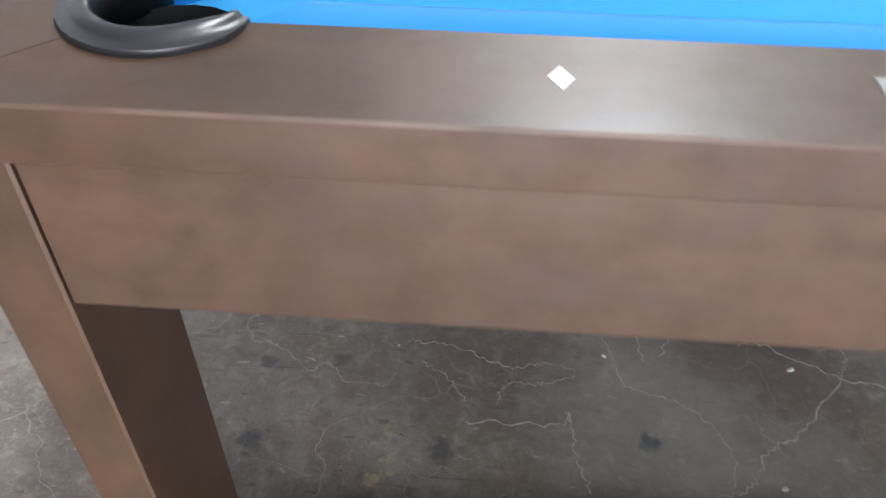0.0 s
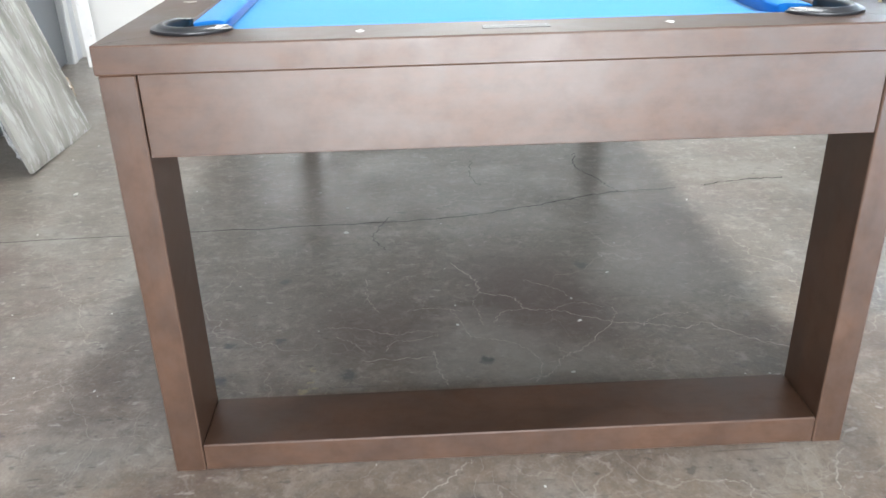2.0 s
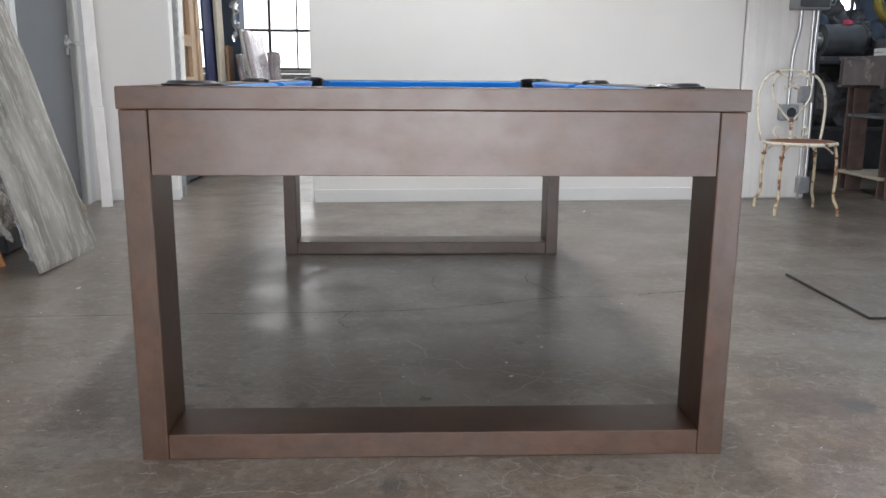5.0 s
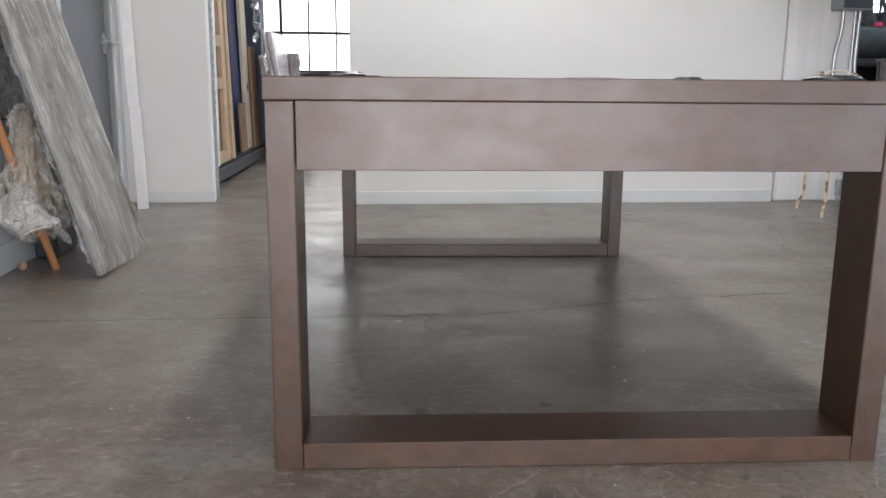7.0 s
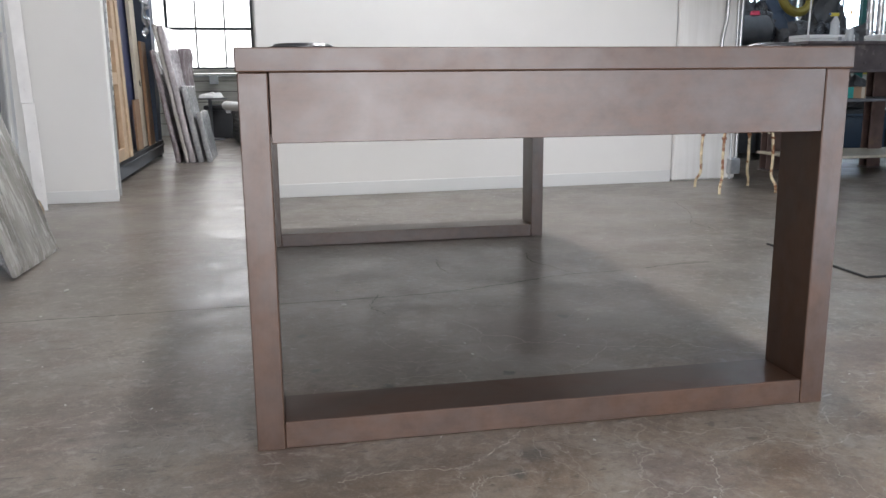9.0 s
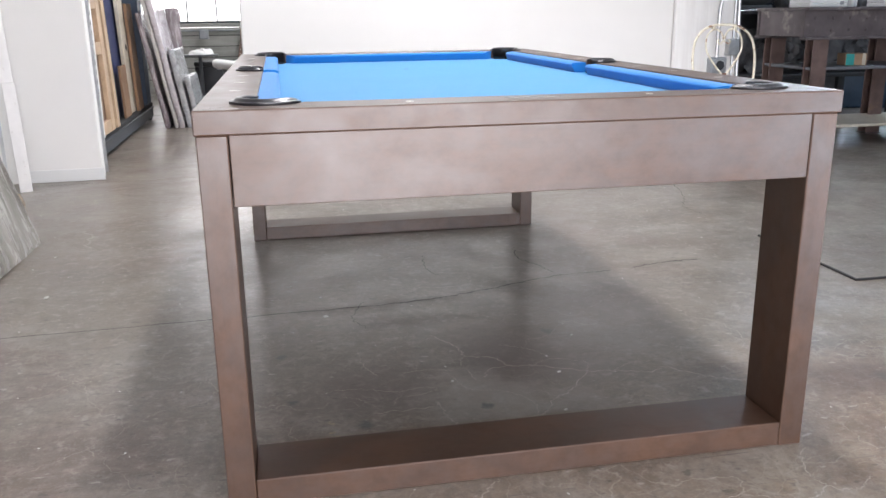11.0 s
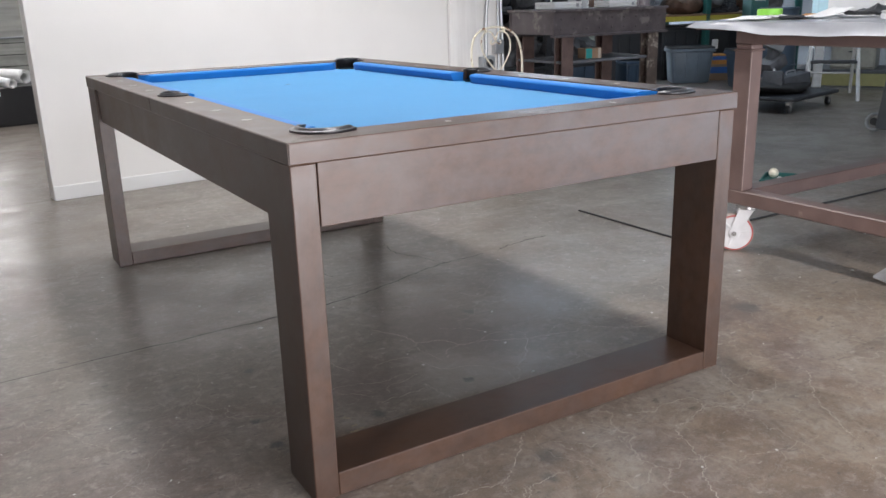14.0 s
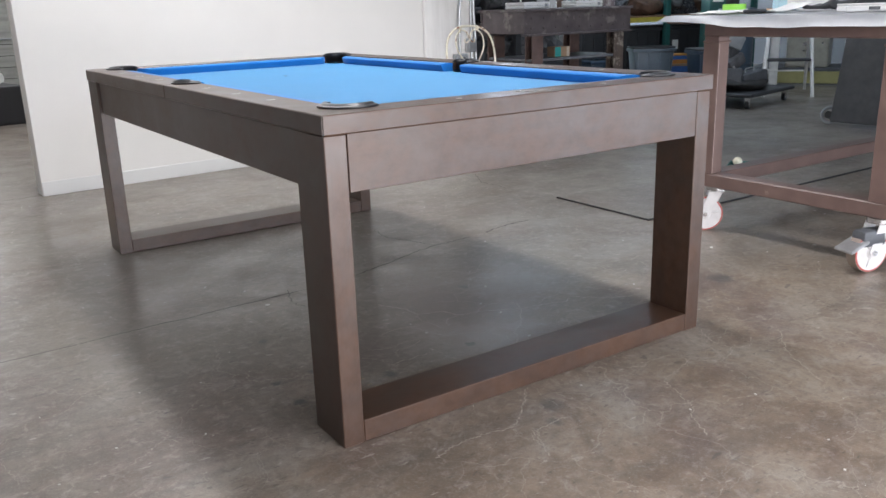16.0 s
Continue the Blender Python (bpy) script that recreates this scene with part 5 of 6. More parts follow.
# ---- cream wire chair ----
chair = thing("cafe_chair", "cream chipped iron cafe chair with rusty round seat", "chair", pose(2.362, 3.395, 0, 0, 0, -4))
bm = cyl((0, 0, 0.428), (0, 0, 0.44), 0.205, n=40)
part("seat", bm, M["rust"], chair, "round seat, paint worn to rust")
part("seat_rim", tube([(0.208 * math.cos(q), 0.208 * math.sin(q), 0.43) for q in [2 * math.pi * j / 40 for j in range(40)]], 0.011, 8, True), M["chair_paint"], chair)
for sx, sy in ((-1, -1), (1, -1), (1, 1), (-1, 1)):
    x, y = sx * 0.15, sy * 0.145
    pts = smooth_curve([(x, y, 0.425), (x * 1.08, y * 1.08, 0.36), (x * 1.12, y * 1.12, 0.22), (x * 1.1, y * 1.12, 0.11), (x * 1.24, y * 1.26, 0.05), (x * 1.26, y * 1.3, 0.0)], 5)
    leg = part("leg", tube(pts, 0.0095, 8), M["chair_leg"], chair, "yellowed rusty iron leg")
    part("collar", cyl((x * 1.08, y * 1.08, 0.345), (x * 1.09, y * 1.09, 0.358), 0.015, n=12), M["rust"], leg)
    part("scroll", tube(smooth_curve([(x * 0.98, y * 0.98, 0.375), (x * 0.8, y * 0.85, 0.405), (x * 0.55, y * 0.8, 0.425)], 5), 0.006, 6), M["chair_paint"], leg)


def back_pt(x, z):
    return (x, 0.16 + 0.16 * (z - 0.43), z)


arch = smooth_curve([back_pt(-0.185, 0.43), back_pt(-0.205, 0.55), back_pt(-0.212, 0.68), back_pt(-0.185, 0.79), back_pt(-0.11, 0.855), back_pt(0, 0.872), back_pt(0.11, 0.855), back_pt(0.185, 0.79), back_pt(0.212, 0.68), back_pt(0.205, 0.55), back_pt(0.185, 0.43)], 6)
part("back_hoop", tube(arch, 0.0085, 8), M["chair_paint"], chair)
heart = smooth_curve([back_pt(0, 0.545), back_pt(-0.065, 0.62), back_pt(-0.118, 0.71), back_pt(-0.115, 0.8), back_pt(-0.068, 0.842), back_pt(-0.025, 0.83), back_pt(-0.005, 0.79)], 6)
part("heart_wire", tube(heart, 0.006, 8), M["chair_paint"], chair)
part("heart_wire", tube([(-p.x, p.y, p.z) for p in heart], 0.006, 8), M["chair_paint"], chair)
for s in (-1, 1):
    sc = smooth_curve([back_pt(0, 0.77), back_pt(s * 0.03, 0.752), back_pt(s * 0.045, 0.765), back_pt(s * 0.035, 0.778)], 5)
    part("scroll", tube(sc, 0.0055, 6), M["chair_paint"], chair)
    sc = smooth_curve([back_pt(s * 0.02, 0.45), back_pt(s * 0.07, 0.45), back_pt(s * 0.105, 0.48), back_pt(s * 0.09, 0.515), back_pt(s * 0.065, 0.5)], 5)
    part("scroll", tube(sc, 0.0065, 6), M["chair_paint"], chair)
part("stem", tube([back_pt(0, 0.44), back_pt(0, 0.56)], 0.012, 8), M["chair_paint"], chair)
part("clip", cyl(back_pt(0, 0.545), back_pt(0, 0.565), 0.016, n=12), M["rust"], chair)
for x, z in ((-0.075, 0.856), (0.075, 0.856), (0, 0.79)):
    part("clip", box((x - 0.009, back_pt(0, z)[1] - 0.014, z - 0.012), (x + 0.009, back_pt(0, z)[1] + 0.014, z + 0.012), 0.003), M["chair_paint"], chair)


# ---- grey sheet on the floor ----
mat_ob = thing("floor_sheet", "flat grey sheet of flooring with a black rubber edge", "mat", pose(1.542, 1.03, 0))
part("sheet", box((0.012, 0.012, 0.0005), (2.1, 0.66, 0.006), 0.001), M["floor"], mat_ob)
part("edge_strip", box((0, 0, 0.0005), (0.0115, 0.66, 0.008), 0.002), M["rubber"], mat_ob, "black rubber edge strip")
part("edge_strip", box((0.012, 0, 0.0005), (2.1, 0.0115, 0.008), 0.002), M["rubber"], mat_ob, "black rubber edge strip")

# ---- rolling steel table ----
rt = thing("rolling_table", "mauve-brown painted steel work table on heavy casters", "table", pose(1.605, -0.07, 0))
RL, RWD, PW, PD = 2.33, 0.886, 0.075, 0.085             # length, depth, a post's width and depth
for x in (0, RL - PW):
    for y in (0, RWD - PD):
        p = part("post", box((x + 0.003, y + 0.003, 0.2645), (x + PW - 0.003, y + PD - 0.003, 0.8595), 0.004, seg=2), M["brown_paint"], rt)
        part("collar", box((x - 0.003, y - 0.003, 0.832), (x + PW + 0.003, y + PD + 0.003, 0.841), 0.003), M["brown_paint"], p, "welded seam round the post")
        part("edge_angle", box((x, y, 0.2645), (x + 0.045, y + 0.0028, 0.831), 0.001), M["brown_paint"], p)
        part("edge_angle", box((x, y + 0.003, 0.2645), (x + 0.0028, y + PD - 0.003, 0.831), 0.001), M["brown_paint"], p)
        part("worn_corner", box((x - 0.0012, y - 0.0012, 0.266), (x + 0.0028, y - 0.0001, 0.83), 0.0004), M["worn_steel"], p, "corner worn to pale steel")
for x in (0, RL - PW):
    part("end_rail", box((x, 0, 0.203), (x + PW, RWD, 0.264), 0.005, seg=2), M["brown_paint"], rt)
    part("end_rail", box((x, 0, 0.86), (x + PW, RWD, 0.914), 0.005, seg=2), M["brown_paint"], rt)
for y in (0, RWD - PD):
    part("long_rail", box((PW + 0.0005, y, 0.204), (RL - PW - 0.0005, y + PD, 0.263), 0.005, seg=2), M["brown_paint"], rt)
    part("long_rail", box((PW + 0.0005, y, 0.861), (RL - PW - 0.0005, y + PD, 0.913), 0.005, seg=2), M["brown_paint"], rt)
part("top", box((-0.055, -0.17, 0.9145), (RL + 0.06, RWD + 0.165, 0.942), 0.004), M["rust_steel"], rt, "brown steel-edged top")
# poly sheet draped over the top, its hem hanging below the edge in slack folds
bm = bmesh.new()
NX, NY = 150, 80
X0, X1, Y0, Y1 = -0.081, RL + 0.086, -0.196, RWD + 0.191
gv = {}
for i in range(NX + 1):
    for j in range(NY + 1):
        # rows crowd towards the hem
        fx = 0.5 - 0.5 * math.cos(math.pi * i / NX)
        fy = 0.5 - 0.5 * math.cos(math.pi * j / NY)
        x, y = X0 + (X1 - X0) * fx, Y0 + (Y1 - Y0) * fy
        rim = min(x - X0, X1 - x, y - Y0, Y1 - y)
        z = 0.9455 + abs(noise.noise(Vector((x * 4, y * 4, 0)))) * 0.004 + max(0.0, noise.noise(Vector((x * 13 + y * 5, y * 3, 2)))) ** 2 * 0.006
        if rim < 0.022:
            drop = 0.034 + 0.013 * math.sin(x * 4.1 + y * 3.0 + 0.9) + noise.noise(Vector((x * 5, y * 5, 4))) * 0.014
            z -= max(0.012, drop) * ((0.022 - rim) / 0.022) ** 0.8
            x += noise.noise(Vector((x * 9, y * 9, 8))) * 0.004
            y += noise.noise(Vector((x * 9, y * 9, 12))) * 0.004
        gv[i, j] = bm.verts.new((x, y, z))
for i in range(NX):
    for j in range(NY):
        bm.faces.new((gv[i, j], gv[i + 1, j], gv[i + 1, j + 1], gv[i, j + 1]))
sheet = solid("poly_sheet", bm, M["sheet"], "translucent white plastic sheet draped over the rolling table", "sheet", pose(1.605, -0.07, 0), sharp=60)
sm = sheet.modifiers.new("thickness", 'SOLIDIFY')
sm.thickness, sm.offset = 0.0015, 1


def caster(x, y, yaw, brake):
    c = part("caster", cyl((x, y, 0.185), (x, y, 0.204), 0.045, n=24), M["chrome"], rt, "swivel caster with a red tread")
    m = pose(x, y, 0, 0, 0, yaw)
    hub = m @ Vector((0.045, 0, 0.078))
    ax = m.to_3x3() @ Vector((0, 1, 0))
    bm = bmesh.new()
    for s in (-1, 1):
        o = [(-0.03, 0.19), (0.03, 0.19), (0.065, 0.085), (0.058, 0.062), (0.032, 0.062)]
        va = [bm.verts.new(m @ Vector((px, s * 0.031, pz))) for px, pz in o]
        vb = [bm.verts.new(m @ Vector((px, s * 0.035, pz))) for px, pz in o]
        bm.faces.new(va), bm.faces.new(list(reversed(vb)))
        for i in range(5):
            bm.faces.new((va[i], vb[i], vb[(i + 1) % 5], va[(i + 1) % 5]))
    add_box(bm, (-0.032, -0.035, 0.182), (0.032, 0.035, 0.19), 0.0, m)
    bmesh.ops.recalc_face_normals(bm, faces=bm.faces)
    part("fork", bm, M["wheel_white"], c, "white painted fork", 30)
    bm = cyl(hub - ax * 0.022, hub + ax * 0.022, 0.078, n=40)
    part("tyre", bm, M["tread_brown"], c, "worn tan tread")
    bm = bmesh.new()
    for s in (-1, 1):
        add_cyl(bm, hub + ax * (s * 0.0215), hub + ax * (s * 0.0235), 0.0765, 0.0755, 48)
    part("red_band", bm, M["wheel_red"], c, "red polyurethane band")
    bm = bmesh.new()
    for s in (-1, 1):
        add_cyl(bm, hub + ax * (s * 0.0225), hub + ax * (s * 0.0245), 0.0715, 0.07, 48)
        add_cyl(bm, hub + ax * (s * 0.0245), hub + ax * (s * 0.030), 0.026, 0.02, 24)
        for k in range(3):
            q = Matrix.Rotation(radians(40 + 120 * k), 3, ax)
            d = q @ Vector((0, 0, 1))
            add_cyl(bm, hub + ax * (s * 0.025) + d * 0.02, hub + ax * (s * 0.025) + d * 0.062, 0.006, 0.004, 8)
    part("wheel", bm, M["wheel_white"], c, "off-white three-spoke wheel")
    part("axle_bolt", cyl(hub - ax * 0.042, hub + ax * 0.042, 0.011, n=6), M["chrome"], c, "hexagonal axle bolt")
    if brake:
        bm = box((-0.012, -0.033, 0.1), (0.1, 0.036, 0.165), 0.016, m, 2)
        part("brake_housing", bm, M["charcoal"], c, "dark grey brake housing")
        bm = box((0.085, -0.045, 0.0), (0.175, 0.045, 0.014), 0.005, m @ pose(0, 0, 0.155, 0, 24, 0))
        part("brake_pedal", bm, M["steel"], c, "grey foot pedal")
    return c


caster(0.05, RWD - 0.078, 132, False)
caster(0.03, 0.045, 165, True)
caster(RL - 0.045, RWD - 0.045, 20, False)
caster(RL - 0.045, 0.045, 60, False)

# things on the rolling table
TZ = 0.952
tape = thing("tape_roll", "lime green roll of masking tape on the plastic sheet", "tape", pose(1.95, 0.93, TZ))
bm = bmesh.new()
n = 40
rings = [[bm.verts.new((r * math.cos(2 * math.pi * i / n), r * math.sin(2 * math.pi * i / n), z)) for i in range(n)] for r, z in ((0.052, 0), (0.052, 0.036), (0.04, 0.036), (0.04, 0))]
for k in range(4):
    for i in range(n):
        bm.faces.new((rings[k][i], rings[k][(i + 1) % n], rings[(k + 1) % 4][(i + 1) % n], rings[(k + 1) % 4][i]))
bmesh.ops.recalc_face_normals(bm, faces=bm.faces)
part("tape", bm, M["green_tape"], tape)
part("core", cyl((0, 0, 0.001), (0, 0, 0.035), 0.039, n=32, caps=False), M["card"], tape, "cardboard core")


def curled_sheet(name, w, d, curl, at, material, label, category):
    bm = bmesh.new()
    g = {}
    for i in range(15):
        for j in range(9):
            x, y = w * (i / 14 - 0.5), d * (j / 8 - 0.5)
            g[i, j] = bm.verts.new((x, y, 0.003 + curl * (max(0, i / 14 - 0.55) ** 2) * 3 + abs(noise.noise(Vector((x * 12, y * 12, 1)))) * curl * 0.4))
    for i in range(14):
        for j in range(8):
            bm.faces.new((g[i, j], g[i + 1, j], g[i + 1, j + 1], g[i, j + 1]))
    o = solid(name, bm, material, label, category, at, sharp=60)
    s = o.modifiers.new("thickness", 'SOLIDIFY')
    s.thickness = 0.0015
    return o


curled_sheet("paper_sheet", 0.3, 0.2, 0.05, pose(1.94, 0.74, TZ, 0, 0, -35), M["paper"], "curled white paper on the plastic sheet", "paper")
curled_sheet("paper_sheet", 0.24, 0.16, 0.012, pose(1.74, 0.86, TZ, 0, 0, 20), M["paper"], "flat white paper on the plastic sheet", "paper")
curled_sheet("paper_sheet", 0.2, 0.14, 0.01, pose(2.1, 0.62, TZ, 0, 0, 40), M["paper"], "flat white paper on the plastic sheet", "paper")
knife = thing("pocket_knife", "black and silver folding knife on the sheet", "knife", pose(1.80, 0.70, TZ, 0, 0, -25))
part("handle", box((-0.06, -0.011, 0.0), (0.045, 0.011, 0.014), 0.005, seg=2), M["black"], knife)
part("blade", box((0.045, -0.006, 0.004), (0.085, 0.008, 0.007), 0.001), M["chrome"], knife)
carton = thing("glove_box", "pale blue and white open cardboard carton", "box", pose(2.36, 0.80, TZ, 0, 0, -40))
part("carton", box((-0.17, -0.05, 0), (0.17, 0.05, 0.085), 0.004), M["pale_blue"], carton)
part("label", box((-0.13, -0.0515, 0.012), (0.12, -0.0503, 0.085)), M["paper"], carton, "white printed side")
part("flap", box((-0.17, -0.001, 0), (0.17, 0.001, 0.07), 0.0, pose(0, -0.05, 0.086, -30, 0, 0)), M["paper"], carton, "open white flap")
bm = bmesh.new()
bmesh.ops.create_icosphere(bm, subdivisions=4, radius=1.0)
for v in bm.verts:
    v.co = Vector((v.co.x * 0.13, v.co.y * 0.06, v.co.z * 0.022 + 0.02 + 0.02 * max(0, v.co.x)))
crumple(bm, 0.035, 13, 9)
for v in bm.verts:
    v.co.z = max(0.001, v.co.z)
solid("work_glove", bm, M["black"], "crumpled black work glove on the sheet", "glove", pose(2.19, 0.60, TZ, 0, 0, -45), sharp=50)
bk = thing("white_case", "flat white plastic case with dark foam edge", "case", pose(1.80, 0.20, TZ, 0, 0, -45))
part("case", box((-0.1, -0.07, 0), (0.1, 0.07, 0.022), 0.004), M["paper"], bk)
part("clip", box((-0.02, -0.074, 0.006), (0.02, -0.0705, 0.018), 0.001), M["charcoal"], bk)
part("case_lid", box((-0.1, -0.07, 0.0225), (0.1, 0.07, 0.03), 0.003), M["wheel_white"], bk)
fork = curled_sheet("cardboard_scrap", 0.12, 0.05, 0.01, pose(2.12, 0.88, TZ, 0, 0, 10), M["orange"], "orange cardboard scrap on the sheet", "cardboard")

# ivory ball and tray on the floor sheet
bm = bmesh.new()
bmesh.ops.create_uvsphere(bm, u_segments=28, v_segments=18, radius=0.0286)
solid("cue_ball", bm, M["ivory"], "ivory pool ball lying in a green tray", "ball", pose(2.93, 1.575, 0.042), sharp=60)
tray = thing("ball_tray", "small dark green plastic tray on the floor sheet", "tray", pose(2.88, 1.5, 0.007, 0, 0, 30))
part("base", box((-0.13, -0.09, 0), (0.13, 0.09, 0.005), 0.002), M["green_dark"], tray)
for a, b in (((-0.13, -0.09), (0.13, -0.083)), ((-0.13, 0.083), (0.13, 0.09)), ((-0.13, -0.083), (-0.123, 0.083)), ((0.123, -0.083), (0.13, 0.083))):
    part("side", box((*a, 0.005), (*b, 0.03), 0.002), M["green_dark"], tray)
for k in range(3):
    bm = bmesh.new()
    bmesh.ops.create_icosphere(bm, subdivisions=2, radius=0.014)
    crumple(bm, 0.008, 50, k)
    solid("plaster_chip", bm, M["debris"], "white plaster chip in the green tray", "chip", pose(2.82 + 0.035 * k, 1.46 + 0.02 * (k % 2), 0.026), "white chips in the tray")

# ---- steel workbench ----
bn = thing("steel_bench", "heavy dark steel workbench of riveted beams", "workbench", pose(3.115, 3.83, 0))
BW, BD, BZ = 1.24, 0.66, 0.975
part("top_plate", box((0, 0, BZ - 0.022), (BW, BD, BZ), 0.003), M["bench_steel"], bn)
for y0, y1, f in ((0.03, 0.045, 0.0), (BD - 0.045, BD - 0.03, BD - 0.075)):
    beam = part("beam", box((0, y0, 0.775), (BW, y1, BZ - 0.0225), 0.002), M["bench_steel"], bn)
    part("flange", box((0, f, 0.755), (BW, f + 0.075, 0.7745), 0.003), M["bench_steel"], beam)
part("end_beam", box((0.012, 0.046, 0.776), (0.028, BD - 0.046, BZ - 0.0225), 0.002), M["bench_steel"], bn)
part("end_beam", box((BW - 0.028, 0.046, 0.776), (BW - 0.012, BD - 0.046, BZ - 0.0225), 0.002), M["bench_steel"], bn)
for k in range(9):
    for z in (0.82, 0.90):
        part("rivet", cyl((0.08 + 0.135 * k, 0.03, z), (0.08 + 0.135 * k, 0.024, z), 0.012, 0.007, 10), M["bench_steel"], bn)
for x, y in ((0.08, 0.02), (0.08, BD - 0.12), (BW - 0.21, 0.02), (BW - 0.26, BD - 0.12)):
    lm = M["peeling"] if (x > 0.5 and y < 0.1) else M["rust_steel"]
    lg = part("leg", box((x, y, 0.008), (x + 0.12, y + 0.012, 0.755), 0.002), lm, bn)
    part("web", box((x + 0.054, y + 0.0125, 0.008), (x + 0.066, y + 0.088, 0.755), 0.002), lm, lg)
    part("flange", box((x, y + 0.0885, 0.008), (x + 0.12, y + 0.1, 0.755), 0.002), lm, lg)
    part("foot_plate", box((x - 0.01, y - 0.01, 0), (x + 0.13, y + 0.11, 0.0078), 0.002), M["bench_steel"], lg)
part("shelf", box((0.09, 0.03, 0.545), (BW - 0.12, BD - 0.02, 0.566), 0.003), M["shelf_grey"], bn, "grey dusty steel shelf")
part("lower_shelf", box((0.05, 0.05, 0.13), (BW - 0.02, BD - 0.02, 0.15), 0.003), M["board_beige"], bn, "pale board as a low shelf")
crt = thing("carton", "brown carton with a teal side and pale tape", "box", pose(3.53, 3.95, 0.567, 0, 0, -8))
part("carton", box((0, 0, 0), (0.16, 0.12, 0.085), 0.003), M["card"], crt)
part("teal_side", box((0.005, -0.0015, 0.002), (0.065, -0.0003, 0.083)), M["teal"], crt)
part("tape_strip", box((0.125, -0.0016, 0.002), (0.15, -0.0003, 0.084)), M["board_beige"], crt)


def white_case(x, y, w, d, yaw, label):
    c = thing("tool_case", label, "case", pose(x, y, BZ + 0.001, 0, 0, yaw))
    part("case_base", box((0, 0, 0), (w, d, 0.026), 0.005, seg=2), M["paper"], c)
    part("case_lid", box((0, 0, 0.0275), (w, d, 0.055), 0.005, seg=2), M["paper"], c)
    for k in (0.62, 0.82):
        part("latch", box((w * k, -0.004, 0.014), (w * k + 0.03, -0.0003, 0.04), 0.001), M["grey_box"], c)


white_case(3.28, 4.06, 0.4, 0.24, 4, "flat white plastic tool case on the bench")
white_case(3.84, 4.02, 0.38, 0.22, -6, "second flat white plastic tool case on the bench")
pot = thing("paint_pot", "mauve-grey paint pot on the bench", "pot", pose(4.2, 4.0, BZ + 0.001))
part("pot", cyl((0, 0, 0), (0, 0, 0.15), 0.07, 0.075, 28), M["panel_mauve"], pot)
part("rim", tube([(0.076 * math.cos(q), 0.076 * math.sin(q), 0.15) for q in [2 * math.pi * j / 24 for j in range(24)]], 0.004, 6, True), M["steel"], pot)
spray = thing("spray_bottle", "clear spray bottle with a yellow and blue trigger", "bottle", pose(3.56, 4.17, BZ + 0.058) @ Matrix.Scale(0.85, 4))
part("bottle", cyl((0, 0, 0), (0, 0, 0.11), 0.042, 0.038, 24), M["clear"], spray)
part("neck", cyl((0, 0, 0.11), (0, 0, 0.16), 0.036, 0.014, 20), M["clear"], spray)
part("trigger", box((-0.05, -0.012, 0.16), (0.03, 0.012, 0.19), 0.005), M["yellow"], spray)
part("nozzle", box((-0.062, -0.008, 0.172), (-0.05, 0.008, 0.188), 0.002), M["blue_card"], spray)
tp = thing("tape_roll", "blue roll of masking tape on the bench", "tape", pose(3.66, 4.2, BZ + 0.001))
part("tape", cyl((0, 0, 0), (0, 0, 0.05), 0.06, n=32), M["blue_card"], tp)
part("core", cyl((0, 0, 0.0502), (0, 0, 0.051), 0.042, n=28), M["paper"], tp)
rod = solid("white_rod", cyl((0, 0, 0), (0.01, 0, 0.4), 0.007, n=10), M["paper"], "thin white rod standing on the tool case", "rod", pose(3.36, 4.2, BZ + 0.057))
for k, (x, h, rr) in enumerate(((3.88, 0.42, 0.026), (3.95, 0.5, 0.022), (4.03, 0.38, 0.03), (4.09, 0.46, 0.02))):
    bm = bmesh.new()
    rings = []
    for i in range(25):
        rings.append([bm.verts.new((rr * math.cos(q) * (1 + 0.18 * noise.noise(Vector((math.cos(q) * 2, i * 0.7, k)))), rr * math.sin(q) * (1 + 0.18 * noise.noise(Vector((i * 0.8, math.sin(q) * 2, k + 5)))), h * i / 24)) for q in [2 * math.pi * j / 14 for j in range(14)]])
    for p0, p1 in zip(rings, rings[1:]):
        for j in range(14):
            bm.faces.new((p0[j], p0[(j + 1) % 14], p1[(j + 1) % 14], p1[j]))
    bm.faces.new(list(reversed(rings[0])))
    bm.faces.new(rings[-1])
    solid("foil_tube", bm, M["foil"], "upright tube wrapped in crinkled silver foil", "tube", pose(x, 4.2 - 0.012 * k, BZ + 0.058 if x < 4.12 else BZ + 0.001, 0, 2 * (k - 1.5), 0), "foil tubes on the bench", sharp=20)
cone = thing("glue_bottle", "clear pointed bottle with an orange cap on the bench", "bottle", pose(3.62, 4.08, BZ + 0.001))
part("bottle", cyl((0, 0, 0), (0, 0, 0.09), 0.03, 0.03, 20), M["clear"], cone)
part("spout", cyl((0, 0, 0.09), (0, 0, 0.2), 0.03, 0.006, 20), M["clear"], cone)
part("cap", cyl((0, 0, 0.2), (0, 0, 0.235), 0.009, 0.005, 12), M["orange"], cone)
pan = thing("brass_hoop", "dull yellow hoop propped behind the bench", "hoop", pose(3.95, 5.3, 1.43, 78, 0, 10))
part("band", tube([(0.16 * math.cos(q), 0.16 * math.sin(q), 0) for q in [2 * math.pi * j / 40 for j in range(40)]], 0.034, 10, True), M["brass"], pan)
part("inner_lip", tube([(0.122 * math.cos(q), 0.122 * math.sin(q), 0.012) for q in [2 * math.pi * j / 40 for j in range(40)]], 0.008, 6, True), M["brass"], pan)

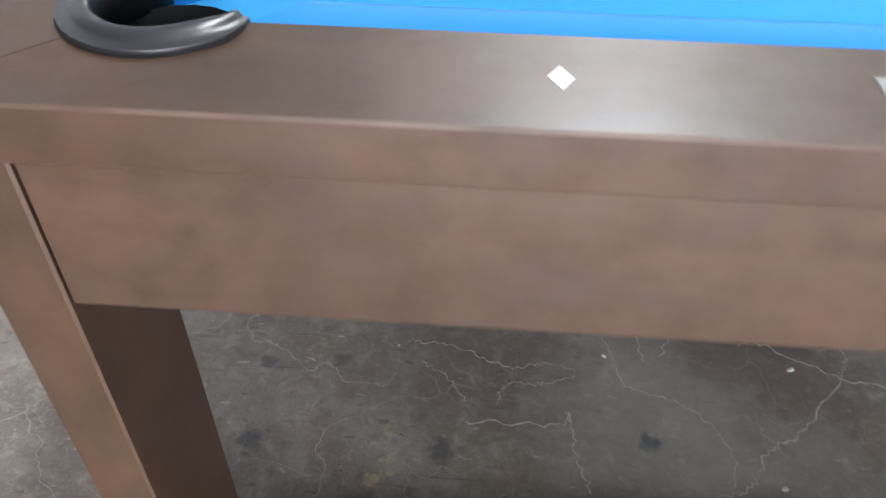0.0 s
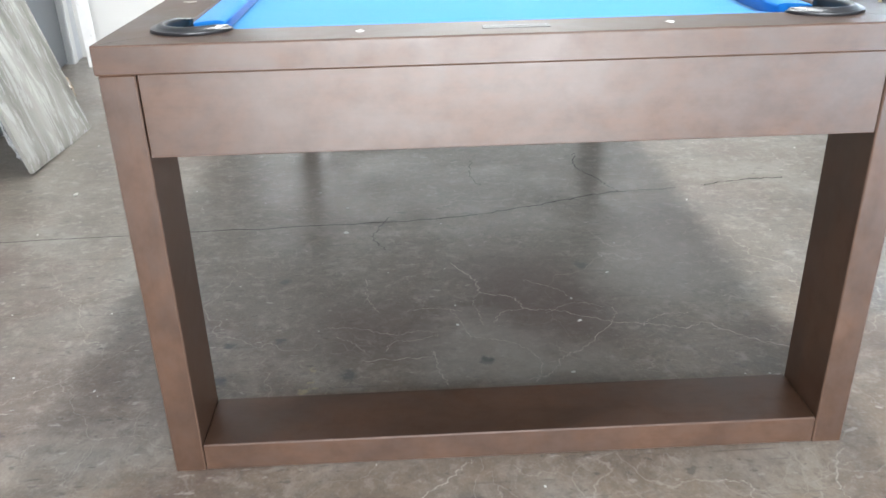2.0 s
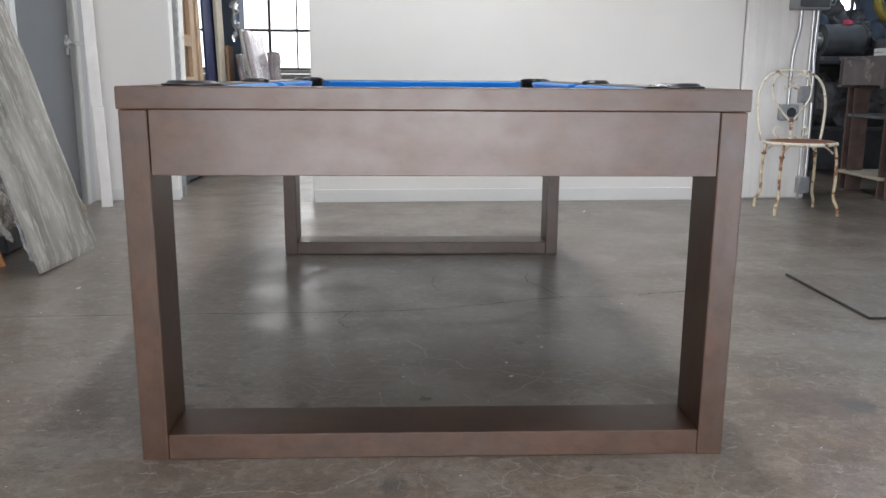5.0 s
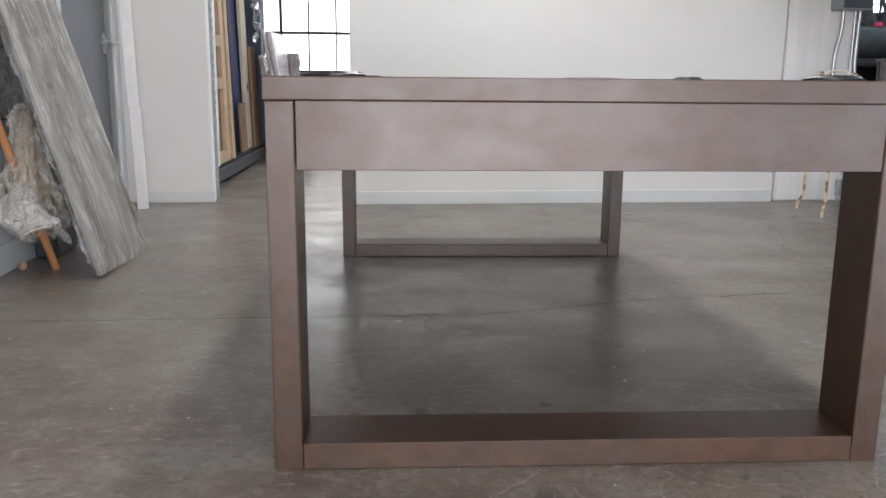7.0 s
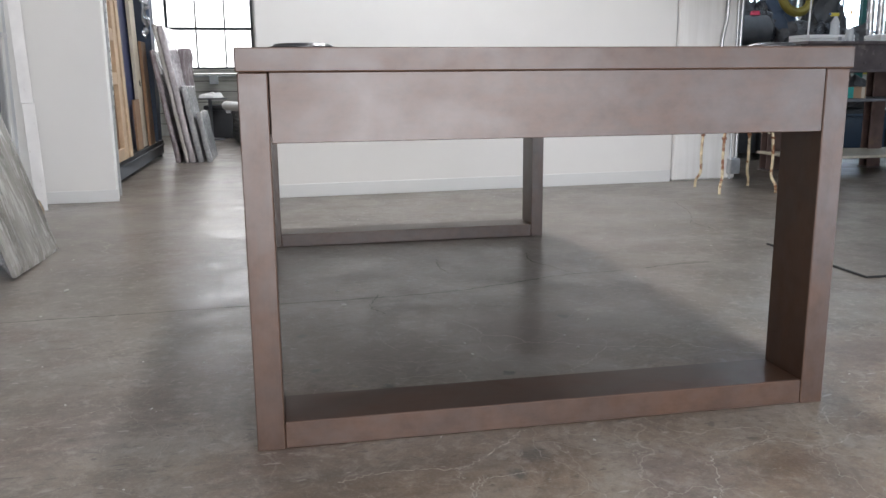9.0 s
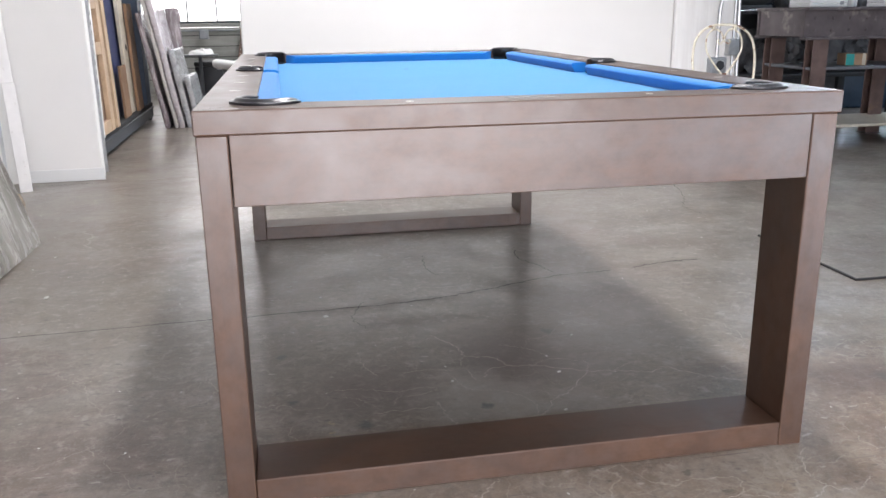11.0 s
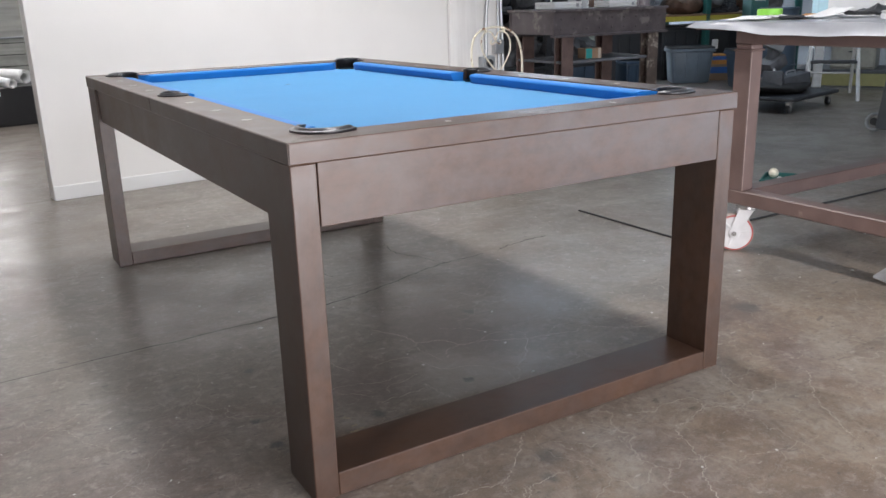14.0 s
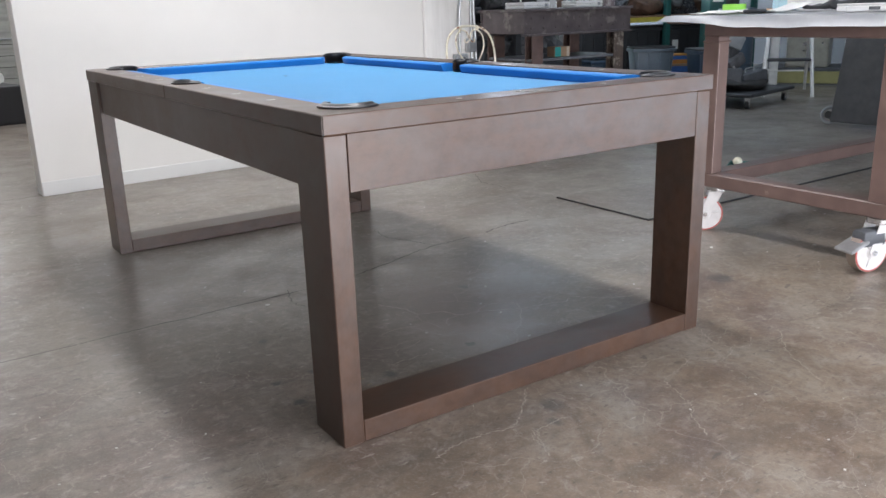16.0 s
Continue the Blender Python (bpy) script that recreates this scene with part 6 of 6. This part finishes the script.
# ---- workshop beyond ----
def lump(name, size, at, material, label, category, seed, rough=0.25, group=""):
    """A rounded, uneven heap or cloth-covered thing resting at its base."""
    bm = bmesh.new()
    bmesh.ops.create_icosphere(bm, subdivisions=4, radius=0.5)
    for v in bm.verts:
        v.co = Vector((v.co.x * size[0], v.co.y * size[1], (v.co.z + 0.5) * size[2]))
    crumple(bm, rough * min(size), 2.2 / max(size), seed)
    crumple(bm, rough * 0.35 * min(size), 7 / max(size), seed + 5)
    for v in bm.verts:
        v.co.z = max(0.0, v.co.z)
    return solid(name, bm, material, label, category, at, group, sharp=45)


# dark stand with a machine in front of the far windows
sd = thing("machine_stand", "dark steel stand with a shelf behind the workbench", "stand", pose(3.15, 5.0, 0))
part("stand_top", box((0, 0, 0.93), (1.7, 0.8, 0.96), 0.004), M["black"], sd)
part("shelf", box((0, 0, 0.4), (1.7, 0.8, 0.43), 0.004), M["black"], sd)
part("back_panel", box((0, 0.78, 0.0), (1.7, 0.8, 0.93), 0.002), M["charcoal"], sd)
for x in (0.0, 0.8, 1.63):
    for y in (0.0, 0.73):
        part("leg", box((x, y, 0), (x + 0.07, y + 0.05, 0.4), 0.003), M["black"], sd)
        part("leg", box((x, y, 0.43), (x + 0.07, y + 0.05, 0.93), 0.003), M["black"], sd)
mc = thing("bench_motor", "dark round electric motor with a belt guard", "motor", pose(3.52, 5.35, 0.961))
part("base", box((-0.14, -0.1, 0), (0.2, 0.1, 0.04), 0.006), M["charcoal"], mc)
part("housing", cyl((-0.14, 0, 0.17), (0.18, 0, 0.17), 0.13, n=32), M["charcoal"], mc)
part("end_cap", cyl((0.181, 0, 0.17), (0.22, 0, 0.17), 0.12, 0.07, 32), M["black"], mc)
part("pulley", cyl((-0.2, 0, 0.17), (-0.15, 0, 0.17), 0.07, n=28), M["steel"], mc)
pk = solid("pink_cap", cyl((0, 0, 0), (0, 0, 0.035), 0.045, 0.038, 24), M["pink"], "small pink plastic cap on the motor", "cap", pose(3.60, 5.35, 0.961 + 0.30))
rnd = random.Random(11)
for k in range(9):
    lump("covered_machine", (rnd.uniform(0.22, 0.4), rnd.uniform(0.2, 0.35), rnd.uniform(0.12, 0.42)), pose(3.28 + 0.18 * k, 5.55 + rnd.uniform(-0.12, 0.1), 0.961, 0, 0, rnd.uniform(0, 180)),
         M["clutter_a"] if k % 3 else M["dark_bundle"], "dusty dark machine part under cloth", "machine", k * 3.1, 0.4, "covered machines on the stand")
for k in range(6):
    lump("covered_machine", (rnd.uniform(0.3, 0.42), 0.4, rnd.uniform(0.2, 0.42)), pose(3.38 + 0.25 * k, 5.35, 0.431, 0, 0, rnd.uniform(0, 180)),
         M["clutter_a"], "dusty dark machine part under cloth", "machine", k * 2.3 + 40, 0.4, "covered machines on the stand")
for x, h, s in ((3.34, 0.62, 21), (3.62, 0.5, 22), (3.98, 0.66, 23), (4.4, 0.55, 24)):
    lump("covered_machine", (0.34, 0.3, h), pose(x, 5.62, 0.961, 0, 0, 20 * s), M["slate_blue"] if s % 2 else M["charcoal"], "tall dusty blue-grey machine on the stand", "machine", s, 0.45, "covered machines on the stand")
# cables and ropes hanging before the windows
for k in range(7):
    x = 3.3 + 0.22 * k + rnd.uniform(-0.1, 0.1)
    pts = smooth_curve([(0, 0, 1.6), (0.03, 0, 1.1), (-0.04, 0.02, 0.7), (0.02, 0, 0.36), (0.12, 0.0, 0.3), (0.14, 0, 0.55), (0.07, 0, 1.0), (0.05, 0, 1.6)], 6)
    solid("hanging_hose", tube(pts, 0.014, 8), M["rust_steel"] if k % 2 else M["clutter_a"], "looped dark hose hanging from a rail", "hose", pose(x, 5.75, 1.0), "hoses hanging over the stand")
solid("hanging_rail", box((0, 0, 0), (1.75, 0.04, 0.05), 0.004), M["black"], "dark steel rail for hanging hoses", "rail", pose(3.1, 5.75, 2.58))

# pallet rack with totes
rk = thing("pallet_rack", "dark pallet rack with a yellow beam", "rack", pose(6.0, 6.35, 0, 0, 0, -8))
part("beam", box((0, 0, 0.74), (3.0, 0.05, 0.80), 0.004), M["yellow"], rk, "yellow steel beam")
part("beam", box((0, 0.85, 0.74), (3.0, 0.9, 0.80), 0.004), M["yellow"], rk, "yellow steel beam")
part("deck", box((0, 0.0, 0.801), (3.0, 0.9, 0.82), 0.002), M["board_brown"], rk, "timber deck")
for x in (-0.08, 1.45, 3.0):
    for y in (0, 0.83):
        part("upright", box((x, y, 0), (x + 0.075, y + 0.07, 2.4), 0.004), M["green_dark"], rk, "dark green upright")
for k in range(8):
    lump("leather_hide", (rnd.uniform(0.4, 0.6), rnd.uniform(0.5, 0.7), rnd.uniform(0.25, 0.5)), pose(6.2 + 0.36 * k, 6.68 - 0.05 * k, 0.822, 0, 0, rnd.uniform(0, 180)),
         (M["clutter_b"], M["clutter_a"], M["dark_bundle"])[k % 3], "heap of dark leather and cloth on the rack", "heap", k * 1.7 + 80, 0.35, "heaps on the pallet rack")


def tote(x, y, w, d, h, yaw, material, label, lid=True):
    t = thing("storage_tote", label, "tote", pose(x, y, 0, 0, 0, yaw), "storage totes")
    bm = box((-w / 2, -d / 2, 0), (w / 2, d / 2, h), 0.03, seg=2)
    for v in bm.verts:
        k = 0.86 + 0.14 * v.co.z / h
        v.co.x *= k
        v.co.y *= k
    part("tub", bm, material, t)
    part("rim", box((-w / 2 - 0.015, -d / 2 - 0.015, h - 0.04), (w / 2 + 0.015, d / 2 + 0.015, h), 0.01, seg=2), material, t)
    for k in range(4):
        xx = -w / 2 * 0.8 + w * 0.8 * k / 3
        part("rib", box((xx - 0.008, -d / 2 * 0.955 - 0.012, 0.06), (xx + 0.008, -d / 2 * 0.93, h - 0.04), 0.003), material, t)
    if lid:
        part("lid", box((-w / 2 - 0.01, -d / 2 - 0.01, h + 0.0005), (w / 2 + 0.01, d / 2 + 0.01, h + 0.025), 0.01, seg=2), M["black"], t, "black lid")
    return t


tote(7.0, 6.0, 0.52, 0.4, 0.42, -35, M["tote"], "blue-grey plastic storage tote under the rack")
tote(7.05, 5.0, 0.62, 0.45, 0.42, -30, M["tote_dark"], "dark blue plastic bin on the floor")
for k in range(4):
    tote(6.52 + 0.7 * k, 6.66 - 0.098 * k, 0.62, 0.5, 0.66, -8, M["black"], "black ribbed plastic tote under the rack")
# added bin that covers the windows' bright reflection on the floor
tote(5.2, 6.15, 0.8, 0.42, 0.36, -18, M["tote_dark"], "added dark blue bin covering bright floor behind the workbench")
tote(5.95, 5.9, 0.4, 0.35, 0.34, -10, M["tote_dark"], "dark blue plastic bin on the floor", False)
lb = solid("paper_label", box((0, -0.002, 0), (0.1, 0.002, 0.12)), M["paper"], "white paper label on a black tote", "label", pose(7.68, 6.24, 0.37, 0, 0, -8))
cord = smooth_curve([(0.14 * math.cos(a * 1.1) + rnd.uniform(-0.07, 0.07), 0.11 * math.sin(a * 1.3) + rnd.uniform(-0.05, 0.05), 0.012 + rnd.uniform(0, 0.09)) for a in range(26)], 4)
solid("extension_cord", tube(cord, 0.008, 6), M["red"], "tangled red extension cord on the floor", "cord", pose(7.19, 6.78, 0))
for x, y, w, d, h, nm, lab in ((7.5, 6.0, 0.3, 0.28, 0.2, "card", "brown cardboard box on the floor"), (7.5, 6.0, 0.28, 0.26, 0.12, "orange", "orange and blue box on a carton")):
    z = 0 if nm == "card" else 0.2015
    c = thing("parts_box", lab, "box", pose(x, y, z, 0, 0, -35))
    part("carton", box((-w / 2, -d / 2, 0), (w / 2, d / 2, h), 0.004), M[nm], c)
    part("print", box((-w / 2 + 0.02, -d / 2 - 0.0015, h * 0.45), (w / 2 - 0.02, -d / 2 - 0.0003, h * 0.85)), M["blue_card"], c, "blue printed band")
gc = thing("green_cabinet", "dark green steel cabinet", "cabinet", pose(7.62, 5.55, 0, 0, 0, -35))
part("body", box((-0.1, -0.2, 0.03), (0.1, 0.2, 1.5), 0.008), M["green_dark"], gc)
part("door", box((-0.09, -0.212, 0.05), (0.09, -0.201, 1.48), 0.004), M["green_dark"], gc)
part("notice", box((-0.07, -0.214, 0.97), (0.06, -0.2125, 1.1)), M["paper"], gc, "pale paper notice")
part("foot", box((-0.09, -0.19, 0), (0.09, 0.19, 0.03)), M["black"], gc)

# flat dolly with dark boxes
dl = thing("dolly", "low black carpeted dolly on chrome casters", "dolly", pose(5.75, 3.65, 0, 0, 0, 12))
part("deck", box((-0.5, -0.32, 0.11), (0.5, 0.32, 0.145), 0.01), M["black"], dl)
for x in (-0.42, 0.42):
    for y in (-0.25, 0.25):
        w = part("caster", cyl((x, y - 0.015, 0.04), (x, y + 0.015, 0.04), 0.04, n=24), M["black"], dl)
        part("wheel_cap", cyl((x, y - 0.0185, 0.04), (x, y + 0.0185, 0.04), 0.022, n=20), M["chrome"], w, "chrome wheel cap")
        part("fork", box((x - 0.02, y - 0.024, 0.05), (x + 0.02, y + 0.024, 0.11), 0.003), M["chrome"], w)
lump("dark_tarp", (0.85, 0.55, 0.12), pose(5.7, 3.68, 0.146, 0, 0, 12), M["rubber"], "black folded tarpaulin on the dolly", "tarpaulin", 60, 0.5)
for x, y, w, h, yaw, tilt in ((5.52, 3.6, 0.26, 0.14, 30, 14), (5.72, 3.55, 0.3, 0.12, -12, -9)):
    cs = thing("tool_box", "battered charcoal tool box on the tarpaulin", "box", pose(x, y, 0.2, 0, tilt, yaw))
    part("body", box((-w / 2, -0.09, 0), (w / 2, 0.09, h), 0.012, seg=2), M["charcoal"], cs)
    part("handle", tube(smooth_curve([(-0.05, 0, h), (-0.045, 0, h + 0.03), (0.045, 0, h + 0.03), (0.05, 0, h)], 4), 0.007, 6), M["steel"], cs, "worn steel handle")
mcn = thing("grey_motor", "grey cast machine part on the dolly", "machine part", pose(5.9, 3.95, 0.146, 0, 0, -20))
part("block", box((-0.16, -0.12, 0.0), (0.12, 0.12, 0.1), 0.02, seg=2), M["charcoal"], mcn)
part("column", box((-0.05, -0.05, 0.1), (0.05, 0.05, 0.52), 0.01, pose(0, 0, 0, 0, 6, 0)), M["charcoal"], mcn)
part("casting", box((-0.12, -0.1, -0.06), (0.1, 0.1, 0.06), 0.02, pose(0.03, 0, 0.24, 0, -28, 15), 2), M["clutter_a"], mcn, "dusty grey casting")
part("casting", box((-0.1, -0.09, -0.07), (0.1, 0.09, 0.07), 0.015, pose(0.02, 0, 0.45, 0, 24, -10), 2), M["grey_box"], mcn, "tilted grey gear housing")
dr = thing("plastic_drum", "tall blue-grey plastic drum with moulded hoops", "drum", pose(6.95, 4.68, 0))
part("barrel", cyl((0, 0, 0), (0, 0, 0.9), 0.2, 0.2, 40), M["drum_blue"], dr)
for z in (0.28, 0.6, 0.88):
    part("hoop", tube([(0.203 * math.cos(q), 0.203 * math.sin(q), z) for q in [2 * math.pi * j / 40 for j in range(40)]], 0.011, 6, True), M["drum_blue"], dr)

# white folding step stool
ld = thing("step_ladder", "white folding step stool with black steps standing open", "ladder", pose(6.75, 3.85, 0, 0, 0, -52))
LH = 0.74
for s in (-0.24, 0.24):
    part("front_rail", tube([(s, -0.36, 0), (s * 0.86, -0.02, LH)], 0.019, 8), M["ladder_white"], ld)
    part("rear_rail", tube([(s * 0.96, 0.42, 0), (s * 0.82, 0.02, LH - 0.02)], 0.016, 8), M["ladder_white"], ld)
for z in (0.37, LH):
    t = z / LH
    part("step", box((-0.23 * (1 - 0.14 * t), -0.36 + 0.34 * t - 0.05, z - 0.014), (0.23 * (1 - 0.14 * t), -0.36 + 0.34 * t + 0.1, z + 0.014), 0.006), M["black"], ld, "black ribbed step")
part("rear_brace", tube([(-0.22, 0.3, 0.22), (0.22, 0.3, 0.22)], 0.009, 8), M["ladder_white"], ld)
st2 = thing("plastic_stand", "white moulded plastic trestle behind the ladder", "trestle", pose(7.35, 4.62, 0, 0, 0, -50))
part("black_panel", box((-0.109, -0.012, 0.63), (0.109, 0.012, 0.72), 0.003), M["black"], st2, "black printed panel")
for s in (-0.16, 0.16):
    part("upright", box((s - 0.05, -0.02, 0.0), (s + 0.05, 0.02, 0.72), 0.01), M["ladder_white"], st2)
for z in (0.12, 0.55):
    part("cross_bar", box((-0.109, -0.015, z), (0.109, 0.015, z + 0.07), 0.005), M["ladder_white"], st2)

# filing cabinet on dull yellow blocks
fc = thing("filing_cabinet", "beige two-drawer filing cabinet", "cabinet", pose(7.98, 4.39, 0.2, 0, 0, -62))
part("body", box((-0.23, -0.3, 0), (0.23, 0.3, 0.7), 0.006), M["file_beige"], fc)
for k in range(2):
    d = part("drawer", box((-0.215, -0.315, 0.02 + 0.34 * k), (0.215, -0.301, 0.34 + 0.34 * k), 0.005), M["file_beige"], fc)
    part("handle", box((-0.05, -0.335, 0.19 + 0.34 * k), (0.05, -0.316, 0.205 + 0.34 * k), 0.004), M["chrome"], d)
    part("label_holder", box((-0.05, -0.318, 0.25 + 0.34 * k), (0.05, -0.3155, 0.29 + 0.34 * k), 0.001), M["chrome"], d)
    part("lock", cyl((0.16, -0.316, 0.28 + 0.34 * k), (0.16, -0.322, 0.28 + 0.34 * k), 0.012, n=14), M["chrome"], d)
pl = thing("yellow_platform", "dull yellow low timber platform", "platform", pose(8.05, 4.3, 0, 0, 0, -62))
part("platform_top", box((-0.7, -0.38, 0.16), (0.7, 0.36, 0.199), 0.005), M["charcoal"], pl)
part("front_board", box((-0.7, -0.375, 0.02), (0.7, -0.35, 0.159), 0.004), M["olive"], pl, "dull yellow board")
for x in (-0.68, 0.6):
    part("bearer", box((x, -0.349, 0.0), (x + 0.08, 0.35, 0.159), 0.004), M["olive"], pl)
bb = thing("blue_bin", "small blue plastic parts bin", "bin", pose(8.25, 3.72, 0.2, 0, 0, -62))
part("bin_body", box((-0.12, -0.15, 0), (0.12, 0.15, 0.26), 0.015, seg=2), M["blue_card"], bb)
part("rim", box((-0.13, -0.16, 0.2605), (0.13, 0.16, 0.28), 0.006), M["blue_card"], bb)

# dark folded table on wheels
ft = thing("folded_table", "dark grey folded table standing upright on wheels", "table", pose(4.93, 2.2, 0.03, 0, 0, -84) @ pose(0, 0, 0, -13, 0, 0))
part("panel", box((0, -0.02, 0.0), (1.17, 0.02, 1.15), 0.012, seg=2), M["charcoal"], ft)
part("frame_tube", tube(smooth_curve([(0.06, 0.05, 0.06), (0.06, 0.05, 0.9), (1.1, 0.05, 0.9), (1.1, 0.05, 0.06)], 6), 0.014, 8), M["steel"], ft)
part("medallion", tube([(0.52 + 0.17 * math.cos(q), -0.022, 0.72 + 0.17 * math.sin(q)) for q in [2 * math.pi * j / 32 for j in range(32)]], 0.004, 6, True), M["clutter_a"], ft, "faint round ring on the panel")
for x in (-0.05, 1.1):
    w = part("wheel", tube([(x + 0.062 * math.cos(q), 0.07, 0.06 + 0.062 * math.sin(q)) for q in [2 * math.pi * j / 28 for j in range(28)]], 0.012, 8, True), M["grey_box"], ft, "grey rimmed wheel")
    part("wheel_hub", cyl((x, 0.05, 0.06), (x, 0.09, 0.06), 0.03, n=20), M["black"], w)

# ---- chips and grit on the floor ----
rnd = random.Random(5)
gb = bmesh.new()
for k in range(260):
    x, y = rnd.uniform(-1.9, 3.2), rnd.uniform(-1.6, 3.6)
    s = rnd.choice((0.0012, 0.0016, 0.002, 0.0026, 0.0034))
    vs = bmesh.ops.create_icosphere(gb, subdivisions=1, radius=s)["verts"]
    bmesh.ops.transform(gb, matrix=pose(x, y, s * 0.35, 0, 0, rnd.uniform(0, 180)) @ Matrix.Diagonal((1.5, 1, 0.5, 1)), verts=vs)
solid("floor_grit", gb, M["debris"], "scattered pale chips and grit on the concrete", "grit", kind="stuff")
for x, y, s in ((-0.384, 1.082, 0.009), (0.168, 0.275, 0.005), (0.225, 0.497, 0.006), (1.02, 3.35, 0.013), (-1.35, 1.5, 0.014), (-1.45, 2.05, 0.008), (1.4, 0.55, 0.008), (1.75, 0.3, 0.008), (0.35, 0.75, 0.005)):
    bm = bmesh.new()
    bmesh.ops.create_icosphere(bm, subdivisions=2, radius=s)
    for v in bm.verts:
        v.co = Vector((v.co.x, v.co.y * 0.7, v.co.z * 0.3 + s * 0.28))
    crumple(bm, s * 0.35, 0.6 / s, x)
    solid("plaster_chip", bm, M["debris"], "small white plaster chip on the concrete floor", "chip", pose(x, y, 0.0005, 0, 0, 60 * x), "chips on the floor")
